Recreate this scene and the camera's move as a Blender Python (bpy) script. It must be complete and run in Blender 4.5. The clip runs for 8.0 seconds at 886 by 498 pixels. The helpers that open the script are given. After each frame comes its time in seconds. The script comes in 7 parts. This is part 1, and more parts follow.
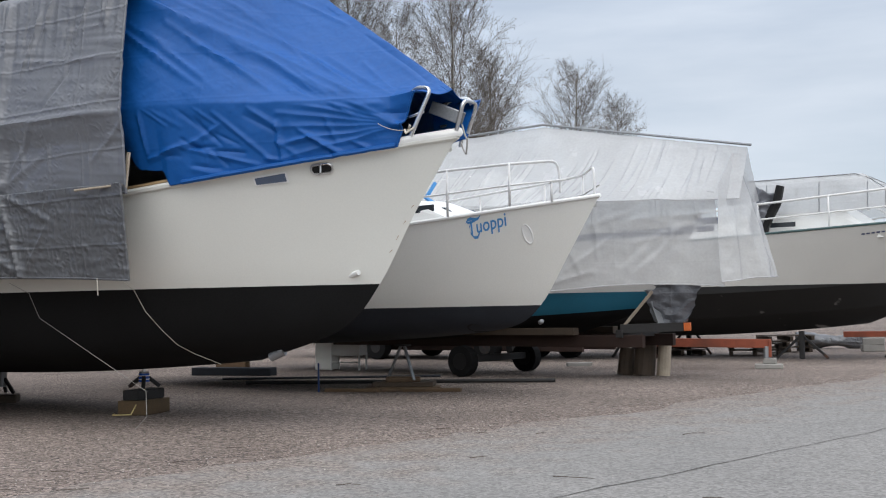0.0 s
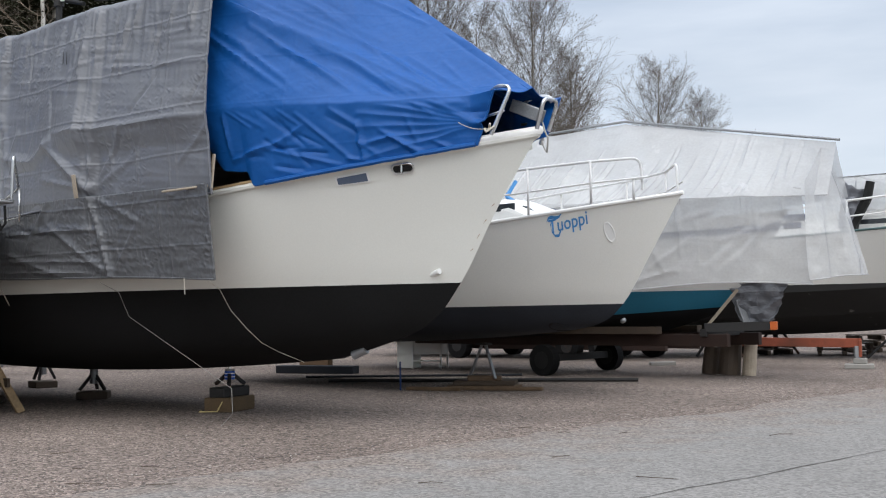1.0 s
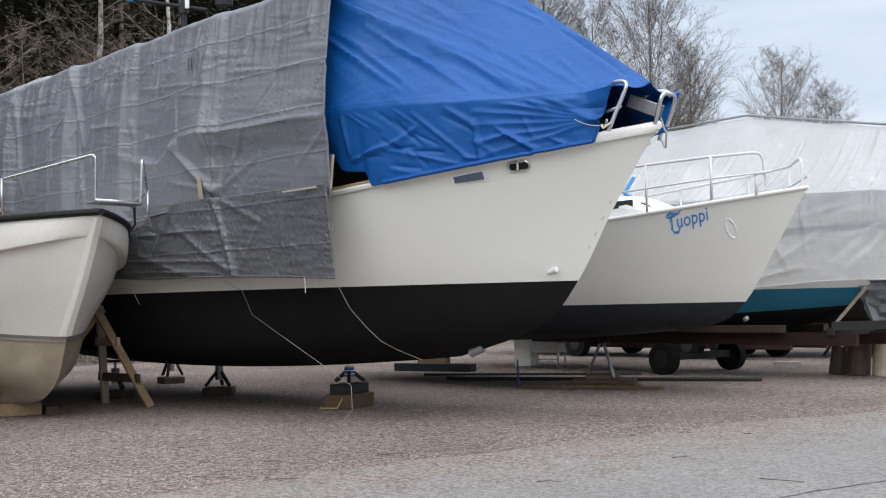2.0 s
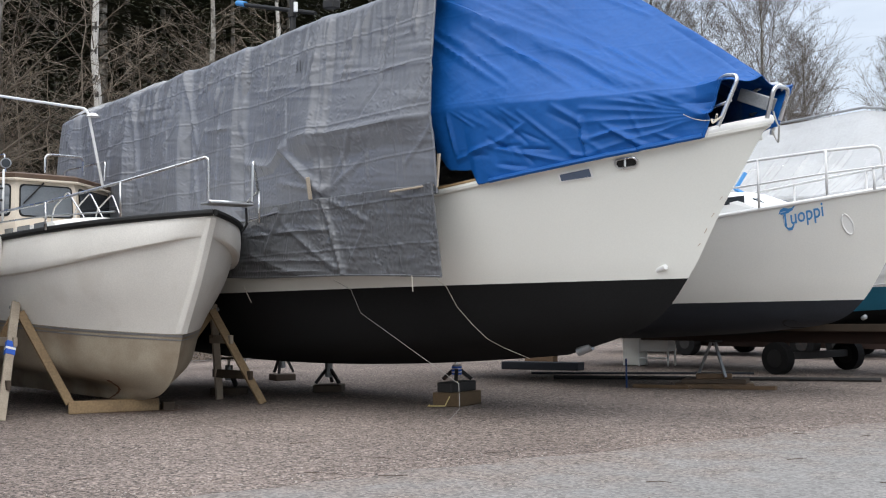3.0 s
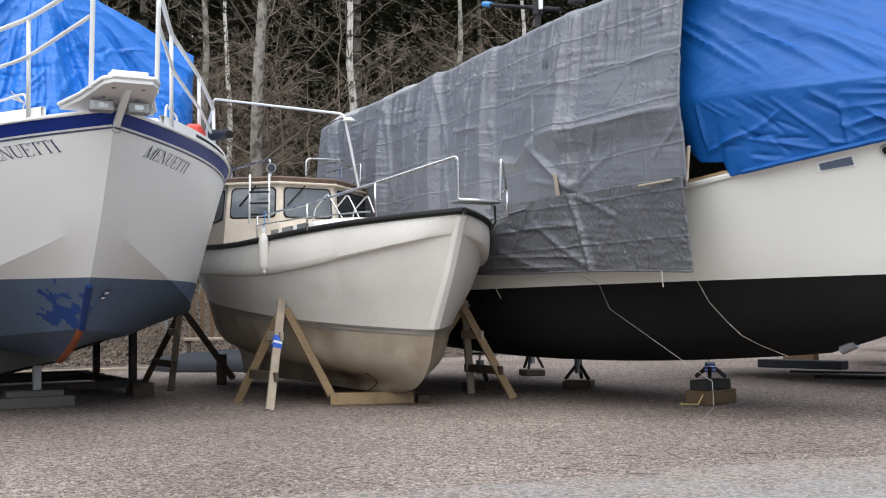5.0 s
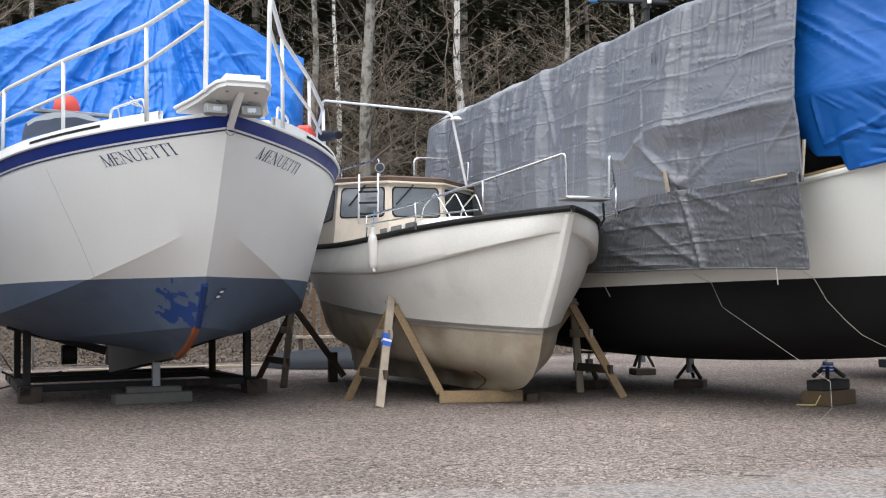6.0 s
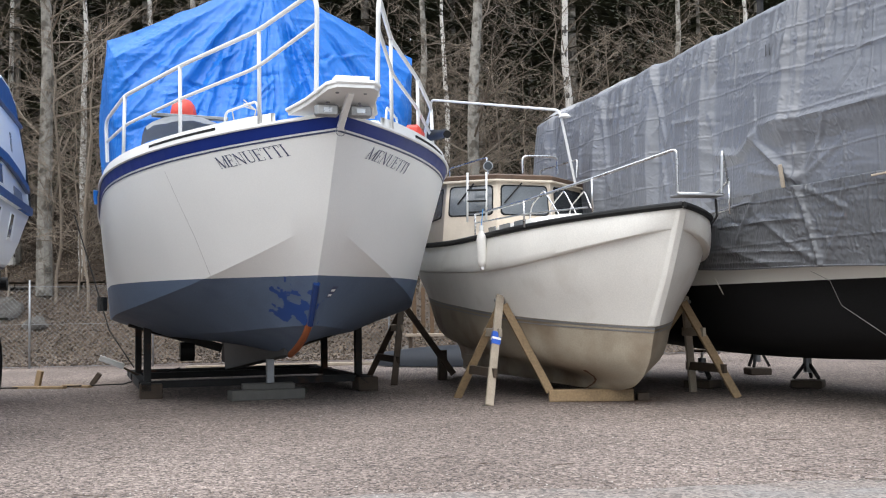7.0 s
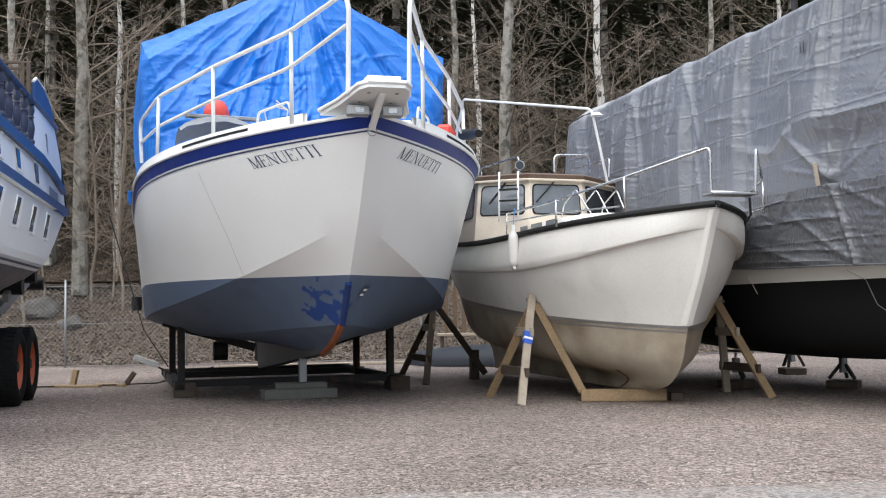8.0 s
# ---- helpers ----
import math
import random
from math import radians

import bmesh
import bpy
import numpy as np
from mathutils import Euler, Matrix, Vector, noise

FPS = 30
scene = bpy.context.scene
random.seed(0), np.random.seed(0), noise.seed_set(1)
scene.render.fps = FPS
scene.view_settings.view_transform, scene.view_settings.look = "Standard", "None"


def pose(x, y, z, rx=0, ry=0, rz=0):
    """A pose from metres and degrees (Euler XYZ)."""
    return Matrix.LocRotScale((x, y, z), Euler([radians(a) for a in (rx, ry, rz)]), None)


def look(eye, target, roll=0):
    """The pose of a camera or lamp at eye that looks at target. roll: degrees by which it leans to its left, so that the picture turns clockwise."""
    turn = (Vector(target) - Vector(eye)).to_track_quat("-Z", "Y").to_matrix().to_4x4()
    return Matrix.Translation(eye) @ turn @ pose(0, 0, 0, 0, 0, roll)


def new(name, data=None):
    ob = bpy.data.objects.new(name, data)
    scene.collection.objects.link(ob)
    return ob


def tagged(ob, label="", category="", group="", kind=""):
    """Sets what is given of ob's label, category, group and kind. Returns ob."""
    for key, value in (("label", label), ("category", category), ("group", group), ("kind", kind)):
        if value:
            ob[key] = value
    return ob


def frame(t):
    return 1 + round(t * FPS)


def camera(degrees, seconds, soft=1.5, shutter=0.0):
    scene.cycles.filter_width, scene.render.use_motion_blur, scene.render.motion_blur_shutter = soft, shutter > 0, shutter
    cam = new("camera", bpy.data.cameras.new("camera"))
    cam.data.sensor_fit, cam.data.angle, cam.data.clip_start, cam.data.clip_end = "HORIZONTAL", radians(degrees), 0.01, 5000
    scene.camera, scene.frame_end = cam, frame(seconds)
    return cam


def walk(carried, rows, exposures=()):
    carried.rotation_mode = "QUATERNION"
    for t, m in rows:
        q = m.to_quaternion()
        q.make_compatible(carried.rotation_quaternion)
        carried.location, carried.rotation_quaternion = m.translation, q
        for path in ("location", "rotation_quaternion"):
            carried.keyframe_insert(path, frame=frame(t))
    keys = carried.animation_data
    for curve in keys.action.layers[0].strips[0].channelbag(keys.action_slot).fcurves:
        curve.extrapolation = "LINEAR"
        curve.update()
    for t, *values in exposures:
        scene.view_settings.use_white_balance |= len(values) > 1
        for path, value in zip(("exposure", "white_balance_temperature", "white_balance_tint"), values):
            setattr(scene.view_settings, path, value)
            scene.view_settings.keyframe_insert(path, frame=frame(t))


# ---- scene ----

# ---------------------------------------------------------------- camera
cam = camera(43.55, 8.0, 1.1)
EYE, TILT, LEAN = 1.15, 3.21, -0.92
PAN = [(0.0, 0.0), (0.5, 2.22), (1.0, 4.18), (1.5, 7.09), (1.7, 8.35), (2.8, 14.72), (3.0, 15.72), (3.5, 18.71), (4.0, 21.96),
       (4.5, 25.45), (5.0, 28.5), (5.2, 29.73), (6.3, 35.88), (6.5, 37.2), (7.0, 39.7), (7.5, 41.08), (8.0, 41.34)]
walk(cam, [(t, pose(0, 0, EYE, 0, 0, yaw) @ pose(0, 0, 0, 90 + TILT, 0, 0) @ pose(0, 0, 0, 0, 0, LEAN)) for t, yaw in PAN],
     [(0.0, -0.24), (1.0, -0.15), (3.5, 0.06), (5.0, 0.22), (6.5, 0.36), (8.0, 0.4)])

# ---------------------------------------------------------------- light
SUN_FROM = Vector((0.05, -0.5, 0.86)).normalized()
world = bpy.data.worlds.new("sky")
scene.world = world
world.use_nodes = True
wt = world.node_tree
wt.nodes.clear()
sky = wt.nodes.new("ShaderNodeTexSky")
sky.sky_type, sky.sun_disc = "NISHITA", False
sky.sun_elevation = math.asin(SUN_FROM.z)
sky.sun_rotation = math.atan2(SUN_FROM.x, SUN_FROM.y)
sky.air_density, sky.dust_density, sky.ozone_density = 1.0, 1.5, 1.2
coord = wt.nodes.new("ShaderNodeTexCoord")
stretch = wt.nodes.new("ShaderNodeMapping")
stretch.inputs["Scale"].default_value = (1.3, 1.3, 7.0)
cloud = wt.nodes.new("ShaderNodeTexNoise")
cloud.inputs["Scale"].default_value, cloud.inputs["Detail"].default_value, cloud.inputs["Roughness"].default_value = 1.7, 6.0, 0.52
ramp = wt.nodes.new("ShaderNodeValToRGB")
ramp.color_ramp.elements[0].position, ramp.color_ramp.elements[1].position = 0.3, 0.74
ramp.color_ramp.elements[0].color, ramp.color_ramp.elements[1].color = (0.42, 0.42, 0.42, 1), (0.96, 0.96, 0.96, 1)
blend = wt.nodes.new("ShaderNodeMixRGB")
blend.inputs["Color2"].default_value = (7.9, 8.6, 9.6, 1)
bg = wt.nodes.new("ShaderNodeBackground")
bg.inputs["Strength"].default_value = 0.115
out = wt.nodes.new("ShaderNodeOutputWorld")
wt.links.new(coord.outputs["Generated"], stretch.inputs["Vector"])
wt.links.new(stretch.outputs[0], cloud.inputs["Vector"])
wt.links.new(cloud.outputs[0], ramp.inputs[0])
wt.links.new(ramp.outputs[0], blend.inputs["Fac"])
wt.links.new(sky.outputs[0], blend.inputs["Color1"])
# an overcast sky is brighter overhead than at the horizon
height, lift, level = wt.nodes.new("ShaderNodeSeparateXYZ"), wt.nodes.new("ShaderNodeMapRange"), wt.nodes.new("ShaderNodeVectorMath")
lift.inputs["From Min"].default_value, lift.inputs["From Max"].default_value = 0.2, 1.0
lift.inputs["To Min"].default_value, lift.inputs["To Max"].default_value = 1.0, 1.9
level.operation = "SCALE"
wt.links.new(coord.outputs["Generated"], height.inputs[0])
wt.links.new(height.outputs["Z"], lift.inputs["Value"])
wt.links.new(blend.outputs[0], level.inputs[0])
wt.links.new(lift.outputs[0], level.inputs["Scale"])
wt.links.new(level.outputs[0], bg.inputs["Color"])
wt.links.new(bg.outputs[0], out.inputs["Surface"])
sun = new("sun", bpy.data.lights.new("sun", "SUN"))
sun.data.energy, sun.data.angle, sun.data.color = 2.7, radians(90), (1.0, 0.96, 0.89)
sun.matrix_world = look(SUN_FROM * 60, (0, 0, 0))
scene.view_settings.exposure = 0.0


# ---------------------------------------------------------------- materials
def mat(name, color, rough=0.6, metal=0.0, vary=0.12, scale=6.0, fine=60.0, bump=0.15, bump_dist=0.004, stain=None, stain_at=(0.55, 0.75), stain_scale=1.5, rand=0.0, coat=0.0, see=0.0):
    """A surface with broad and fine variation of its colour, fine relief and, if stain is given, patches of that colour."""
    m = bpy.data.materials.new(name)
    m.use_nodes = True
    nt = m.node_tree
    b = nt.nodes["Principled BSDF"]
    b.inputs["Metallic"].default_value, b.inputs["Coat Weight"].default_value = metal, coat
    tc = nt.nodes.new("ShaderNodeTexCoord")
    big, small = nt.nodes.new("ShaderNodeTexNoise"), nt.nodes.new("ShaderNodeTexNoise")
    big.inputs["Scale"].default_value, small.inputs["Scale"].default_value = scale, fine
    big.inputs["Detail"].default_value, small.inputs["Detail"].default_value = 5, 4
    for n in (big, small):
        nt.links.new(tc.outputs["Object"], n.inputs["Vector"])
    add = nt.nodes.new("ShaderNodeMath")
    add.operation = "ADD"
    nt.links.new(big.outputs[0], add.inputs[0])
    nt.links.new(small.outputs[0], add.inputs[1])
    rng = nt.nodes.new("ShaderNodeMapRange")
    rng.inputs["From Min"].default_value, rng.inputs["From Max"].default_value = 0.6, 1.4
    rng.inputs["To Min"].default_value, rng.inputs["To Max"].default_value = 1 - vary, 1 + vary
    nt.links.new(add.outputs[0], rng.inputs["Value"])
    level = rng.outputs[0]
    if rand:
        info, mul, span = nt.nodes.new("ShaderNodeObjectInfo"), nt.nodes.new("ShaderNodeMath"), nt.nodes.new("ShaderNodeMapRange")
        span.inputs["To Min"].default_value, span.inputs["To Max"].default_value = 1 - rand, 1 + rand
        mul.operation = "MULTIPLY"
        nt.links.new(info.outputs["Random"], span.inputs["Value"])
        nt.links.new(span.outputs[0], mul.inputs[0])
        nt.links.new(level, mul.inputs[1])
        level = mul.outputs[0]
    scale_by = nt.nodes.new("ShaderNodeVectorMath")
    scale_by.operation = "SCALE"
    scale_by.inputs[0].default_value = color[:3]
    nt.links.new(level, scale_by.inputs["Scale"])
    result = scale_by.outputs[0]
    if stain:
        spots, cut, mix = nt.nodes.new("ShaderNodeTexNoise"), nt.nodes.new("ShaderNodeMapRange"), nt.nodes.new("ShaderNodeMixRGB")
        spots.inputs["Scale"].default_value, spots.inputs["Detail"].default_value = stain_scale, 7
        cut.inputs["From Min"].default_value, cut.inputs["From Max"].default_value = stain_at
        nt.links.new(tc.outputs["Object"], spots.inputs["Vector"])
        nt.links.new(spots.outputs[0], cut.inputs["Value"])
        nt.links.new(cut.outputs[0], mix.inputs["Fac"])
        nt.links.new(result, mix.inputs["Color1"])
        mix.inputs["Color2"].default_value = (*stain, 1)
        result = mix.outputs[0]
    nt.links.new(result, b.inputs["Base Color"])
    rr = nt.nodes.new("ShaderNodeMapRange")
    rr.inputs["To Min"].default_value, rr.inputs["To Max"].default_value = max(0.02, rough - 0.1), min(1, rough + 0.1)
    nt.links.new(big.outputs[0], rr.inputs["Value"])
    nt.links.new(rr.outputs[0], b.inputs["Roughness"])
    if bump:
        bp = nt.nodes.new("ShaderNodeBump")
        bp.inputs["Strength"].default_value, bp.inputs["Distance"].default_value = bump, bump_dist
        nt.links.new(small.outputs[0], bp.inputs["Height"])
        nt.links.new(bp.outputs[0], b.inputs["Normal"])
    if see:
        tr, mx = nt.nodes.new("ShaderNodeBsdfTransparent"), nt.nodes.new("ShaderNodeMixShader")
        mx.inputs[0].default_value = see
        nt.links.new(b.outputs[0], mx.inputs[1])
        nt.links.new(tr.outputs[0], mx.inputs[2])
        nt.links.new(mx.outputs[0], nt.nodes["Material Output"].inputs["Surface"])
    return m


WHITE = mat("white_gelcoat", (0.8, 0.8, 0.78), 0.35, vary=0.04, bump=0.05, scale=1.2)
CREAM = mat("cream_paint", (0.75, 0.748, 0.7), 0.4, vary=0.035, bump=0.05, scale=0.9)
GREYW = mat("grey_white_paint", (0.77, 0.765, 0.72), 0.42, vary=0.05, bump=0.05, scale=0.9)
OLDW = mat("weathered_gelcoat", (0.77, 0.75, 0.7), 0.5, vary=0.1, bump=0.08, scale=1.6, stain=(0.62, 0.585, 0.52), stain_at=(0.55, 0.9), stain_scale=2.3)
SCUM = mat("dirty_bottom", (0.36, 0.31, 0.235), 0.6, vary=0.2, scale=2.0, stain=(0.16, 0.11, 0.068), stain_at=(0.44, 0.7), stain_scale=1.2)
BLACK = mat("black_antifouling", (0.008, 0.008, 0.0084), 0.85, vary=0.4, scale=2.0)
NAVY = mat("dark_blue_antifouling", (0.026, 0.03, 0.038), 0.6, vary=0.25, scale=2.0)
BLUEGREY = mat("blue_grey_antifouling", (0.1, 0.14, 0.21), 0.6, vary=0.16, scale=2.5, stain=(0.07, 0.1, 0.17), stain_at=(0.5, 0.7))


def worn_bottom(m):
    """Ragged patches near the stem where the faded paint has worn through to an older bright blue coat."""
    nt = m.node_tree
    b = nt.nodes["Principled BSDF"]
    base = b.inputs["Base Color"].links[0].from_socket
    tc, off, span, n, mix = (nt.nodes.new(k) for k in ("ShaderNodeTexCoord", "ShaderNodeVectorMath", "ShaderNodeVectorMath", "ShaderNodeTexNoise", "ShaderNodeMixRGB"))
    off.operation, span.operation = "MULTIPLY_ADD", "LENGTH"
    off.inputs[1].default_value, off.inputs[2].default_value = (2.3, 2.6, 2.0), (1.25, 0.45, -2.35)
    n.inputs["Scale"].default_value, n.inputs["Detail"].default_value = 5.5, 5
    nt.links.new(tc.outputs["Object"], off.inputs[0])
    nt.links.new(off.outputs[0], span.inputs[0])
    nt.links.new(tc.outputs["Object"], n.inputs["Vector"])
    fade, cut = nt.nodes.new("ShaderNodeMath"), nt.nodes.new("ShaderNodeMapRange")
    fade.operation, fade.inputs[1].default_value = "MULTIPLY_ADD", -0.2
    nt.links.new(span.outputs["Value"], fade.inputs[0])
    nt.links.new(n.outputs[0], fade.inputs[2])
    cut.inputs["From Min"].default_value, cut.inputs["From Max"].default_value = 0.4, 0.425
    nt.links.new(fade.outputs[0], cut.inputs["Value"])
    nt.links.new(cut.outputs[0], mix.inputs["Fac"])
    nt.links.new(base, mix.inputs["Color1"])
    mix.inputs["Color2"].default_value = (0.012, 0.05, 0.2, 1)
    nt.links.new(mix.outputs[0], b.inputs["Base Color"])


worn_bottom(BLUEGREY)
BLUE = mat("blue_paint", (0.008, 0.032, 0.13), 0.35, vary=0.1)
TEAL = mat("turquoise_paint", (0.015, 0.15, 0.24), 0.45, vary=0.15, scale=2.0)
WOOD = mat("varnished_trim", (0.36, 0.25, 0.13), 0.5, vary=0.2, scale=4)
PINE = mat("weathered_pine", (0.27, 0.185, 0.1), 0.75, vary=0.3, scale=5, fine=40, bump=0.3, rand=0.12)
PALEPINE = mat("grey_pine", (0.37, 0.31, 0.24), 0.8, vary=0.28, scale=5, bump=0.3)
DARKWOOD = mat("dark_timber", (0.07, 0.05, 0.035), 0.8, vary=0.3, bump=0.4)
BLACKRUB = mat("black_rubber", (0.015, 0.015, 0.015), 0.6, vary=0.2)
STEEL = mat("stainless_tube", (0.62, 0.62, 0.62), 0.28, 1.0, vary=0.05, bump=0.0)
WHITETUBE = mat("white_painted_tube", (0.66, 0.66, 0.65), 0.35, vary=0.04, bump=0.0)
DARKSTEEL = mat("dark_painted_steel", (0.022, 0.021, 0.021), 0.75, 0.0, vary=0.3, stain=(0.12, 0.05, 0.025), stain_at=(0.6, 0.8), stain_scale=3)
GREYSTEEL = mat("galvanised_steel", (0.3, 0.31, 0.32), 0.5, 0.7, vary=0.2)
REDSTEEL = mat("red_oxide_steel", (0.25, 0.062, 0.03), 0.65, 0.1, vary=0.3, stain=(0.09, 0.035, 0.02))
CONCRETE = mat("concrete", (0.3, 0.29, 0.27), 0.9, vary=0.15, bump=0.4, fine=90)
BROWNWOOD = mat("brown_old_timber", (0.12, 0.075, 0.042), 0.8, vary=0.3, bump=0.4)
OCHREWOOD = mat("ochre_timber", (0.1, 0.065, 0.0325), 0.8, vary=0.3, bump=0.4)
GREYCORD = mat("grey_cord", (0.3, 0.29, 0.27), 0.8)
STRAWROPE = mat("straw_rope", (0.5, 0.4, 0.18), 0.8)
# rusty red steel with the shade under the boats put into its colour
SHADERUST = mat("shaded_rust", (0.0275, 0.013, 0.009), 0.75, 0.1, vary=0.3)
RUSTMARK = mat("rust_bleed", (0.42, 0.3, 0.2), 0.6, vary=0.2)
RUSTRUN = mat("rust_run", (0.13, 0.06, 0.03), 0.7, vary=0.3)
NAVYTRIM = mat("navy_turned_wood", (0.008, 0.016, 0.05), 0.45, vary=0.15)
WORNBLACK = mat("worn_black_bottom", (0.014, 0.014, 0.014), 0.75, vary=0.4, scale=1.5, stain=(0.22, 0.21, 0.2), stain_at=(0.66, 0.72), stain_scale=2.2)
BANDBLUE = mat("deep_blue_band", (0.012, 0.03, 0.19), 0.35, vary=0.08)
for m_dark, spec in ((BLACK, 0.22), (NAVY, 0.25), (BANDBLUE, 0.2), (BLACKRUB, 0.2)):
    m_dark.node_tree.nodes["Principled BSDF"].inputs["Specular IOR Level"].default_value = spec
DARKCONC = mat("dark_concrete", (0.13, 0.125, 0.115), 0.9, vary=0.2, bump=0.4, fine=90)
# window glass whose pale base colour stands in for a bright reflection
PANE = mat("pane_with_painted_reflection", (0.15, 0.165, 0.18), 0.12, vary=0.25, scale=3.0, bump=0.0)
GLASS = mat("dark_window_glass", (0.03, 0.035, 0.04), 0.06, vary=0.1, bump=0.0)
LENS = mat("clear_lamp_lens", (0.42, 0.43, 0.43), 0.12, vary=0.15, fine=40, bump=0.3)
ORANGE = mat("orange_paint", (0.6, 0.13, 0.02), 0.5, vary=0.1)
RIMRED = mat("faded_red_rim", (0.42, 0.085, 0.03), 0.6, vary=0.2)
RED = mat("red_plastic", (0.6, 0.06, 0.04), 0.45, vary=0.1)
ROPE = mat("pale_rope", (0.5, 0.47, 0.4), 0.8, vary=0.1)
INK = mat("dark_blue_letters", (0.05, 0.06, 0.12), 0.5, vary=0.05)
LIGHTBLUE = mat("light_blue_letters", (0.06, 0.25, 0.55), 0.5, vary=0.05)
LABEL = mat("blue_label", (0.02, 0.1, 0.5), 0.5, vary=0.05)
TYRE = mat("tyre_rubber", (0.012, 0.012, 0.0125), 0.8, vary=0.2)
TYRE.node_tree.nodes["Principled BSDF"].inputs["Specular IOR Level"].default_value = 0.12
BARK = mat("grey_bark", (0.26, 0.245, 0.215), 0.9, vary=0.4, scale=3, fine=14, bump=0.6, bump_dist=0.03, rand=0.2, stain=(0.09, 0.08, 0.065), stain_at=(0.5, 0.62), stain_scale=4)
BIRCH = mat("birch_bark", (0.55, 0.53, 0.49), 0.8, vary=0.15, scale=3, bump=0.4, bump_dist=0.01, stain=(0.05, 0.045, 0.04), stain_at=(0.56, 0.62), stain_scale=5, rand=0.2)
TWIG = mat("bare_twigs", (0.19, 0.155, 0.12), 0.9, vary=0.3, bump=0, rand=0.3)
NEEDLE = mat("spruce_needles", (0.04, 0.042, 0.022), 0.8, vary=0.4, scale=1.0, fine=8, bump=0, rand=0.4)
FAIRBUD = mat("budding_twigs", (0.13, 0.112, 0.096), 0.9, vary=0.3, bump=0, rand=0.2)


def tarp_mat(name, color, rough, folds=0.55, crease=0.6, see=0.0, turn=(0, 0, 0), glow=0.0, shine=0.5, hang=1.0, run=(0.16, 1.3)):
    """Woven plastic sheet: sharp creases along and across, fine crinkles and packing folds in the relief; a little light may pass through."""
    m = mat(name, color, rough, vary=0.12, scale=1.1, fine=24, bump=0, see=see)
    nt = m.node_tree
    b = nt.nodes["Principled BSDF"]
    b.inputs["Specular IOR Level"].default_value = shine
    tc = nt.nodes.new("ShaderNodeTexCoord")

    def math_node(op, x, y, z=None):
        n = nt.nodes.new("ShaderNodeMath")
        n.operation = op
        for k, v in enumerate((x, y, z)):
            if isinstance(v, (int, float)):
                n.inputs[k].default_value = v
            elif v is not None:
                nt.links.new(v, n.inputs[k])
        return n.outputs[0]

    def ridged(size, rot, detail, depth):
        """Sharp crease lines, longest along the largest of the three sizes (in metres), the whole turned by rot."""
        mp, n = nt.nodes.new("ShaderNodeMapping"), nt.nodes.new("ShaderNodeTexNoise")
        mp.vector_type = "TEXTURE"
        mp.inputs["Scale"].default_value, mp.inputs["Rotation"].default_value = size, rot
        n.noise_type = "RIDGED_MULTIFRACTAL"
        n.inputs["Scale"].default_value, n.inputs["Detail"].default_value, n.inputs["Roughness"].default_value = 1.0, detail, 0.45
        nt.links.new(tc.outputs["Object"], mp.inputs["Vector"])
        nt.links.new(mp.outputs[0], n.inputs["Vector"])
        return math_node("MULTIPLY", n.outputs[0], depth), n.outputs[0]

    mask = nt.nodes.new("ShaderNodeMapRange")
    mask.inputs["From Min"].default_value, mask.inputs["From Max"].default_value = 0.36, 0.62
    patchy = nt.nodes.new("ShaderNodeTexNoise")
    patchy.inputs["Scale"].default_value, patchy.inputs["Detail"].default_value = 1.6, 2
    nt.links.new(tc.outputs["Object"], patchy.inputs["Vector"])
    nt.links.new(patchy.outputs[0], mask.inputs["Value"])
    drape = ridged((run[0], run[0], run[1]), turn, 2.5, 0.017 * crease * hang)[0]
    cross = ridged((0.7, 0.7, 0.1), (turn[0], turn[1] * 0.5 + 0.12, turn[2]), 2.0, 0.008 * crease)[0]
    fine, soft = ridged((0.07, 0.07, 0.05), (0.3, 0.5, 0.2), 2.0, 0.0055 * crease)
    total = math_node("ADD", math_node("ADD", drape, cross), math_node("MULTIPLY", fine, mask.outputs[0]))
    sep = nt.nodes.new("ShaderNodeSeparateXYZ")
    nt.links.new(tc.outputs["Object"], sep.inputs[0])
    for axis, step in (("X", 0.62), ("Z", 0.235)):
        mod = math_node("PINGPONG", math_node("MULTIPLY_ADD", patchy.outputs[0], 0.05, sep.outputs[axis]), step)
        cut = nt.nodes.new("ShaderNodeMapRange")
        cut.inputs["From Min"].default_value, cut.inputs["From Max"].default_value = 0.0, 0.022
        cut.inputs["To Min"].default_value, cut.inputs["To Max"].default_value = 0.009 * folds, 0.0
        nt.links.new(mod, cut.inputs["Value"])
        total = math_node("ADD", total, cut.outputs[0])
    bp = nt.nodes.new("ShaderNodeBump")
    bp.inputs["Strength"].default_value, bp.inputs["Distance"].default_value = 1.0, 1.0
    nt.links.new(total, bp.inputs["Height"])
    nt.links.new(bp.outputs[0], b.inputs["Normal"])
    if glow:
        tl, mx = nt.nodes.new("ShaderNodeBsdfTranslucent"), nt.nodes.new("ShaderNodeMixShader")
        tl.inputs["Color"].default_value = (*[min(1, c * 1.3) for c in color], 1)
        mx.inputs[0].default_value = glow
        target = nt.nodes["Material Output"].inputs["Surface"]
        before = target.links[0].from_socket
        nt.links.new(before, mx.inputs[1])
        nt.links.new(tl.outputs[0], mx.inputs[2])
        nt.links.new(mx.outputs[0], target)
    return m


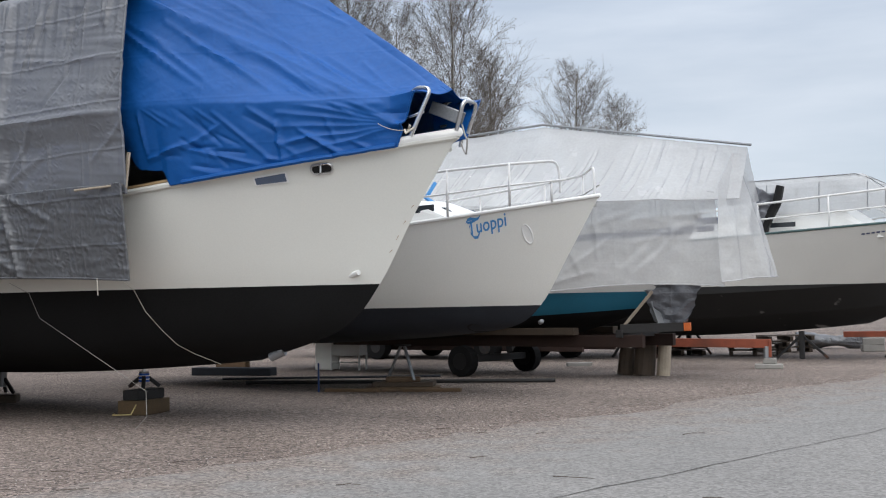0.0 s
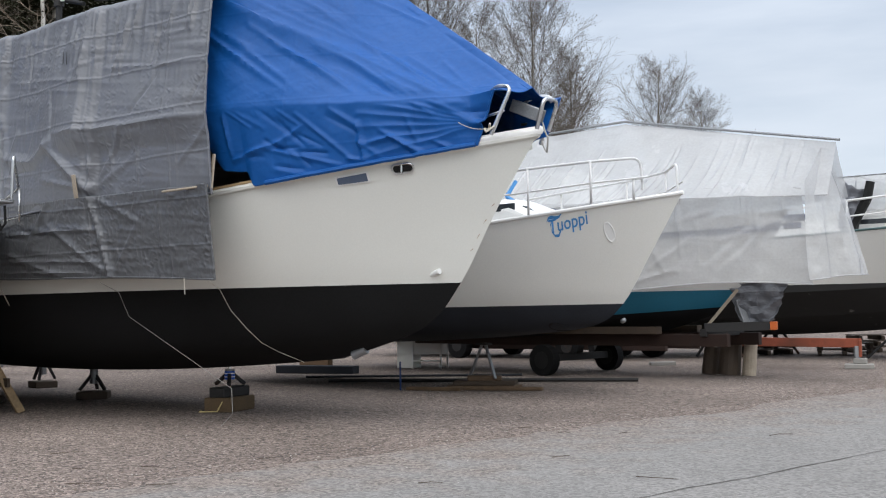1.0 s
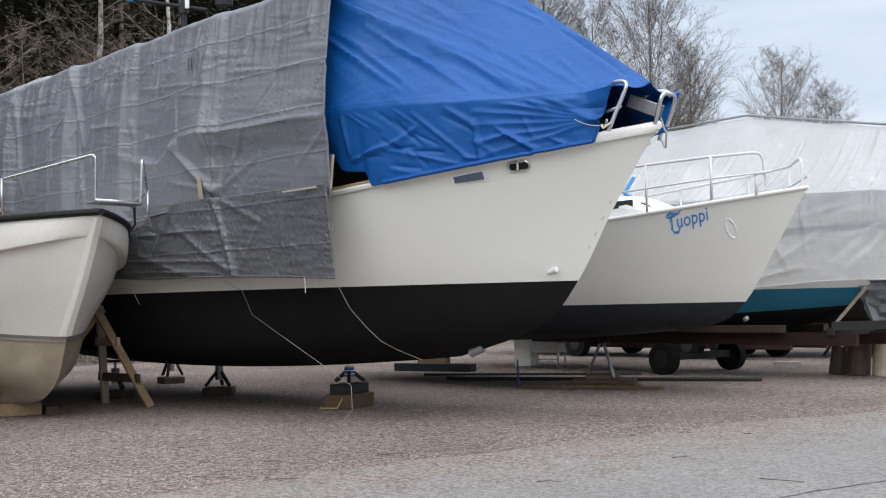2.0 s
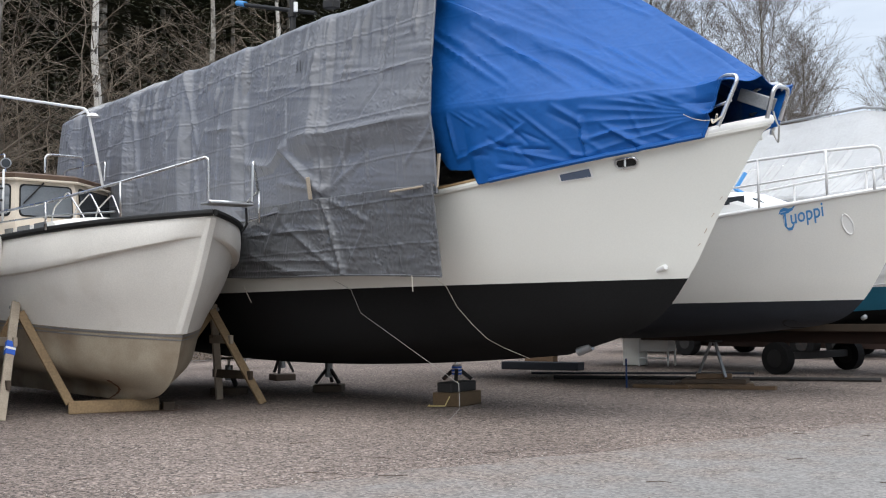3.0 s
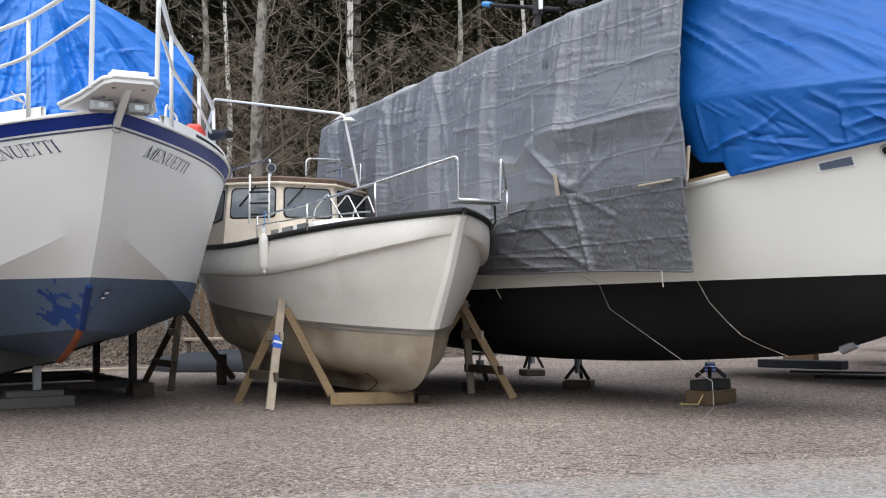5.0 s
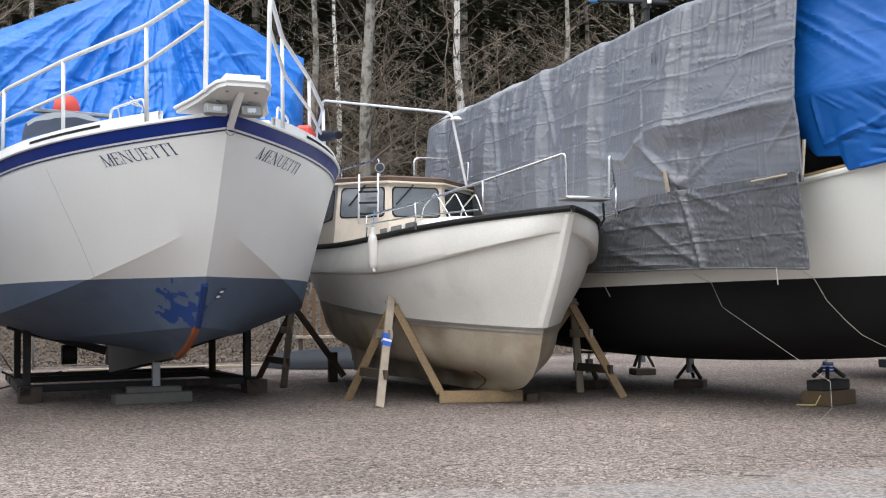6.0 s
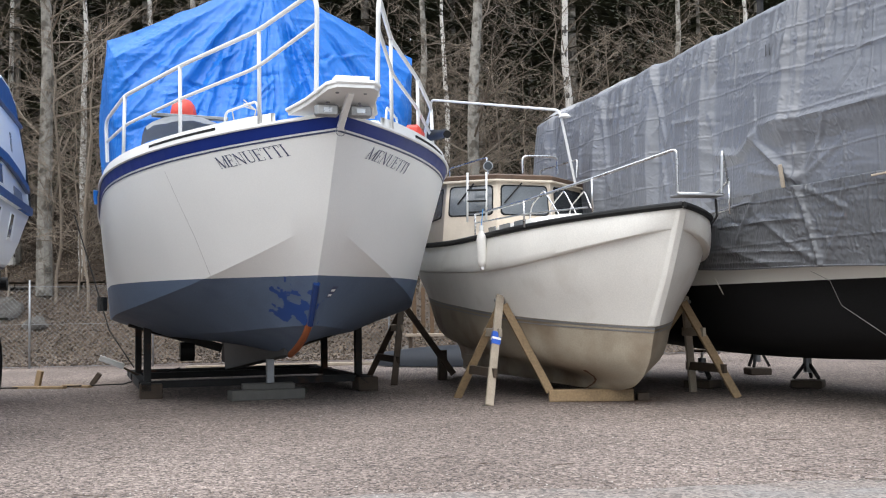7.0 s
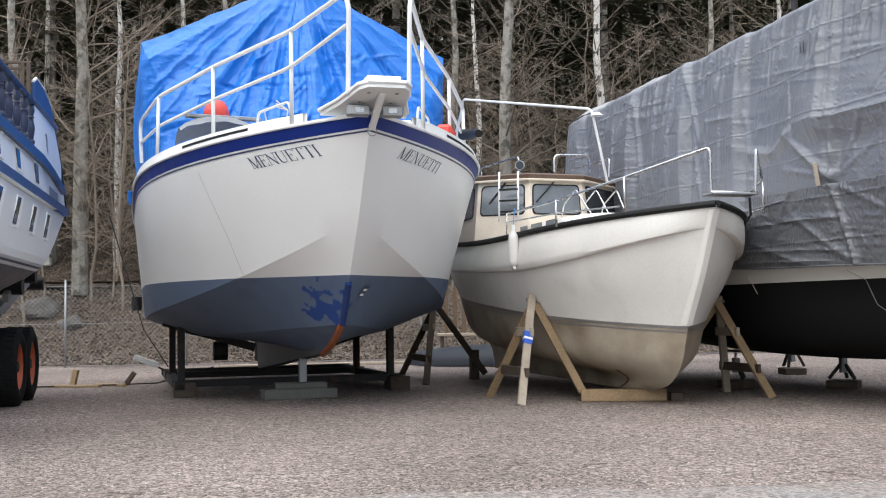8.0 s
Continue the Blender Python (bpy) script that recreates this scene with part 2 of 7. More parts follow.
BLUETARP = tarp_mat("blue_tarpaulin", (0.004, 0.082, 0.31), 0.48, 0.15, 0.7, turn=(0, -1.0, 0), shine=0.3)
BRIGHTTARP = tarp_mat("bright_blue_tarpaulin", (0.008, 0.155, 0.57), 0.4, 0.12, 2.8, glow=0.08, hang=0.4, run=(0.09, 0.4))
GREYTARP = tarp_mat("silver_grey_tarpaulin", (0.146, 0.153, 0.171), 0.42, 0.6, 2.4, shine=0.7, hang=0.25, run=(0.085, 0.4))
DARKTARP = tarp_mat("dark_grey_tarpaulin", (0.098, 0.102, 0.11), 0.36, 0.6, 3.6, shine=0.7, hang=0.3, run=(0.06, 0.12))
FILM = tarp_mat("translucent_plastic_sheet", (0.6, 0.605, 0.61), 0.24, 0.2, 0.8, see=0.42, glow=0.15)


# ---------------------------------------------------------------- building helpers
def part(name, bm, material, parent=None, label="", smooth=0.0):
    """One mesh under its thing. smooth: the angle above which an edge stays sharp; 0: flat faces."""
    me = bpy.data.meshes.new(name)
    bmesh.ops.recalc_face_normals(bm, faces=bm.faces)
    if smooth:
        for e in bm.edges:
            e.smooth = not (len(e.link_faces) == 2 and e.calc_face_angle(0) > smooth)
    bm.to_mesh(me)
    bm.free()
    me.materials.append(material)
    if smooth:
        me.polygons.foreach_set("use_smooth", [True] * len(me.polygons))
    ob = new(name, me)
    if parent is not None:
        ob.parent = parent
    if label:
        ob["label"] = label
    return ob


def thing(name, m, label, category, group="", kind=""):
    ob = new(name)
    ob.matrix_world = m
    ob.empty_display_size = 0.2
    return tagged(ob, label, category, group, kind)


def box(bm, size, at=(0, 0, 0), turn=(0, 0, 0), bevel=0.0):
    m = pose(*at, *turn) @ Matrix.Diagonal((*size, 1))
    vs = bmesh.ops.create_cube(bm, size=1, matrix=m)["verts"]
    if bevel:
        es = list({e for v in vs for e in v.link_edges})
        bmesh.ops.bevel(bm, geom=es, offset=bevel, segments=1, affect="EDGES")
    return bm


def boxed(size, at=(0, 0, 0), turn=(0, 0, 0), bevel=0.006):
    return box(bmesh.new(), size, at, turn, bevel)


def beam(a, b, w, h, bm=None, up=(0, 0, 1), bevel=0.004):
    """A timber or bar from a to b, w wide and h deep."""
    bm = bm or bmesh.new()
    a, b = Vector(a), Vector(b)
    d = b - a
    z = d.normalized()
    x = z.cross(Vector(up))
    x = x.normalized() if x.length > 1e-4 else Vector((1, 0, 0))
    y = z.cross(x)
    m = Matrix((x, y, z)).transposed().to_4x4()
    m.translation = (a + b) / 2
    vs = bmesh.ops.create_cube(bm, size=1, matrix=m @ Matrix.Diagonal((w, h, d.length, 1)))["verts"]
    if bevel:
        bmesh.ops.bevel(bm, geom=list({e for v in vs for e in v.link_edges}), offset=bevel, segments=1, affect="EDGES")
    return bm


def tube(points, r, seg=8, bm=None, taper=None, bend=0):
    """A round bar along points; bend rounds the corners by that radius."""
    bm = bm or bmesh.new()
    P = [Vector(p) for p in points]
    if bend:
        Q = [P[0]]
        for a, b, c in zip(P, P[1:], P[2:]):
            u, w = (a - b), (c - b)
            k = min(bend, u.length * 0.45, w.length * 0.45)
            p, q = b + u.normalized() * k, b + w.normalized() * k
            for i in range(6):
                f = i / 5
                Q.append((1 - f) ** 2 * p + 2 * f * (1 - f) * b + f * f * q)
        P = Q + [P[-1]]
    rings, side = [], None
    for i, p in enumerate(P):
        d = (P[min(i + 1, len(P) - 1)] - P[max(i - 1, 0)]).normalized()
        if side is None:
            side = d.orthogonal().normalized()
        side = (side - d * side.dot(d)).normalized()
        other = d.cross(side)
        rad = r if taper is None else r + (taper - r) * i / (len(P) - 1)
        rings.append([bm.verts.new(p + rad * (math.cos(6.28319 * k / seg) * side + math.sin(6.28319 * k / seg) * other)) for k in range(seg)])
    for a, b in zip(rings, rings[1:]):
        for k in range(seg):
            bm.faces.new((a[k], a[(k + 1) % seg], b[(k + 1) % seg], b[k]))
    bm.faces.new(rings[0][::-1])
    bm.faces.new(rings[-1])
    return bm


def grid_mesh(rows, bm=None, close=False):
    """A skin over rows of points."""
    bm = bm or bmesh.new()
    vs = [[bm.verts.new(p) for p in row] for row in rows]
    for a, b in zip(vs, vs[1:]):
        n = len(a)
        for k in range(n if close else n - 1):
            bm.faces.new((a[k], a[(k + 1) % n], b[(k + 1) % n], b[k]))
    return bm


def smoothstep(a, b, x):
    f = min(1, max(0, (x - a) / (b - a)))
    return f * f * (3 - 2 * f)


def catmull(a, b, c, d, f):
    return 0.5 * ((2 * b) + (-a + c) * f + (2 * a - 5 * b + 4 * c - d) * f * f + (-a + 3 * b - 3 * c + d) * f ** 3)


class Hull:
    """A hull drawn by level lines from the keel up to the sheer. Each line: x at the bow, x at the stern, z at the bow, amidships and at the
    stern, greatest half-breadth, fullness of the bow, where along it is broadest, and the share of the breadth left at the stern."""

    def __init__(self, lines, chine=False):
        self.lines, self.chine = lines, chine

    def level(self, i, s):
        xb, xs, zb, zm, ze, b, p, sm, ts = self.lines[i]
        y = b * (1 - (1 - s / sm) ** p) if s < sm else b * (1 - (1 - ts) * ((s - sm) / (1 - sm)) ** 2)
        k = 0.5
        if isinstance(zb, tuple):
            return Vector((xb + (xs - xb) * s, y, zb[1] + (zb[0] - zb[1]) * (1 - s) ** zb[2]))
        z = zb * (s - k) * (s - 1) / k + zm * s * (s - 1) / (k * (k - 1)) + ze * s * (s - k) / (1 - k)
        return Vector((xb + (xs - xb) * s, y, z))

    def at(self, s, v, side=-1, off=0.0):
        n = len(self.lines) - 1
        i = min(int(v), n - 1)
        f = v - i
        if self.chine:
            p = self.level(i, s).lerp(self.level(i + 1, s), f)
        else:
            p = catmull(self.level(max(i - 1, 0), s), self.level(i, s), self.level(i + 1, s), self.level(min(i + 2, n), s), f)
        p.y = max(p.y, 0.0)
        if off:
            q, r = self.at(min(1, s + 0.01), v), self.at(s, min(n, v + 0.05) if v < n - 0.05 else v - 0.05)
            base = Vector((p.x, -p.y, p.z))
            nor = (q - base).cross(r - base).normalized()
            if nor.y > 0:
                nor = -nor
            p = base + nor * off
            p.y = -p.y
        return Vector((p.x, side * p.y, p.z))

    def skin(self, v0, v1, ns=90, nv=10, off=0.0):
        bm = bmesh.new()
        for side in (-1, 1):
            grid_mesh([[self.at((i / ns) ** 1.5, v0 + (v1 - v0) * j / nv, side, off) for j in range(nv + 1)] for i in range(ns + 1)], bm)
        end = [self.at(1, v0 + (v1 - v0) * j / nv, -1, off) for j in range(nv + 1)] + [self.at(1, v0 + (v1 - v0) * j / nv, 1, off) for j in range(nv, -1, -1)]
        bm.faces.new([bm.verts.new(p) for p in end])
        bmesh.ops.remove_doubles(bm, verts=bm.verts, dist=0.0008)
        return bm

    def deck(self, drop, ns=30):
        n = len(self.lines) - 1
        rows = []
        for i in range(ns + 1):
            p = self.at((i / ns) ** 1.5, n, -1)
            y = max(0.0, -p.y - 0.05)
            rows.append([(p.x - 0.06, y * k, p.z - drop + 0.05 * (1 - k * k)) for k in (-1, -0.5, 0, 0.5, 1)])
        return grid_mesh(rows)

    def line(self, v, side, n=40, off=0.0, s0=0.0, s1=1.0):
        return [self.at(s0 + (s1 - s0) * (i / n) ** 1.4, v, side, off) for i in range(n + 1)]

    def find(self, x, z, side=-1):
        """Where on the side a place lies, by its x and z: s and v."""
        n = len(self.lines) - 1

        def along(v):
            x0, x1 = self.at(0, v, side).x, self.at(1, v, side).x
            return min(0.99, max(0.0, (x - x0) / (x1 - x0)))

        lo, hi = 0.3, n - 0.001
        for _ in range(18):
            v = (lo + hi) / 2
            if self.at(along(v), v, side).z < z:
                lo = v
            else:
                hi = v
        return along(lo), lo

    def patch(self, outline, side=-1, off=0.01):
        """A flat outline in x and z, laid on the side."""
        bm = bmesh.new()
        bm.faces.new([bm.verts.new(self.at(*self.find(x, z, side), side, off)) for x, z in outline])
        return bm


def letters(text, size, lay, shear=0.0):
    """The writing as a mesh; lay maps its x, from 0 to 1, and y to a place."""
    cu = bpy.data.curves.new("writing", "FONT")
    cu.body, cu.size, cu.shear, cu.resolution_u, cu.offset = text, size, shear, 3, 0.01 * size
    tmp = bpy.data.objects.new("writing", cu)
    scene.collection.objects.link(tmp)
    me = bpy.data.meshes.new_from_object(tmp.evaluated_get(bpy.context.evaluated_depsgraph_get()))
    bpy.data.objects.remove(tmp)
    bm = bmesh.new()
    bm.from_mesh(me)
    bpy.data.meshes.remove(me)
    x0, x1 = min(v.co.x for v in bm.verts), max(v.co.x for v in bm.verts)
    bmesh.ops.triangulate(bm, faces=bm.faces)
    for v in bm.verts:
        v.co = lay((v.co.x - x0) / (x1 - x0), v.co.y)
    return bm


SERIF = {}
SERIF["M"] = (1.0, ((0.12, 0, 0.12, 1, 0.045), (0.12, 1, 0.5, 0, 0.12), (0.5, 0, 0.86, 1, 0.045), (0.86, 1, 0.86, 0, 0.12), (0, 0.02, 0.24, 0.02, 0.04), (0.72, 0.02, 1, 0.02, 0.04), (0, 0.98, 0.2, 0.98, 0.04), (0.8, 0.98, 1, 0.98, 0.04)))
SERIF["E"] = (0.72, ((0.16, 0, 0.16, 1, 0.12), (0.02, 0.02, 0.66, 0.02, 0.04), (0.02, 0.98, 0.62, 0.98, 0.04), (0.16, 0.52, 0.46, 0.52, 0.04), (0.65, 0, 0.65, 0.24, 0.045), (0.61, 1, 0.61, 0.8, 0.045), (0.46, 0.42, 0.46, 0.62, 0.045)))
SERIF["N"] = (0.9, ((0.14, 0, 0.14, 1, 0.045), (0.12, 1, 0.76, 0, 0.12), (0.76, 0, 0.76, 1, 0.045), (0.02, 0.02, 0.27, 0.02, 0.04), (0.63, 0.98, 0.88, 0.98, 0.04), (0.0, 0.98, 0.16, 0.98, 0.04)))
SERIF["U"] = (0.88, ((0.17, 1, 0.17, 0.3, 0.12), (0.17, 0.3, 0.24, 0.1, 0.12), (0.24, 0.08, 0.46, 0.02, 0.07), (0.46, 0.02, 0.66, 0.1, 0.05), (0.66, 0.1, 0.72, 0.3, 0.045), (0.72, 0.3, 0.72, 1, 0.045), (0.02, 0.98, 0.34, 0.98, 0.04), (0.6, 0.98, 0.86, 0.98, 0.04)))
SERIF["T"] = (0.76, ((0.37, 0, 0.37, 1, 0.12), (0.02, 0.98, 0.72, 0.98, 0.04), (0.04, 1, 0.04, 0.78, 0.045), (0.7, 1, 0.7, 0.78, 0.045), (0.24, 0.02, 0.5, 0.02, 0.04)))
SERIF["I"] = (0.4, ((0.19, 0, 0.19, 1, 0.12), (0.05, 0.02, 0.33, 0.02, 0.04), (0.05, 0.98, 0.33, 0.98, 0.04)))


def serif_letters(text, height, lay):
    """Roman capitals with serifs, drawn stroke by stroke; lay maps x, from 0 to 1, and y to a place."""
    total = sum(SERIF[c][0] for c in text)
    bm, at = bmesh.new(), 0.0
    for c in text:
        for x0, y0, x1, y1, w in SERIF[c][1]:
            a, b = Vector((at + x0, y0)), Vector((at + x1, y1))
            d = (b - a).normalized()
            side = Vector((-d.y, d.x)) * w / 2
            n = 4
            grid_mesh([[lay(q.x / total, q.y * height) for q in (a.lerp(b, i / n) - side, a.lerp(b, i / n) + side)] for i in range(n + 1)], bm)
        at += SERIF[c][0]
    return bm


def creases(x, z, lines):
    """The relief of sharp folds, each from x0, z0 to x1, z1, so high and so wide."""
    out = 0.0
    for x0, z0, x1, z1, h, w in lines:
        dx, dz = x1 - x0, z1 - z0
        f = ((x - x0) * dx + (z - z0) * dz) / (dx * dx + dz * dz)
        f = min(1, max(0, f))
        d = math.hypot(x - x0 - f * dx, z - z0 - f * dz)
        if d < w:
            e = 1 - d / w
            out += h * e * (0.4 + 0.6 * e) * (0.35 + 0.65 * math.sin(math.pi * (0.1 + 0.8 * f)))
    return out


def scattered_folds(seed, n, x, z, slope, spread, length, height, width):
    """Random folds within the spans x and z, running at about the given slope."""
    rnd = random.Random(seed)
    out = []
    for _ in range(n):
        a, l = math.atan(slope) + rnd.uniform(-spread, spread), rnd.uniform(*length)
        px, pz = rnd.uniform(*x), rnd.uniform(*z)
        out.append((px, pz, px + l * math.cos(a), pz + l * math.sin(a), rnd.uniform(*height) * rnd.choice((1, 1, -1)), rnd.uniform(*width)))
    return out


def wrinkle(p, amount, scale):
    v = Vector(p) * scale
    a = noise.noise(v) + 0.5 * noise.noise(v * 2.3 + Vector((7, 3, 1)))
    b = abs(noise.noise(v * 1.4 + Vector((3, 9, 2))))
    return amount * (a - 1.2 * b)


def berth(x, y, heading):
    return pose(x, y, 0, 0, 0, heading)


def sheet(name, f, nu, nv, material, m, label, category, wr=0.03, scale=1.6, thick=True, hold=None):
    """A cloth or sheet over the form f(u, v), creased a little; hold(u, v) says how taut it is (0 held, 1 loose)."""
    rows = []
    for i in range(nu + 1):
        row = []
        for j in range(nv + 1):
            u, v = i / nu, j / nv
            p = Vector(f(u, v))
            k = 1 if hold is None else hold(u, v)
            w = wrinkle(p, wr, scale) * k
            row.append(p + Vector((0.3 * w, (1 if p.y > 0.05 else -1 if p.y < -0.05 else 0) * w, 0.6 * w)))
        rows.append(row)
    ob = part(name, grid_mesh(rows), material, None, smooth=0.7)
    ob.matrix_world = m
    if thick:
        so = ob.modifiers.new("thickness", "SOLIDIFY")
        so.thickness, so.offset = 0.006, 0
    return tagged(ob, label, category)


# ---------------------------------------------------------------- ground
def fence_side(x, y):
    """Metres beyond the fence line, towards the wood."""
    return (-(x + 23.1) * 0.743 + (y - 13.25) * 0.669)


def ground_z(x, y):
    d = fence_side(x, y)
    z = 2.0 * smoothstep(0.4, 6.0, d) + 0.27 * max(0, d - 8.0) + 0.2 * max(0, d - 24.0)
    k = smoothstep(2.0, 30.0, -(x - 12.0))
    return min(z * k, 22.0)


def ground_mesh():
    bm = bmesh.new()
    axis = [-900, -500, -250, -160, -120, -100, -88] + [-80 + 1.6 * i for i in range(76)] + [44, 50, 60, 80, 120, 200, 400, 900]
    rows = []
    for y in [-900, -300, -80, -30] + [-12 + 1.6 * i for i in range(66)] + [96, 104, 115, 130, 160, 220, 400, 900]:
        rows.append([(x, y, ground_z(x, y) + (0.25 * noise.noise(Vector((x * 0.3, y * 0.3, 0))) * smoothstep(0.5, 3, fence_side(x, y)))) for x in axis])
    return grid_mesh(rows, bm)


def ground_material():
    m = bpy.data.materials.new("gravel_and_leaf_litter")
    m.use_nodes = True
    nt = m.node_tree
    b = nt.nodes["Principled BSDF"]
    b.inputs["Roughness"].default_value = 0.95
    geo = nt.nodes.new("ShaderNodeNewGeometry")
    n1, n2, n3 = (nt.nodes.new("ShaderNodeTexNoise") for _ in range(3))
    vor = nt.nodes.new("ShaderNodeTexVoronoi")
    for n, s in ((n1, 0.35), (n2, 3.0), (n3, 13.0), (vor, 52.0)):
        n.inputs["Scale"].default_value = s
        nt.links.new(geo.outputs["Position"], n.inputs["Vector"])
    for n in (n1, n2, n3):
        n.inputs["Detail"].default_value = 6
    r1 = nt.nodes.new("ShaderNodeValToRGB")
    r1.color_ramp.elements[0].position, r1.color_ramp.elements[1].position = 0.3, 0.72
    r1.color_ramp.elements[0].color, r1.color_ramp.elements[1].color = (0.143, 0.107, 0.087, 1), (0.248, 0.194, 0.162, 1)
    nt.links.new(n1.outputs[0], r1.inputs[0])
    mul = nt.nodes.new("ShaderNodeMixRGB")
    mul.blend_type, mul.inputs["Fac"].default_value = "OVERLAY", 0.9
    nt.links.new(r1.outputs[0], mul.inputs["Color1"])
    nt.links.new(n3.outputs[0], mul.inputs["Color2"])
    stones = nt.nodes.new("ShaderNodeMixRGB")
    stones.blend_type, stones.inputs["Fac"].default_value = "OVERLAY", 1.0
    nt.links.new(mul.outputs[0], stones.inputs["Color1"])
    tone = nt.nodes.new("ShaderNodeSeparateColor")
    nt.links.new(vor.outputs["Color"], tone.inputs[0])
    chip = nt.nodes.new("ShaderNodeValToRGB")
    chip.color_ramp.elements[0].color, chip.color_ramp.elements[1].color = (0.1, 0.088, 0.084, 1), (0.9, 0.86, 0.83, 1)
    nt.links.new(tone.outputs[0], chip.inputs[0])
    nt.links.new(chip.outputs[0], stones.inputs["Color2"])
    grey = nt.nodes.new("ShaderNodeHueSaturation")
    grey.inputs["Saturation"].default_value = 0.74
    nt.links.new(stones.outputs[0], grey.inputs["Color"])
    # leaf litter on the bank
    leaf = nt.nodes.new("ShaderNodeTexVoronoi")
    leaf.inputs["Scale"].default_value = 20.0
    nt.links.new(geo.outputs["Position"], leaf.inputs["Vector"])
    lr = nt.nodes.new("ShaderNodeValToRGB")
    lr.color_ramp.elements[0].color, lr.color_ramp.elements[1].color = (0.028, 0.02, 0.014, 1), (0.125, 0.09, 0.062, 1)
    sep = nt.nodes.new("ShaderNodeSeparateColor")
    nt.links.new(leaf.outputs["Color"], sep.inputs[0])
    nt.links.new(sep.outputs[0], lr.inputs[0])
    pos = nt.nodes.new("ShaderNodeSeparateXYZ")
    nt.links.new(geo.outputs["Position"], pos.inputs[0])
    bank = nt.nodes.new("ShaderNodeMapRange")
    bank.inputs["From Min"].default_value, bank.inputs["From Max"].default_value = 0.03, 0.2
    nt.links.new(pos.outputs["Z"], bank.inputs["Value"])
    mix = nt.nodes.new("ShaderNodeMixRGB")
    nt.links.new(bank.outputs[0], mix.inputs["Fac"])
    nt.links.new(grey.outputs[0], mix.inputs["Color1"])
    nt.links.new(lr.outputs[0], mix.inputs["Color2"])
    # rust washed out of an old keel
    away, reach, wet, rust = (nt.nodes.new(k) for k in ("ShaderNodeVectorMath", "ShaderNodeMath", "ShaderNodeMapRange", "ShaderNodeMixRGB"))
    away.operation, away.inputs[1].default_value = "DISTANCE", (-7.35, 12.3, 0)
    reach.operation, reach.inputs[1].default_value = "MULTIPLY_ADD", -1.1
    nt.links.new(geo.outputs["Position"], away.inputs[0])
    nt.links.new(n2.outputs[0], reach.inputs[0])
    nt.links.new(away.outputs["Value"], reach.inputs[2])
    wet.inputs["From Min"].default_value, wet.inputs["From Max"].default_value = -0.5, 0.25
    wet.inputs["To Min"].default_value, wet.inputs["To Max"].default_value = 0.75, 0.0
    nt.links.new(reach.outputs[0], wet.inputs["Value"])
    nt.links.new(wet.outputs[0], rust.inputs["Fac"])
    nt.links.new(mix.outputs[0], rust.inputs["Color1"])
    rust.inputs["Color2"].default_value = (0.15, 0.068, 0.036, 1)
    nt.links.new(rust.outputs[0], b.inputs["Base Color"])
    bp = nt.nodes.new("ShaderNodeBump")
    bp.invert = True
    bp.inputs["Strength"].default_value, bp.inputs["Distance"].default_value = 0.9, 0.016
    nt.links.new(vor.outputs["Distance"], bp.inputs["Height"])
    nt.links.new(bp.outputs[0], b.inputs["Normal"])
    return m


tagged(part("ground", ground_mesh(), ground_material(), smooth=0.7), "brown-grey gravel boatyard with a leaf-covered bank behind it", "ground", kind="structure")



def asphalt_material():
    """Grey asphalt, strewn with the yard's gravel towards its edge."""
    m = mat("worn_asphalt", (0.213, 0.203, 0.192), 0.85, vary=0.16, scale=0.8, fine=40, bump=0.5, bump_dist=0.006)
    nt = m.node_tree
    b = nt.nodes["Principled BSDF"]
    base = b.inputs["Base Color"].links[0].from_socket
    geo, dot, grain, chips, add, cut, mix, spot = (nt.nodes.new(k) for k in ("ShaderNodeNewGeometry", "ShaderNodeVectorMath", "ShaderNodeTexNoise", "ShaderNodeTexVoronoi", "ShaderNodeMath", "ShaderNodeMapRange", "ShaderNodeMixRGB", "ShaderNodeMixRGB"))
    dot.operation = "DOT_PRODUCT"
    dot.inputs[1].default_value = (0.733, -0.68, 0)
    grain.inputs["Scale"].default_value, grain.inputs["Detail"].default_value = 2.2, 9
    chips.inputs["Scale"].default_value = 46
    for n in (dot, grain, chips):
        nt.links.new(geo.outputs["Position"], n.inputs[0] if n is dot else n.inputs["Vector"])
    add.operation, add.inputs[1].default_value = "MULTIPLY_ADD", 5.0
    nt.links.new(grain.outputs[0], add.inputs[0])
    nt.links.new(dot.outputs["Value"], add.inputs[2])
    cut.inputs["From Min"].default_value, cut.inputs["From Max"].default_value = -4.6, -2.6
    cut.inputs["To Min"].default_value, cut.inputs["To Max"].default_value = 1, 0
    nt.links.new(add.outputs[0], cut.inputs["Value"])
    nt.links.new(cut.outputs[0], mix.inputs["Fac"])
    spot.blend_type, spot.inputs["Fac"].default_value = "OVERLAY", 0.3
    nt.links.new(base, spot.inputs["Color1"])
    grey = nt.nodes.new("ShaderNodeSeparateColor")
    nt.links.new(chips.outputs["Color"], grey.inputs[0])
    nt.links.new(grey.outputs[0], spot.inputs["Color2"])
    nt.links.new(spot.outputs[0], mix.inputs["Color1"])
    gr = nt.nodes.new("ShaderNodeMixRGB")
    gr.blend_type, gr.inputs["Fac"].default_value = "OVERLAY", 0.65
    gr.inputs["Color1"].default_value = (0.2, 0.167, 0.146, 1)
    nt.links.new(grey.outputs[0], gr.inputs["Color2"])
    nt.links.new(gr.outputs[0], mix.inputs["Color2"])
    nt.links.new(mix.outputs[0], b.inputs["Base Color"])
    return m


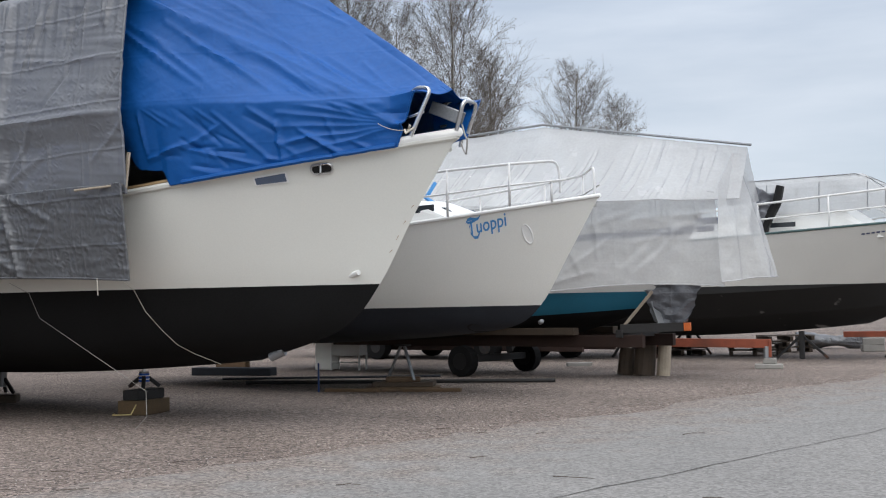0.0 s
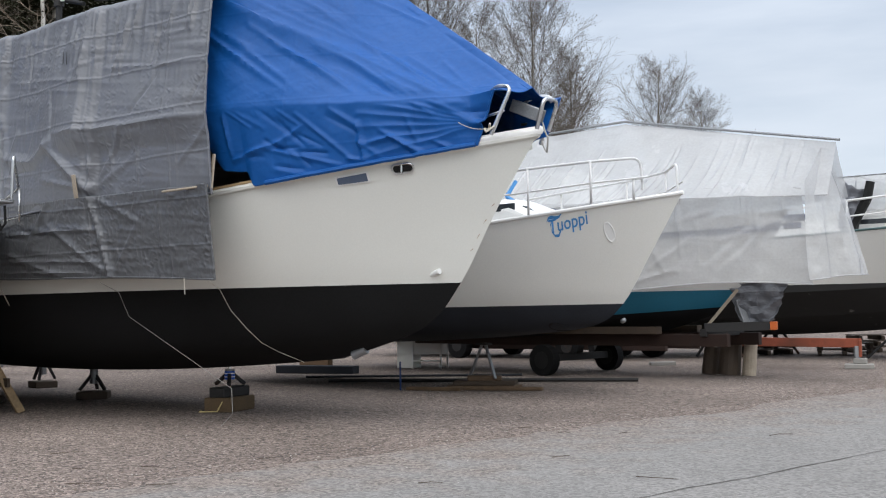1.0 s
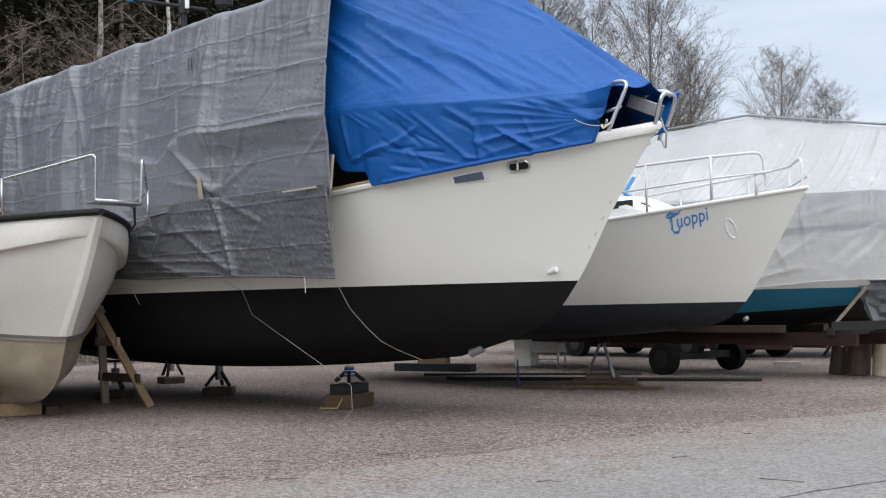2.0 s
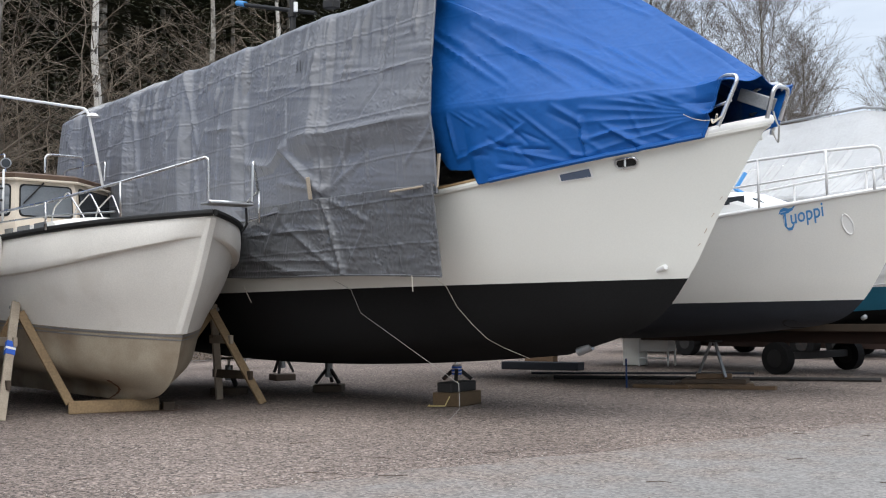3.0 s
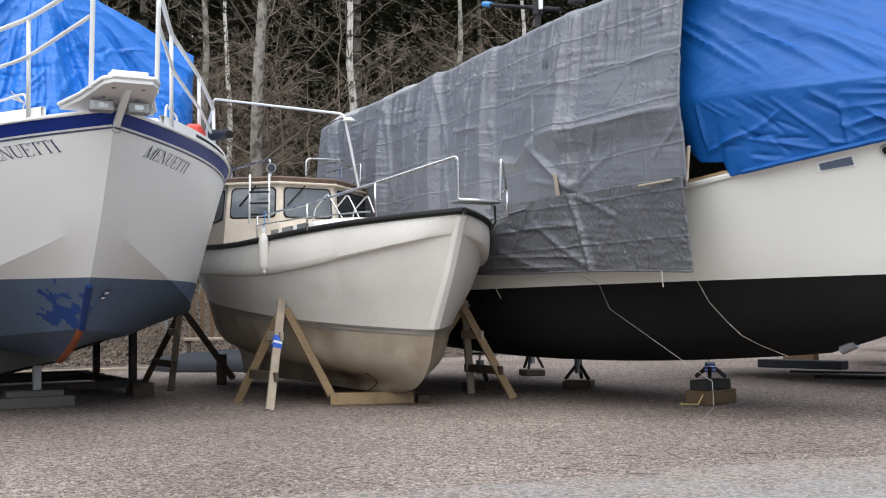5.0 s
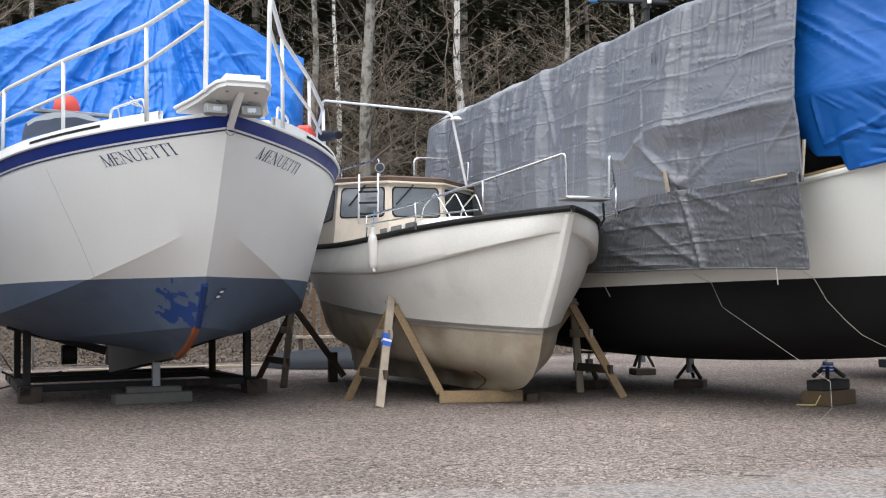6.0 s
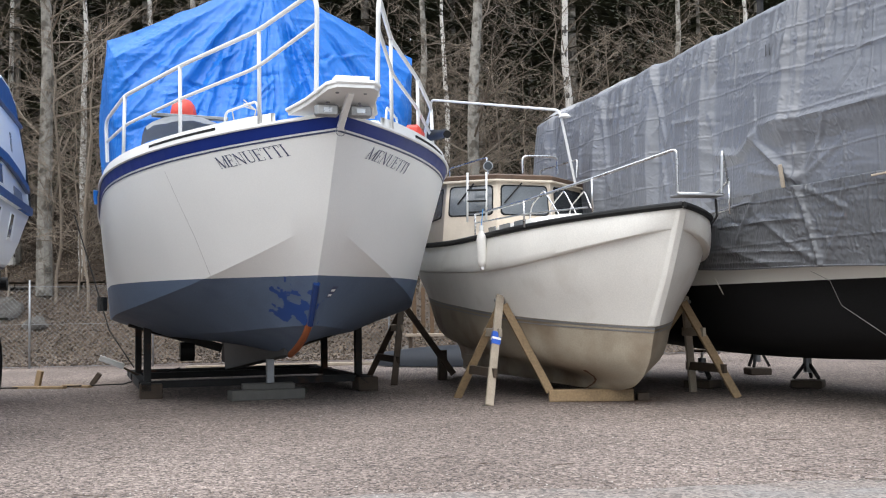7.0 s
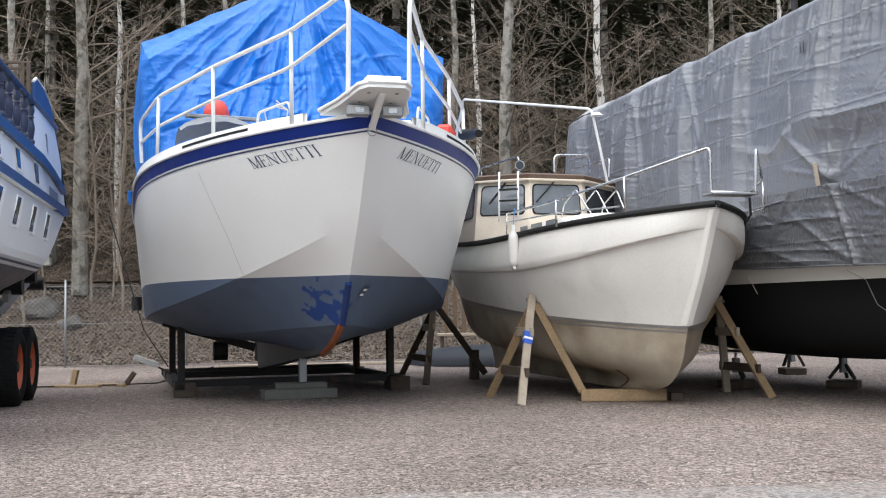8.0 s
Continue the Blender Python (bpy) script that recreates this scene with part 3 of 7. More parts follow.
def road_mesh():
    """The road along the yard; its gravel-strewn edge wanders."""
    rows = []
    for i in range(301):
        k = -40 + i * 0.35
        x, y = 0.0 + 0.68 * k, 10.3 + 0.733 * k
        w = 0.3 * noise.noise(Vector((k * 0.5, 0, 4))) + 0.16 * noise.noise(Vector((k * 2.1, 0, 9))) + 0.1 * noise.noise(Vector((k * 6.1, 0, 2)))
        rows.append([(x + 0.733 * (w + d), y - 0.68 * (w + d), 0.004) for d in (0, 0.5, 2, 5, 9, 14)])
    return grid_mesh(rows)


tagged(part("road", road_mesh(), asphalt_material()), "worn grey asphalt road with gravel strewn along its edge", "road", kind="structure")


def crack_mesh():
    rows = []
    for i in range(90):
        k = -1.5 + i * 0.14
        w = 0.05 * noise.noise(Vector((k * 1.3, 1, 7))) + 0.02 * noise.noise(Vector((k * 7, 1, 3)))
        half = 0.004 + 0.008 * abs(noise.noise(Vector((k * 3, 5, 1))))
        x, y = 0.72 + 0.7 * k, 6.88 + 0.714 * k
        rows.append([(x + 0.714 * (w + d), y - 0.7 * (w + d), 0.0075) for d in (-half, half)])
    return grid_mesh(rows)


tagged(part("road_crack", crack_mesh(), mat("crack_dirt", (0.085, 0.078, 0.07), 0.95)), "thin dark crack in asphalt", "crack", kind="structure")


def path_mesh():
    """The sandy track half way up the bank."""
    rows = []
    for i in range(90):
        t = -30 + i * 0.9
        row = []
        for d in (6.1, 6.5, 7.0, 7.5, 7.9):
            e = d + 0.2 * noise.noise(Vector((t * 0.6, d, 3)))
            x, y = -23.1 + 0.669 * t - 0.743 * e, 13.25 + 0.743 * t + 0.669 * e
            row.append((x, y, ground_z(x, y) + 0.14))
        rows.append(row)
    return grid_mesh(rows)


tagged(part("forest_path", path_mesh(), mat("sandy_track", (0.34, 0.28, 0.21), 0.95, vary=0.25, scale=0.8, fine=14, bump=0.4), smooth=0.7), "sandy brown track along the wooded bank", "path", kind="structure")


def loose_stones():
    """Gravel stones strewn over the yard and, fewer, over the road's edge."""
    rnd = random.Random(31)
    verts, faces = [], []
    while len(faces) < 46000 * 8:
        r, a = 5.2 + 17 * rnd.random() ** 1.1, radians(rnd.uniform(-25, 66))
        x, y = -r * math.sin(a), r * math.cos(a)
        if fence_side(x, y) > -0.3:
            continue
        d = 0.733 * x - 0.68 * y + 7.0
        if d > 0 and rnd.random() > 0.04 + 0.96 * math.exp(-d / 0.7):
            continue
        s = 0.0025 + 0.0045 * rnd.random() ** 2.2 + 0.00025 * r
        t, n, bed = rnd.uniform(0, 6.28), len(verts), 0.003 if d > -0.7 else -0.001
        for k in range(4):
            q = t + k * 1.5708 + rnd.uniform(-0.4, 0.4)
            e = s * rnd.uniform(0.8, 1.5)
            verts.append((x + e * math.cos(q), y + e * math.sin(q), bed))
        verts.append((x + s * rnd.uniform(-0.4, 0.4), y + s * rnd.uniform(-0.4, 0.4), bed + s * rnd.uniform(0.4, 0.8)))
        verts.append((x, y, bed - 0.006))
        for k in range(4):
            faces.append((n + k, n + (k + 1) % 4, n + 4))
            faces.append((n + (k + 1) % 4, n + k, n + 5))
    me = bpy.data.meshes.new("gravel")
    me.from_pydata(verts, [], faces)
    m = bpy.data.materials.new("loose_stone")
    m.use_nodes = True
    nt = m.node_tree
    geo, ramp_s = nt.nodes.new("ShaderNodeNewGeometry"), nt.nodes.new("ShaderNodeValToRGB")
    for at, c in ((0.0, (0.15, 0.12, 0.1, 1)), (0.35, (0.19, 0.151, 0.128, 1)), (0.8, (0.27, 0.223, 0.19, 1)), (0.98, (0.52, 0.48, 0.44, 1))):
        e = ramp_s.color_ramp.elements.new(at)
        e.color = c
    ramp_s.color_ramp.elements.remove(ramp_s.color_ramp.elements[0])
    ramp_s.color_ramp.elements[-1].color = (0.42, 0.39, 0.36, 1)
    nt.links.new(geo.outputs["Random Per Island"], ramp_s.inputs[0])
    nt.links.new(ramp_s.outputs[0], nt.nodes["Principled BSDF"].inputs["Base Color"])
    nt.nodes["Principled BSDF"].inputs["Roughness"].default_value = 0.9
    me.materials.append(m)
    tagged(new("gravel", me), "loose brown and grey gravel stones on the yard", "gravel", kind="stuff")


loose_stones()


def dry_stalks():
    """Thin twigs and stalks lying about."""
    rnd = random.Random(8)
    for k in range(26):
        r, a = rnd.uniform(5.6, 11), radians(rnd.uniform(-15, 60))
        x, y, t, l = -r * math.sin(a), r * math.cos(a), rnd.uniform(-0.7, 0.7), rnd.uniform(0.08, 0.3)
        tw = part("twig", tube([(-l / 2, 0, 0.012), (0, rnd.uniform(-0.03, 0.03), 0.016), (l / 2, 0, 0.012)], 0.0035, 5, taper=0.002), DARKWOOD)
        tw.matrix_world = pose(x, y, 0, 0, 0, math.degrees(t + a))
        tagged(tw, "thin dark dry twig lying on gravel", "twig", "dry twigs on the ground")


dry_stalks()


def rail_posts(boat, points, r, material, name="post"):
    for a, b in points:
        part(name, tube([a, b], r, 8), material, boat, smooth=0.7)


def timber_stand(m, h, spread, brace_to, label, tag=False):
    """A sawn-timber leg stand: two legs spread fore and aft, two rungs, and a brace down to the keel plank. Built at the outside of the hull, y to the keel."""
    st = thing("timber_boat_stand", m, label, "boat stand", "timber stands of the double-ender")
    top = Vector((0, 0, h))
    f, a = Vector((spread, -0.42, 0)), Vector((-spread, -0.42, 0))
    part("leg", beam(f, top + Vector((0.02, -0.03, 0.06)), 0.1, 0.048, up=(1, 0, 0.2)), PALEPINE, st, "grey weathered plank leg")
    part("leg", beam(a, top + Vector((-0.03, 0.02, 0.0)), 0.1, 0.048, up=(1, 0, 0.2)), PINE, st)
    for k in (0.3, 0.68):
        p, q = a.lerp(top, k), f.lerp(top, k)
        d = (q - p).normalized() * 0.1
        part("rung", beam(p - d, q + d, 0.11, 0.045, up=(0, 1, 0)), DARKWOOD if k < 0.5 else PALEPINE, st)
    part("brace", beam(top + Vector((0.06, 0, -0.06)), brace_to, 0.1, 0.045, up=(1, 0, 0)), PINE, st)
    part("bolt", tube([top + Vector((0.0, -0.1, 0)), top + Vector((0.0, 0.06, 0))], 0.022, 8), GREYSTEEL, st)
    if tag:
        e = top + Vector((0.02, -0.03, 0.06))
        p = f.lerp(e, 0.54)
        part("sticker", beam(p, f.lerp(e, 0.65), 0.112, 0.06, up=(1, 0, 0.2), bevel=0), LABEL, st, "blue printed sticker")
        part("sticker_text", beam(f.lerp(e, 0.58), f.lerp(e, 0.6), 0.115, 0.063, up=(1, 0, 0.2), bevel=0), WHITE, st, "white printed bar")
    return st


def prop(m, h, label, base=True):
    """A steel screw prop: a tube on three legs with a plate on top."""
    st = thing("steel_prop", m, label, "boat stand", "steel props")
    part("tube", tube([(0, 0, 0.1), (0, 0, h)], 0.058, 10), GREYSTEEL, st, smooth=0.7)
    part("screw", tube([(0, 0, h - 0.02), (0, 0, h + 0.1)], 0.02, 8), STEEL, st)
    part("pad", boxed((0.18, 0.18, 0.03), (0, 0, h + 0.1)), DARKWOOD, st)
    for k in range(3):
        a = radians(120 * k + 30)
        part("leg", beam((0, 0, h * 0.85), (0.2 * math.cos(a), 0.2 * math.sin(a), 0.02), 0.045, 0.04), DARKSTEEL, st)
    return st


def block_pile(m, sizes, label, material):
    pile = thing("timber_blocks", m, label, "blocks", "blocks under keels")
    z = 0
    for k, (a, b, c) in enumerate(sizes):
        part("block", boxed((a, b, c), (0.02 * (k % 2), 0.01 * k, z + c / 2), (0, 0, 4 * (-1) ** k), 0.012), material[k % len(material)], pile)
        z += c
    return pile


def cord(points, r, label, m=None, sag=0.0, category="rope", material=None):
    P = [Vector(p) for p in points]
    Q = []
    for a, b in zip(P, P[1:]):
        for i in range(8):
            f = i / 8
            Q.append(a.lerp(b, f) - Vector((0, 0, sag * 4 * f * (1 - f))))
    ob = part("rope", tube(Q + [P[-1]], r, 5), material or ROPE, smooth=0.7)
    if m is not None:
        ob.matrix_world = m
    return tagged(ob, label, category)


# ---------------------------------------------------------------- the black-bottomed motor sailer
B1 = berth(-0.63, 10.99, -34)
H1 = Hull([(-1.6, -10.6, 0.66, 0.46, 0.6, 0.1, 2, 0.3, 0.8), (-0.5, -11.0, 0.98, 0.72, 1.0, 1.2, 2.0, 0.6, 0.8),
           (0.0, -11.3, 1.43, 1.43, 1.46, 1.5, 2.2, 0.55, 0.85), (0.42, -11.5, 2.08, 1.8, 1.9, 1.54, 2.42, 0.52, 0.85),
           (0.94, -11.7, 2.81, 2.17, 2.3, 1.54, 2.62, 0.5, 0.85)])
big = thing("motor_sailer", B1, "large cream-white boat with black bottom, wrapped in tarpaulins", "boat")
part("upper_hull", H1.skin(2, 4), CREAM, big, smooth=0.7)
part("lower_hull", H1.skin(0, 2, nv=14), BLACK, big, "matt black antifouling", smooth=0.7)
part("deck", H1.deck(0.14), GREYW, big)
for side in (-1, 1):
    part("rubbing_strake", tube([p + Vector((0, 0, 0.0)) for p in H1.line(4, side)], 0.036, 8), CREAM, big, smooth=0.7)
    part("cap_rail", grid_mesh([[p + Vector((0, side * d, z)) for d, z in ((-0.07, 0.03), (-0.07, 0.055), (0.03, 0.055), (0.03, 0.03))] for p in H1.line(4, side, s0=0.055)], close=True), WOOD, big, "pale wooden cap rail")
bowcap = H1.at(0, 4)
part("bow_cap", tube([H1.at(0.05, 4, -1) + Vector((0, 0, 0.03)), H1.at(0.02, 4, -1) + Vector((0, 0, 0.035)), bowcap + Vector((0.03, 0, 0.035)), H1.at(0.02, 4, 1) + Vector((0, 0, 0.035)), H1.at(0.05, 4, 1) + Vector((0, 0, 0.03))], 0.045, 8), WHITE, big, smooth=0.7)


def on_side(hull, name, outline, material, parent, off=0.005, side=-1, label=""):
    return part(name, hull.patch(outline, side, off), material, parent, label)


slot = on_side(H1, "vent_frame", [(-0.87, 2.4), (-0.548, 2.424), (-0.548, 2.528), (-0.87, 2.488)], WHITE, big, 0.012)
on_side(H1, "vent_pane", [(-0.85, 2.413), (-0.565, 2.437), (-0.565, 2.512), (-0.85, 2.473)], mat("blue_grey_pane", (0.09, 0.12, 0.18), 0.15, vary=0.1, bump=0), slot, 0.018)


def stadium(cx, cz, a, b, n=8):
    return [(cx + (a - b) * (1 if math.cos(t) > 0 else -1) + b * math.cos(t), cz + b * math.sin(t)) for t in [2 * math.pi * (k + 0.5) / (2 * n) for k in range(2 * n)]]


def ring_on(hull, cx, cz, a, b, r, off, side=-1, slope=0.0):
    pts = [hull.at(*hull.find(x, z + slope * (x - cx), side), side, off) for x, z in stadium(cx, cz, a, b)]
    return tube(pts + [pts[0], pts[1]], r, 6)


fair = part("fairlead_ring", ring_on(H1, -0.23, 2.54, 0.095, 0.042, 0.012, 0.012, -1, 0.1), STEEL, big, "polished oval fairlead", smooth=0.7)
on_side(H1, "fairlead_hole", [(x, z + 0.1 * (x + 0.23)) for x, z in stadium(-0.23, 2.54, 0.088, 0.036)], BLACKRUB, fair, 0.01)
p = H1.at(*H1.find(-0.24, 2.54), -1, 0.016)
part("fairlead_pin", tube([p + Vector((0, 0, -0.035)), p + Vector((0, 0, 0.035))], 0.012, 6), STEEL, fair)
p = H1.at(*H1.find(-0.19, 1.53), -1)
part("drain_fitting", tube([p + Vector((-0.07, 0.0, -0.015)), p + Vector((0.05, -0.02, 0.015))], 0.028, 10), WHITE, big, "white drain spout", smooth=0.7)
for k in range(7):
    z = 1.8 + 0.07 * k
    p = H1.at(0.004, 2 + (z - 1.43) / 0.69, -1, 0.004)
    part("rust_bleed", tube([p, p + Vector((-0.03, -0.004, -0.025 - 0.01 * (k % 3)))], 0.004, 5, taper=0.002), RUSTMARK, big, "rust-brown bleed mark") if k % 2 == 0 else None
# pulpit
for side in (-1, 1):
    part("pulpit_hoop", tube([(0.70, side * 0.42, 2.78), (0.90, side * 0.36, 3.22), (0.72, side * 0.34, 3.25), (0.58, side * 0.3, 3.18)], 0.02, 8, bend=0.12), STEEL, big, smooth=0.7)
    part("pulpit_mid_rail", tube([(0.82, side * 0.38, 3.0), (0.55, side * 0.3, 2.98)], 0.014, 8), STEEL, big, smooth=0.7)
part("pulpit_front_leg", tube([(1.0, -0.1, 2.84), (1.1, -0.12, 3.12), (1.1, 0.12, 3.12), (1.0, 0.1, 2.84)], 0.02, 8, bend=0.08), STEEL, big, smooth=0.7)
part("bow_roller", boxed((0.34, 0.12, 0.12), (0.82, 0.02, 3.05), (0, 24, 0)), GREYSTEEL, big)
part("transducer", tube([H1.at(0.0, 0.35) + Vector((0.0, 0, 0.02)), H1.at(0.0, 0.35) + Vector((-0.16, -0.03, -0.05))], 0.05, 10), GREYSTEEL, big, "bare metal fitting", smooth=0.7)
mast = part("mast", tube([(-7.0, 0, 2.4), (-7.0, 0, 7.2)], 0.045, 10), DARKSTEEL, big, smooth=0.7)
part("boom", tube([(-6.4, 0, 5.43), (-8.5, 0, 6.03)], 0.03, 8), BLACKRUB, mast)
part("boom_tip", tube([(-8.36, 0, 6.0), (-8.6, 0, 6.07)], 0.045, 10), LIGHTBLUE, mast, "blue wrapped tip", smooth=0.7)
part("mast_lamp", tube([(-6.84, -0.05, 5.54), (-6.84, -0.05, 5.56), (-6.84, -0.05, 5.66), (-6.84, -0.05, 5.68)], 0.032, 10), WHITE, mast, "white mast lamp")
part("mast_collar", tube([(-7.0, 0, 5.5), (-7.0, 0, 5.6)], 0.07, 10), DARKSTEEL, mast)
part("deck_lamp", boxed((0.26, 0.14, 0.13), (-6.0, 0.0, 5.47), (0, 8, 0), 0.02), DARKSTEEL, mast)
part("stay", tube([(-6.9, 0, 6.6), (-6.0, 0, 5.45)], 0.006, 5), GREYSTEEL, mast)

# covers of that boat


def grey_profile(u):
    x = -1.9 - 9.7 * u
    far = smoothstep(0, 0.25, u)
    eave = 4.62 - 0.16 * u
    bow = 1.6 + 0.14 * far
    return x, eave, bow


GREY_FOLDS = [-1.3, -3.66, -5.5, -6.95, -8.7, -10.85, -12.2]
GREY_LINES = [(-3.66, 4.45, -3.68, 3.2, 0.055, 0.085), (-3.68, 3.25, -3.74, 2.5, 0.045, 0.07), (-5.52, 4.5, -5.5, 3.4, 0.055, 0.09), (-5.5, 3.5, -5.36, 2.5, 0.04, 0.08),
              (-7.12, 4.5, -6.72, 3.4, 0.055, 0.1), (-6.9, 3.6, -6.6, 2.5, 0.04, 0.08), (-8.79, 4.28, -8.5, 3.0, 0.055, 0.1), (-10.88, 4.3, -10.7, 3.2, 0.055, 0.1),
              (-4.5, 3.1, -3.74, 2.53, 0.06, 0.09), (-4.4, 3.12, -4.8, 2.93, 0.055, 0.1), (-4.8, 2.93, -5.35, 3.0, 0.06, 0.12), (-5.16, 3.3, -5.35, 3.0, 0.035, 0.08),
              (-1.9, 3.15, -4.3, 3.19, 0.03, 0.05), (-3.74, 2.53, -3.0, 2.86, 0.02, 0.06), (-3.74, 2.53, -3.2, 3.15, 0.022, 0.06), (-3.74, 2.53, -4.6, 2.7, 0.025, 0.06),
              (-1.88, 3.69, -3.56, 3.84, 0.016, 0.035), (-3.7, 3.73, -5.4, 3.93, 0.016, 0.035), (-3.7, 3.6, -4.8, 3.75, 0.012, 0.03), (-2.4, 2.44, -2.36, 3.14, 0.014, 0.03), (-3.0, 2.5, -3.02, 3.12, 0.014, 0.03),
              (-6.48, 3.58, -5.66, 3.5, 0.03, 0.05), (-6.48, 3.58, -6.73, 3.2, 0.03, 0.06), (-6.3, 4.42, -6.5, 4.05, 0.04, 0.07), (-6.1, 2.7, -6.0, 3.9, 0.025, 0.06), (-7.6, 2.6, -7.4, 4.4, 0.035, 0.08),
              (-8.1, 2.8, -8.0, 4.3, 0.025, 0.06), (-9.4, 2.8, -9.5, 4.3, 0.03, 0.07), (-10.0, 2.9, -10.1, 4.3, 0.03, 0.07)]
GREY_LINES += scattered_folds(5, 70, (-11.2, -2.0), (3.7, 4.2), 4.5, 0.16, (0.25, 0.7), (0.016, 0.034), (0.03, 0.05))
GREY_LINES += scattered_folds(15, 26, (-8.5, -2.0), (2.5, 3.7), 2.6, 0.6, (0.2, 0.7), (0.012, 0.026), (0.028, 0.045))
GREY_LINES += scattered_folds(6, 16, (-11.2, -2.6), (2.5, 4.2), 0.05, 0.25, (0.3, 0.9), (0.008, 0.016), (0.025, 0.05))
DARK_LINES = [(-3.74, 2.5, -3.58, 2.0, 0.05, 0.08), (-3.58, 2.0, -3.43, 1.53, 0.05, 0.08), (-3.43, 1.56, -3.0, 2.1, 0.025, 0.06), (-3.43, 1.56, -4.5, 2.2, 0.03, 0.08), (-4.3, 1.6, -5.4, 1.9, 0.03, 0.08), (-3.7, 2.45, -2.9, 2.1, 0.02, 0.06),
              (-3.58, 2.09, -5.6, 2.12, 0.022, 0.04), (-3.56, 1.74, -5.75, 1.82, 0.022, 0.04), (-3.56, 1.62, -5.75, 1.68, 0.02, 0.035), (-4.4, 2.5, -5.0, 1.9, 0.03, 0.08), (-2.65, 1.55, -2.62, 2.4, 0.014, 0.03)]
DARK_LINES += scattered_folds(7, 24, (-7.0, -3.6), (1.6, 2.4), 0.03, 0.3, (0.3, 0.9), (0.006, 0.012), (0.025, 0.04))
DARK_LINES += scattered_folds(17, 60, (-3.5, -1.8), (1.56, 2.4), 0.0, 1.2, (0.1, 0.25), (0.004, 0.009), (0.02, 0.03))


def panel_slope(x):
    """Cloth hung from the ribs under it: a steep face just aft of each rib, then slack to the next."""
    for a, b in zip(GREY_FOLDS, GREY_FOLDS[1:]):
        if b <= x <= a:
            f, k = (a - x) / (a - b), 0.09
            return 0.14 * (f / k if f < k else 1 - (f - k) / (1 - k))
    return 0.0


def grey_upper(u, v):
    x, eave, bow = grey_profile(u)
    half = bow - 0.12
    low = 2.35 + 0.05 * math.sin(11 * u)
    if v < 0.68:
        k = v / 0.68
        z = low + (eave - low) * k
        near = 1 - smoothstep(0.2, 0.3, u)
        hip = 3.17
        shelf = (0.14 * (1 - (z - hip) / (eave - hip)) ** 1.5 if z > hip else 0.14 - 0.09 * smoothstep(0.0, 0.3, hip - z)) * near * smoothstep(-0.03, 0.05, u) + 0.1 * (1 - near) * (eave - z) / (eave - low)
        drape = 0.03 * (0.3 - abs(noise.noise(Vector((x * 6.5, 2.0, z * 0.5))))) * smoothstep(eave - 1.1, eave - 0.15, z)
        turn = max(0.0, (k - 0.955) / 0.045)
        off = half - 0.1 * turn ** 2 + shelf + panel_slope(x) * (0.35 + 0.65 * math.sin(math.pi * min(1, k * 0.9 + 0.1))) + creases(x, z, GREY_LINES) + drape
        return (x, -off, z)
    if v < 0.92:
        k = (v - 0.68) / 0.12 - 1
        return (x, k * (half - 0.1), eave + 0.34 * (1 - abs(k)) ** 0.9)
    return (x, half, eave - (eave - low) * (v - 0.92) / 0.08)


def grey_lower(u, v):
    x, eave, bow = grey_profile(u)
    x += 0.02
    hem_z = 1.5 + 0.33 * u + 0.015 * math.sin(13 * u)
    z = hem_z + (2.45 - hem_z) * v
    return (x, -(bow - 0.06 + 0.05 * v + 0.012 * math.sin(31 * u) * (1 - v) + 0.5 * panel_slope(x) * v + creases(x, z, DARK_LINES)), z)


grey = sheet("grey_tarpaulin", grey_upper, 560, 170, GREYTARP, B1, "creased silver-grey tarpaulin hung over a boat's frame", "tarpaulin", 0.014, 1.3)
part("hem", tube([Vector(grey_upper(0, 0.67 * i / 30)) + Vector((0.0, -0.006, 0)) for i in range(31)], 0.014, 6), GREYTARP, grey, "doubled edge hem", smooth=0.7)
part("hem", tube([Vector(grey_upper(i / 80, 0.001)) + Vector((0.0, -0.006, 0)) for i in range(81)], 0.012, 6), GREYTARP, grey, "doubled lower hem", smooth=0.7)
for x, z in ((-4.18, 4.07), (-4.1, 4.05)):
    k = (z - 2.35) / 2.3 * 0.68
    p = Vector(grey_upper((-1.9 - x) / 9.7, k)) + Vector((0, -0.016, 0))
    part("tear", grid_mesh([[p + Vector((-0.012 + 0.01 * a, 0, -0.07 + 0.14 * a)), p + Vector((0.014, -0.004, -0.05 + 0.13 * a))] for a in (0, 0.5, 1)]), BLACKRUB, grey, "small dark tear")
pale = sheet("clear_sheet", lambda u, v: (-8.6 - 3.2 * u, -1.46 + 0.5 * v, 4.53 + 0.2 * math.sin(1.7 * v) + 0.02 * math.sin(9 * u)), 40, 14, FILM, B1, "pale plastic sheet lying over the tarpaulin's ridge", "plastic sheet", 0.02, 3.0)
low_tarp = sheet("lower_tarpaulin", grey_lower, 480, 60, DARKTARP, B1, "darker grey tarpaulin strip below the silver one", "tarpaulin", 0.012, 2.2)
part("hem", tube([Vector(grey_lower(i / 90, 0)) + Vector((0.0, -0.004, 0.0)) for i in range(91)], 0.012, 6), DARKTARP, low_tarp, "doubled lower hem", smooth=0.7)
part("hem", tube([Vector(grey_lower(0, i / 12)) + Vector((0.0, -0.004, 0.0)) for i in range(13)], 0.012, 6), DARKTARP, low_tarp, "doubled edge hem", smooth=0.7)
on_cloth = [Vector(grey_upper((-1.9 + 3.87) / 9.7, 0.68 * (z - 2.35) / 2.25)) + Vector((0, -0.05, 0)) for z in (2.4, 2.66)]
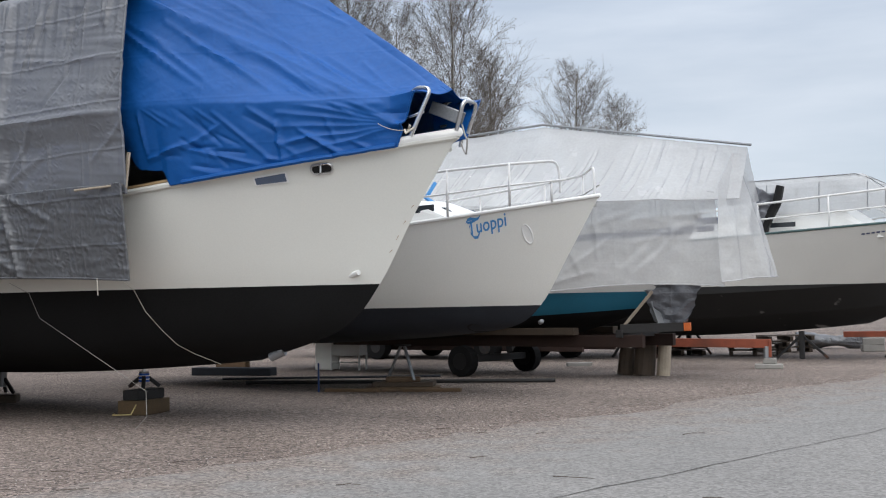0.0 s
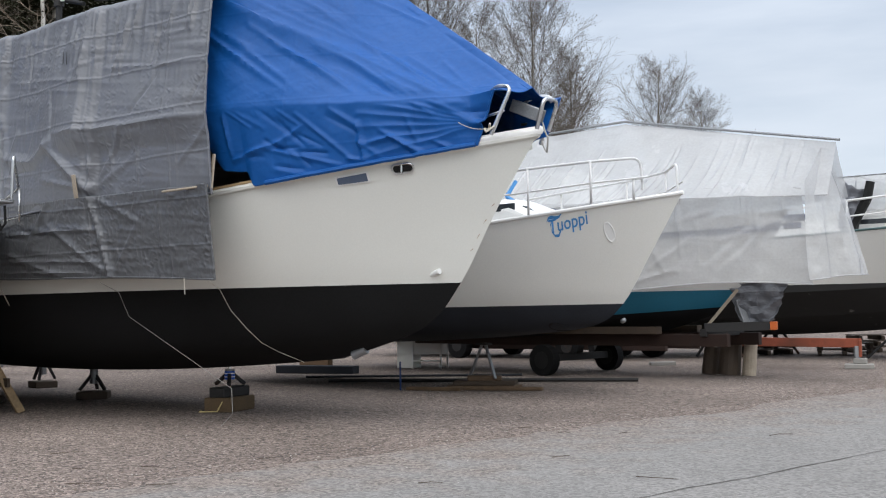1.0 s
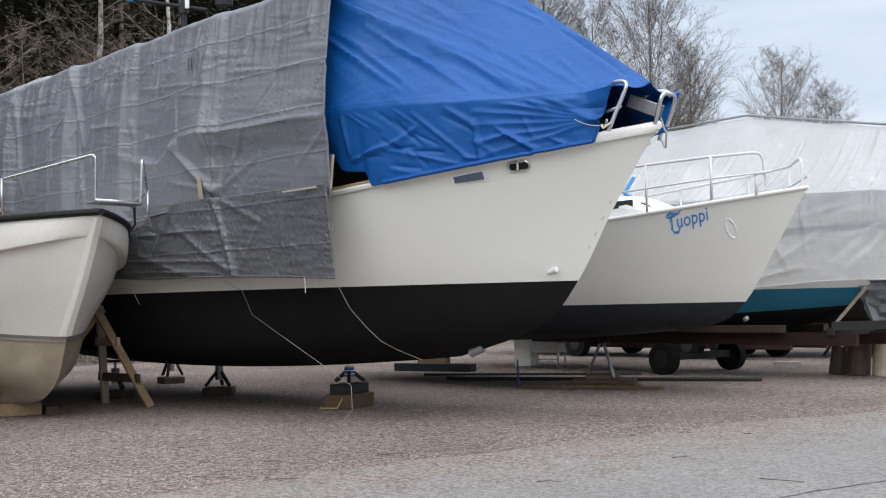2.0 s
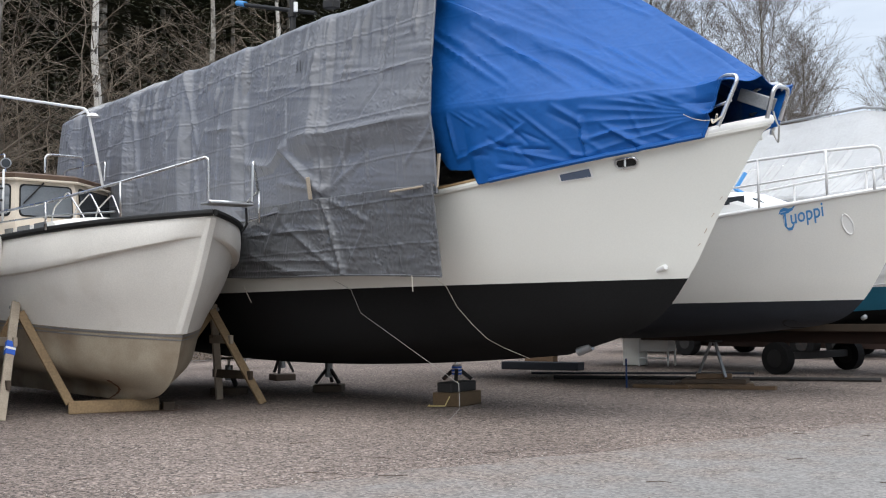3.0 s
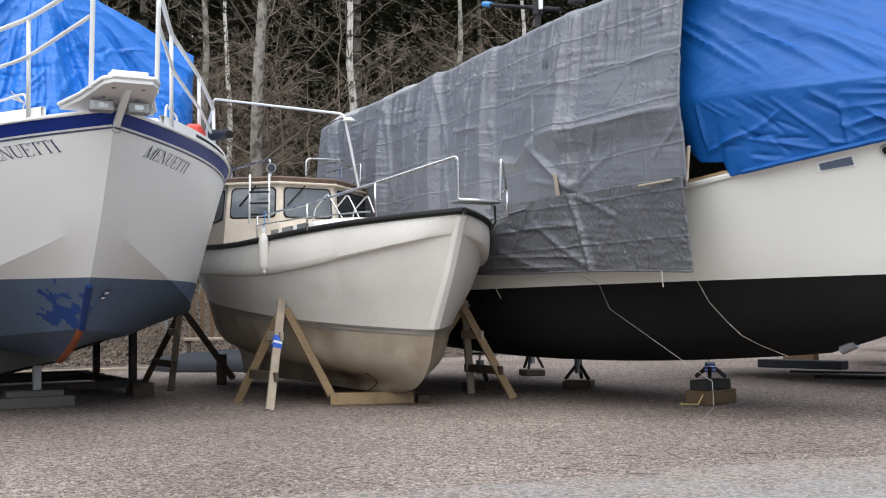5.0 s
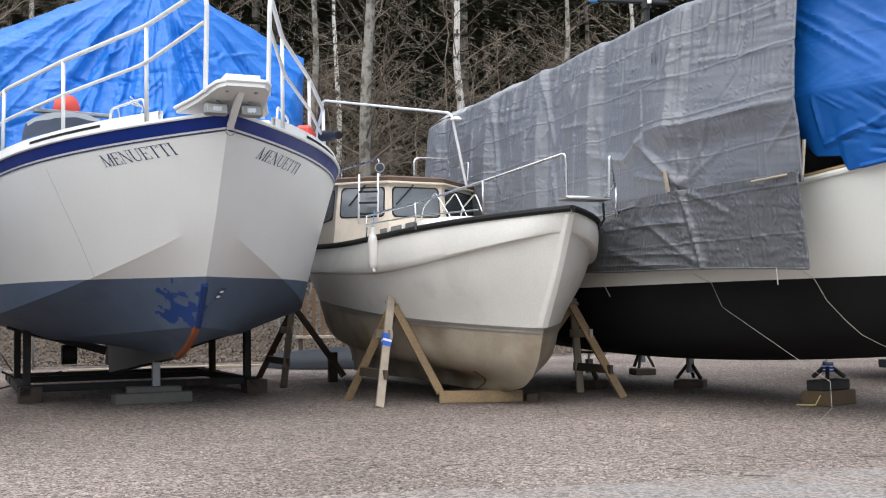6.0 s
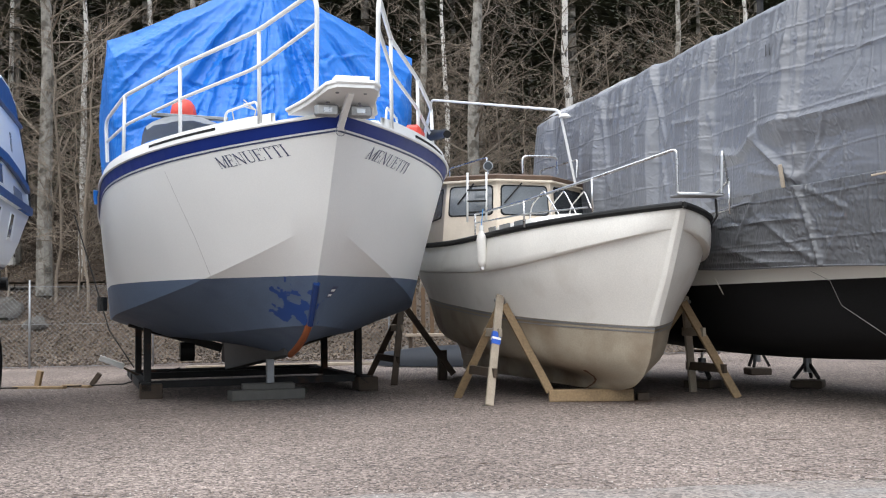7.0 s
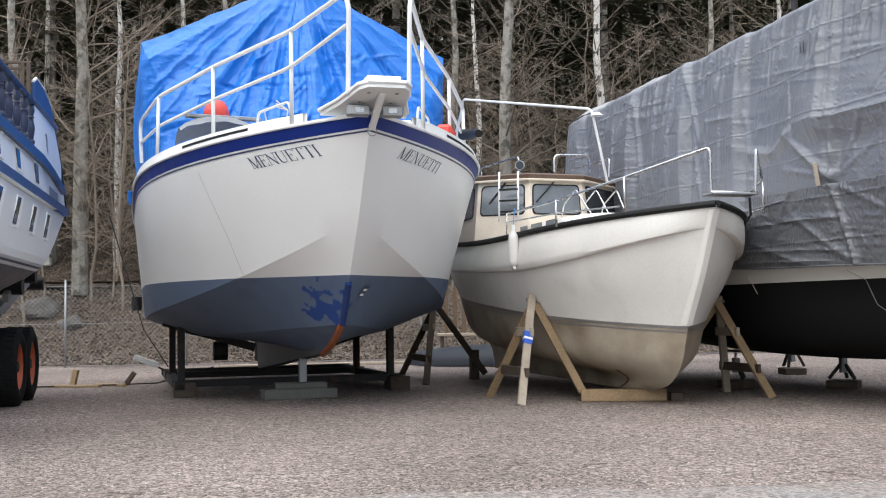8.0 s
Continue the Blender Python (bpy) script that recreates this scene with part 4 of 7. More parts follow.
batten = part("batten", beam(*on_cloth, 0.06, 0.02), PALEPINE)
batten.matrix_world = B1
tagged(batten, "short pale wooden batten clamped on tarpaulin", "batten")
batten = part("batten", beam((-1.92, -1.6, 2.43), (-2.45, -1.74, 2.4), 0.032, 0.02), PALEPINE)
batten.matrix_world = B1
tagged(batten, "pale wooden batten at the tarpaulin's edge", "batten")
batten = part("batten", beam((-1.9, -1.57, 2.4), (-1.9, -1.53, 2.75), 0.04, 0.02), PALEPINE)
batten.matrix_world = B1
tagged(batten, "upright grey batten at the tarpaulin's edge", "batten")


def sheer_at(x):
    """Half-breadth and height of the motor sailer's sheer."""
    lo = H1.lines[4]
    p = H1.level(4, min(1, max(0, (x - lo[0]) / (lo[1] - lo[0]))))
    return p.y, p.z


BLUE_LINES = [(-2.14, 4.0, -1.26, 3.35, 0.04, 0.05), (-1.71, 4.07, -0.62, 3.29, 0.04, 0.05), (-1.08, 3.82, -0.11, 3.23, 0.04, 0.06), (-2.28, 4.49, 0.3, 3.15, 0.07, 0.14), (-2.49, 3.79, -1.98, 3.4, 0.03, 0.045),
              (-0.58, 3.58, -0.11, 3.24, 0.02, 0.04), (-2.49, 4.23, -1.76, 3.71, 0.025, 0.04), (-1.47, 4.3, 0.1, 3.35, 0.025, 0.05), (-0.33, 3.72, 0.4, 3.25, 0.025, 0.06), (-2.2, 4.6, -0.9, 3.9, 0.02, 0.05),
              (-0.55, 2.98, -0.51, 2.6, 0.035, 0.05), (-0.81, 3.15, -0.55, 2.95, 0.025, 0.05), (-0.35, 2.9, 0.01, 2.65, 0.035, 0.045), (0.1, 2.79, 0.35, 2.65, 0.025, 0.04), (-1.87, 2.71, -1.34, 2.85, 0.035, 0.05),
              (-1.34, 2.85, -1.09, 3.0, 0.025, 0.05), (-1.47, 2.79, -0.76, 2.59, 0.025, 0.04), (-1.14, 3.12, -0.64, 2.64, 0.025, 0.04), (-1.91, 3.22, -1.89, 2.77, 0.025, 0.04), (-0.51, 2.77, -0.24, 2.83, 0.02, 0.04)]
BLUE_LINES += scattered_folds(11, 26, (-2.4, 0.1), (3.35, 4.6), -0.7, 0.12, (0.5, 1.3), (0.01, 0.022), (0.025, 0.05))
BLUE_LINES += scattered_folds(12, 26, (-2.0, 0.4), (2.55, 3.1), -0.6, 0.7, (0.15, 0.4), (0.012, 0.025), (0.03, 0.05))
BLUE_LINES += [(0.55, 2.92, 0.55 - 1.1 * math.cos(a), 2.92 + 1.1 * math.sin(a), 0.02, 0.045) for a in (0.02, 0.14, 0.25, 0.36, 0.5, -0.12, -0.26)]


def blue_cover(u, v):
    w = abs(v - 0.5) * 2
    sg = -1 if v < 0.5 else 1
    top = 1 - min(1, w / 0.62)
    x0 = -2.3 - 1.9 * top
    x1 = (0.9 + 0.08 * smoothstep(0.15, 0.5, w) if sg > 0 else 0.9 - 0.04 * w / 0.4) if sg > 0 or w < 0.4 else 0.86 - 0.14 * (w - 0.4) / 0.22 if w < 0.62 else 0.72 - 0.25 * ((w - 0.62) / 0.38) ** 0.8
    x = x0 + (x1 - x0) * u
    uu = min(1, max(0, (x + 2.0) / 2.88))
    sy, sz = sheer_at(x)
    half = max(sy + 0.05 + 0.16 * (1 - uu), 0.38)
    ridge = 5.4 - 2.12 * max(0, (x + 2.0) / 2.88)
    rail = 3.2 + 0.02 * math.sin(7 * u)
    low = sz - 0.02 + 0.17 * smoothstep(-1.66, -1.76, x) + 0.04 * smoothstep(-1.76, -2.0, x) + 0.28 * smoothstep(-1.98, -2.24, x)
    if w < 0.62:
        k = w / 0.62
        box = 1 - smoothstep(0.0, 0.5, uu)
        z = rail + (ridge - rail) * (1 - k ** (1 + box))
        sag = 0.06 * math.sin(math.pi * k) * uu
        fold = creases(x, z, BLUE_LINES) * (1 - smoothstep(0.86, 1.0, k))
        return (x, sg * (half * k ** (1 / (1 + 2.0 * box)) + 0.6 * fold), z - sag + 0.7 * fold)
    k = (w - 0.62) / 0.38
    z = rail + (low - rail) * k
    return (x, sg * (half + (max(sy, 0.06) + 0.05 - half) * k + (creases(x, z, BLUE_LINES) * smoothstep(0.0, 0.16, k) if sg < 0 else 0)), z)


blue = sheet("blue_tarpaulin", blue_cover, 260, 330, BLUETARP, B1, "dark blue tarpaulin stretched over a boat's foredeck", "tarpaulin", 0.012, 2.1)
part("hem", tube([Vector(blue_cover(0.28 + 0.72 * i / 40, 0.0)) + Vector((0, -0.02, 0.01)) for i in range(41)], 0.026, 7), BLUETARP, blue, "rolled lower hem", smooth=0.7)
part("hem", tube([Vector(blue_cover(1, 0.19 * i / 20)) for i in range(21)], 0.012, 6), BLUETARP, blue, "doubled forward hem", smooth=0.7)
cord([(-1.94, -1.52, 2.68), (-1.98, -1.52, 2.66), (-2.1, -1.5, 2.56), (-2.24, -1.5, 2.46)], 0.004, "pale cord tying down the blue tarpaulin", B1)
cord([(0.47, -0.62, 2.9), (0.7, -0.45, 2.84)], 0.0035, "pale cord tied to the pulpit foot", B1, 0.03)
cord([(0.66, -0.46, 2.84), (0.7, -0.5, 2.8), (0.74, -0.42, 2.86), (0.66, -0.4, 2.83), (0.72, -0.46, 2.88)], 0.011, "knotted pale rope at the pulpit foot", B1)
cord([(1.04, -0.06, 2.9), (1.12, -0.1, 2.75), (1.08, -0.06, 2.62), (1.0, -0.02, 2.74)], 0.009, "looped mooring rope hanging at the bow", B1, 0.02, material=GREYCORD)
cord([(-2.3, -1.3, 1.52)] + [H1.at(*H1.find(x, z), -1, 0.012) for x, z in ((-2.44, 1.42), (-2.4, 1.2), (-2.3, 1.0), (-2.24, 0.85), (-2.2, 0.75))] + [(-2.0, -0.2, 0.62)], 0.0035, "thin white cord under the black bottom", B1)
cord([(-3.7, -1.6, 1.52)] + [H1.at(*H1.find(x, z), -1, 0.012) for x, z in ((-3.77, 1.42), (-3.74, 1.15))] + [(-2.15, -1.1, 0.39), (-2.08, -1.15, 0.14), (-2.2, -1.2, 0.012)], 0.0032, "thin grey cord led down to the ground", B1, material=GREYCORD)
cord([(-2.26, -1.62, 1.52), (-2.27, -1.6, 1.36)], 0.006, "loose white cord end on the tarpaulin", B1)
cord([(-5.6, -1.66, 1.5), (-5.58, -1.56, 1.3)], 0.005, "short white cord below the tarpaulin", B1)

# supports of that boat
for x, y, h in ((-3.68, 0.2, 0.46), (-6.89, 0.5, 0.42), (-9.93, 1.6, 0.6), (-7.6, -0.75, 0.42)):
    at = B1 @ pose(x, y, 0, 0, 0, 20 * x)
    if x > -4:
        block_pile(at, [(0.6, 0.36, 0.17), (0.52, 0.22, 0.12)], "ochre timber block and steel channel under a keel prop", [OCHREWOOD, DARKSTEEL])
        pr = prop(at @ pose(0, 0, 0.292), h - 0.26, "short steel prop on timber blocks under a black keel")
        part("strap", tube([(0, 0, 0.08), (0, 0, 0.18)], 0.062, 10), LABEL, pr, "blue label")
        for z in (0.105, 0.145):
            part("label_text", tube([(0, 0, z), (0, 0, z + 0.012)], 0.0635, 10), WHITE, pr, "white printed bar")
    else:
        block_pile(at, [(0.42, 0.36, 0.11)], "squat timber block under a steel prop", [DARKWOOD])
        prop(at @ pose(0, 0, 0.112), h - 0.11, "short steel prop under a black boat bottom")
cord([(-3.55, 0.1, 0.3), (-3.5, -0.15, 0.02), (-3.7, -0.25, 0.015), (-3.85, -0.1, 0.015)], 0.008, "straw-yellow rope end at the timber blocks", B1, material=STRAWROPE)
plank = part("keel_timber", boxed((1.7, 0.26, 0.15), (0, 0, 0.075), bevel=0.01), NAVY)
plank.matrix_world = pose(-4.0, 21.1, 0, 0, 0, -20)
tagged(plank, "long dark blue painted timber lying on gravel", "timber")
block = part("timber_block", boxed((0.62, 0.3, 0.22), (0, 0, 0.11), bevel=0.012), BROWNWOOD)
block.matrix_world = pose(-4.3, 22.6, 0, 0, 0, -8)
tagged(block, "brown old timber block lying on gravel", "timber")
pipe = part("pipe", tube([(-2.6, 0, 0.03), (1.2, 0.3, 0.03)], 0.02, 8), NAVY)
pipe.matrix_world = pose(-1.3, 19.2, 0, 0, 0, -6)
tagged(pipe, "long dark blue pipe lying on gravel", "pipe")
pipe = part("pipe", tube([(-2.6, 0, 0.04), (2.4, 0.4, 0.04)], 0.03, 8), DARKSTEEL)
pipe.matrix_world = pose(-0.7, 17.6, 0, 0, 0, -12)
tagged(pipe, "long dark pipe lying on gravel", "pipe")
stake = part("stake", tube([(0, 0, 0), (0, 0, 0.42)], 0.014, 8), BLUE)
stake.matrix_world = pose(-1.85, 16.3, 0)
tagged(stake, "blue upright prop tube under a boat", "prop")

# ---------------------------------------------------------------- the second white boat
B2 = berth(1.28, 14.65, -40)
H2 = Hull([(-1.6, -7.4, 0.8, 0.68, 0.7, 0.1, 2, 0.3, 0.8), (-0.5, -7.7, 0.92, 0.84, 0.95, 1.0, 2.0, 0.6, 0.8),
           (0.0, -7.9, 1.21, 1.2, 1.2, 1.3, 2.0, 0.55, 0.85), (0.45, -8.0, 1.85, 1.7, 1.75, 1.4, 2.1, 0.52, 0.85), (0.94, -8.1, 2.59, 2.15, 2.2, 1.45, 2.2, 0.5, 0.85)])
second = thing("cabin_boat", B2, "grey-white steel cabin boat with dark blue bottom", "boat")
part("upper_hull", H2.skin(2, 4), GREYW, second, smooth=0.7)
part("lower_hull", H2.skin(0, 2, nv=14), NAVY, second, "dark blue-grey antifouling", smooth=0.7)
part("deck", H2.deck(0.04), WHITE, second)
for side in (-1, 1):
    part("rubbing_strake", tube(H2.line(4, side), 0.026, 8), WHITE, second, smooth=0.7)
    part("top_rail", tube([(-3.2, side * 1.42, 2.86), (-0.66, side * 1.1, 2.96), (0.15, side * 0.85, 2.99), (0.6, side * 0.42, 3.03), (0.62, side * 0.4, 2.62)], 0.018, 8, bend=0.12), WHITETUBE, second, smooth=0.7)
    part("mid_rail", tube([(-3.2, side * 1.42, 2.55), (-0.66, side * 1.1, 2.66), (0.15, side * 0.85, 2.72), (0.7, side * 0.4, 2.78)], 0.013, 6), WHITETUBE, second, smooth=0.7)
    rail_posts(second, [((-0.66, side * 1.1, 2.36), (-0.66, side * 1.1, 2.96)), ((0.15, side * 0.85, 2.46), (0.15, side * 0.85, 2.99)), ((0.55, side * 0.5, 2.5), (0.55, side * 0.5, 2.76)), ((-2.0, side * 1.3, 2.2), (-2.0, side * 1.3, 2.9))], 0.016, WHITETUBE)


def coachroof(x0, x1, half, z0, z1, rake, crown=0.08, n=10):
    """A low cabin top with raked front and rounded crown."""
    rows = []
    for x, zz, k in ((x0, z0, 1.0), (x0 - rake, z1, 0.86), (x0 - rake - 0.15, z1 + 0.03, 0.85), (x1, z1 + 0.03, 0.85), (x1, z0, 1.0)):
        pts = [(x, -half * k, z0), (x, -half * k, z0 + (zz - z0) * 0.75)]
        pts += [(x - 0.0, half * k * 0.96 * c, zz + crown * (1 - c * c)) for c in [-1 + 2 * i / n for i in range(n + 1)]]
        pts += [(x, half * k, z0 + (zz - z0) * 0.75), (x, half * k, z0)]
        rows.append(pts)
    return grid_mesh(rows)


part("coachroof", coachroof(-0.9, -3.4, 0.64, 2.34, 2.62, 0.75), WHITE, second, "white moulded cabin top")
for k in range(2):
    x = -1.18 - 0.55 * k
    part("cabin_window", boxed((0.34, 0.012, 0.1), (x - 0.35, -0.55, 2.56), (0, 0, 0), 0.0), GLASS, second, "dark side window")
part("front_window", boxed((0.012, 0.7, 0.3), (-1.25, 0, 2.52), (0, -66, 0), 0.0), GLASS, second, "dark raked front window")
part("porthole_rim", tube([H2.at(*H2.find(0.08 + 0.05 * math.cos(t * 0.3142), 2.13 + 0.12 * math.sin(t * 0.3142)), -1, 0.006) for t in range(22)], 0.009, 6), WHITE, second, "oval white porthole rim", smooth=0.7)
on_side(H2, "porthole_glass", [(0.08 + 0.046 * math.cos(t * 0.5236), 2.13 + 0.115 * math.sin(t * 0.5236)) for t in range(12)], WHITE, second, 0.004)
on_side(H2, "thruster_tunnel", [(-0.92 + 0.11 * math.cos(t * 0.5236), 0.9 + 0.075 * math.sin(t * 0.5236)) for t in range(12)], BLACKRUB, second, 0.006)
part("name_lettering", letters("Tuoppi", 0.235, lambda x, y: H2.at(*H2.find(-0.57 + x * 0.47, 2.14 + y + 0.11 * x), -1, 0.005), 0.25), LIGHTBLUE, second, "light blue painted name")
T_BAR = [(-0.04, 0.15), (0.03, 0.185), (0.12, 0.19), (0.22, 0.168), (0.3, 0.17), (0.38, 0.2)]
T_CURL = [(0.1, 0.15), (0.03, 0.09), (0.02, 0.02), (0.08, -0.045), (0.17, -0.05), (0.25, 0.0), (0.27, 0.04)]
for path, w in ((T_BAR, 0.017), (T_CURL, 0.014)):
    part("name_flourish", grid_mesh([[H2.at(*H2.find(-0.57 + x * 0.47, 2.14 + y + e * w * (1 - abs(2 * i / (len(path) - 1) - 1) ** 2) + e * 0.004 + 0.11 * x), -1, 0.006) for e in (-1, 1)] for i, (x, y) in enumerate(path)]), LIGHTBLUE, second, "light blue painted flourish")
cord([(-1.75, -0.05, 2.98), (-1.8, -0.2, 2.75), (-1.7, -0.1, 2.66), (-1.72, -0.3, 2.6)], 0.03, "bunched light blue rope on a cabin top", B2, material=LIGHTBLUE)
part("tow_eye", tube([(0.0, -0.03, 0.98), (0.06, -0.07, 1.0)], 0.03, 8), GREYSTEEL, second, smooth=0.7)
tri = thing("trestle", B2 @ pose(-2.56, 0.1, 0), "welded steel A-frame trestle under a boat's keel", "boat stand")
for s1 in (-1, 1):
    part("leg", beam((s1 * 0.03, 0, 0.66), (s1 * 0.26, -0.05, 0.16), 0.045, 0.03), GREYSTEEL, tri)
part("top_plate", boxed((0.2, 0.16, 0.03), (0, 0, 0.66)), DARKSTEEL, tri)
block_pile(B2 @ pose(-2.56, 0.1, 0, 0, 0, 38), [(1.1, 0.5, 0.06), (0.9, 0.42, 0.07), (0.5, 0.36, 0.07)], "brown timber boards and blocks under a trestle", [BROWNWOOD, DARKWOOD])
for x, y in ((-2.0, 0.35), (-3.0, -0.25)):
    brd = part("board", boxed((0.85, 0.14, 0.05), (0, 0, 0.026)), BROWNWOOD)
    brd.matrix_world = B2 @ pose(x, y - 0.25, 0, 0, 0, 40 + 6 * x)
    tagged(brd, "weathered board lying on gravel", "board")

cab = thing("metal_cabinet", pose(-2.09, 22.49, 0, 0, 0, -16), "white metal cabinet on thin legs standing on gravel", "cabinet")
part("side_panel", boxed((0.34, 0.42, 0.56), (-0.31, 0, 0.29), bevel=0.01), GREYW, cab, "grey-white closed side")
part("body", boxed((0.6, 0.4, 0.3), (0.16, 0.02, 0.44), bevel=0.008), WHITE, cab)
part("rail", boxed((0.6, 0.03, 0.03), (0.16, -0.19, 0.16)), WHITE, cab)
for sx in (-1, 1):
    for sy in (-1, 1):
        part("leg", beam((0.16 + sx * 0.3, sy * 0.2, 0), (0.16 + sx * 0.3, sy * 0.2, 0.6), 0.035, 0.035), WHITE, cab)

# ---------------------------------------------------------------- the boat under clear plastic
B4 = berth(3.42, 18.16, -40)
H4 = Hull([(-1.4, -8.4, 0.75, 0.55, 0.6, 0.1, 2, 0.3, 0.8), (-0.4, -8.7, 1.05, 0.8, 0.9, 1.1, 2.0, 0.6, 0.8),
           (0.0, -8.9, 1.42, 1.42, 1.42, 1.4, 2.0, 0.55, 0.85), (0.5, -9.0, 2.0, 1.9, 1.9, 1.5, 2.1, 0.52, 0.85), (0.95, -9.1, 2.65, 2.4, 2.4, 1.55, 2.2, 0.5, 0.85)])
third = thing("covered_motorboat", B4, "white boat with turquoise boot stripe under clear plastic sheeting", "boat")
part("upper_hull", H4.skin(2, 4), WHITE, third, smooth=0.7)
part("boot_stripe", H4.skin(1.3, 2), TEAL, third, "turquoise stripe", smooth=0.7)
part("lower_hull", H4.skin(0, 1.3, nv=14), BLACK, third, smooth=0.7)
part("deck", H4.deck(0.04), WHITE, third)
for side in (-1, 1):
    part("blue_stripe", grid_mesh([[H4.at(s, 3.45, side, 0.006), H4.at(s, 3.62, side, 0.006)] for s in [(i / 30) ** 1.4 for i in range(31)]]), BLUE, third, "blue painted stripe")
part("wheelhouse", coachroof(-2.2, -5.4, 0.95, 2.35, 3.5, 0.7), WHITE, third, "white wheelhouse seen dimly through plastic")
part("bow_fender", tube([(0.92, -0.12, 2.5), (1.22, -0.1, 2.5)], 0.06, 10), BLUE, third, "blue bow fender", smooth=0.7)
part("bow_fender", tube([(0.9, -0.14, 2.38), (1.16, -0.12, 2.38)], 0.05, 10), BLUE, third, "blue bow fender", smooth=0.7)
part("ridge_pole", tube([(1.78, 0, 3.64), (-2.1, 0, 4.42), (-8.6, 0, 4.4)], 0.02, 8), GREYSTEEL, third, "grey ridge pole of the cover")


FILM_LINES = scattered_folds(41, 70, (-6.0, 1.5), (2.9, 3.9), -40.0, 0.12, (0.3, 1.1), (0.02, 0.045), (0.035, 0.06))
FILM_LINES += scattered_folds(42, 34, (-5.0, 1.2), (1.5, 2.7), 1.6, 0.9, (0.3, 0.8), (0.02, 0.04), (0.06, 0.09))


def film_roof(u, v):
    x = 1.72 - 10.4 * u
    ridge = 3.64 + 0.2 * (1.72 - x) if x > -2.06 else 4.4
    w = (v - 0.5) * 2
    k = abs(w)
    half = 0.25 + 1.5 * smoothstep(-0.05, 0.26, u)
    low = 2.82 + 0.1 * u
    sag = 0.1 * math.sin(math.pi * k) * smoothstep(0, 0.2, u)
    z = ridge - 0.03 + (low - ridge) * k ** 0.9 - sag
    fold = creases(x, z, FILM_LINES) if w < 0 else 0.0
    return (x, math.copysign(half * k + 0.6 * fold, w), z + 0.5 * fold)


def film_skirt(u, v):
    x = 1.35 - 9.9 * u
    half = 0.32 + 1.36 * smoothstep(-0.05, 0.3, u)
    z = 1.46 + 1.46 * v
    return (x + 0.12 * (1 - v) * (1 - u) ** 4, -half - creases(x, z, FILM_LINES) - 0.05 + 0.05 * (1 - v) + 0.03 * math.sin(40 * u) * (1 - v), 1.46 + 0.06 * math.sin(15 * u) + (2.92 - 1.46) * v)


def film_apron(u, v):
    """The loose end of the sheet that hangs down over the bow."""
    y = -0.62 + 1.27 * u
    out = 0.28 * math.sin(math.pi * u) + 0.16 * (0.3 - abs(noise.noise(Vector((u * 6, 1.5, v * 0.8)))))
    top = 3.6 - 1.2 * abs(u - 0.5)
    z = top + (1.55 - 0.06 * abs(u - 0.4) + 0.1 * u - top) * v
    return (1.5 + out * v + 0.3 * v * u + 0.05 * math.sin(14 * u) * v, y, z)


sheet("plastic_sheet", film_roof, 560, 110, FILM, B4, "clear plastic sheet tented over a boat", "plastic sheet", 0.018, 1.6, thick=False)
for s_name, f_edge in (("roof", lambda q: film_roof(q, 0.0)), ("skirt", lambda q: film_skirt(q, 0.0)), ("apron", lambda q: film_apron(q, 1.0))):
    part("sheet_hem", tube([Vector(f_edge(i / 50)) for i in range(51)], 0.012, 5), FILM, third, "doubled clear hem", smooth=0.7)
sheet("plastic_sheet", film_skirt, 380, 46, FILM, B4, "clear plastic sheet hanging along a boat's side", "plastic sheet", 0.018, 1.8, thick=False)
sheet("plastic_sheet", film_apron, 70, 60, FILM, B4, "loose clear plastic sheet hanging off a bow", "plastic sheet", 0.025, 2.4, thick=False)
gt = part("hanging_tarpaulin", grid_mesh([[Vector((-0.55 + 1.05 * a - 0.5 * b * (a - 0.3) + 0.1 * b, -0.3 + 0.1 * a, 1.52 - 0.66 * b * (1 - 0.2 * abs(a - 0.5)))) + Vector((0.02, 0.08, 0)) * noise.noise(Vector((5 * a, 6 * b, 2))) for a in [i / 20 for i in range(21)]] for b in [j / 16 for j in range(17)]]), GREYTARP, smooth=0.7)
gt.matrix_world = B4 @ pose(0.35, 0.25, 0)
tagged(gt, "crinkled grey tarpaulin hanging below a bow", "tarpaulin")

trailer = thing("boat_trailer", B4, "rust-brown steel boat trailer with wooden props", "trailer")
# side beams take the darkened copy of the red steel, as if in shade
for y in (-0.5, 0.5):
    part("side_beam", boxed((7.0, 0.1, 0.2), (-3.4, y, 0.62)), SHADERUST, trailer)
for x in (-3.25,):
    for y in (-0.95, 0.95):
        wh = part("wheel", tube([(x, y - 0.09, 0.27), (x, y - 0.07, 0.27), (x, y + 0.07, 0.27), (x, y + 0.09, 0.27)], 0.27, 24), TYRE, trailer, "black tyre")
        # rim coloured black to stand for the shade on the wheel
        part("rim", tube([(x, y - 0.1, 0.27), (x, y + 0.1, 0.27)], 0.15, 18), BLACKRUB, wh)
    part("axle", boxed((0.12, 1.8, 0.12), (x, 0, 0.3)), DARKSTEEL, trailer)
part("bunk", boxed((5.0, 0.16, 0.12), (-3.6, -0.62, 0.78)), DARKWOOD, trailer)
part("bunk", boxed((5.0, 0.16, 0.12), (-3.6, 0.62, 0.78)), DARKWOOD, trailer)
part("front_beam", beam((-0.3, -0.55, 0.82), (0.6, 0.0, 0.84), 0.12, 0.14), DARKSTEEL, trailer)
part("cross_beam", beam((-0.3, -0.6, 0.74), (-0.3, 0.6, 0.74), 0.12, 0.12), DARKSTEEL, trailer)
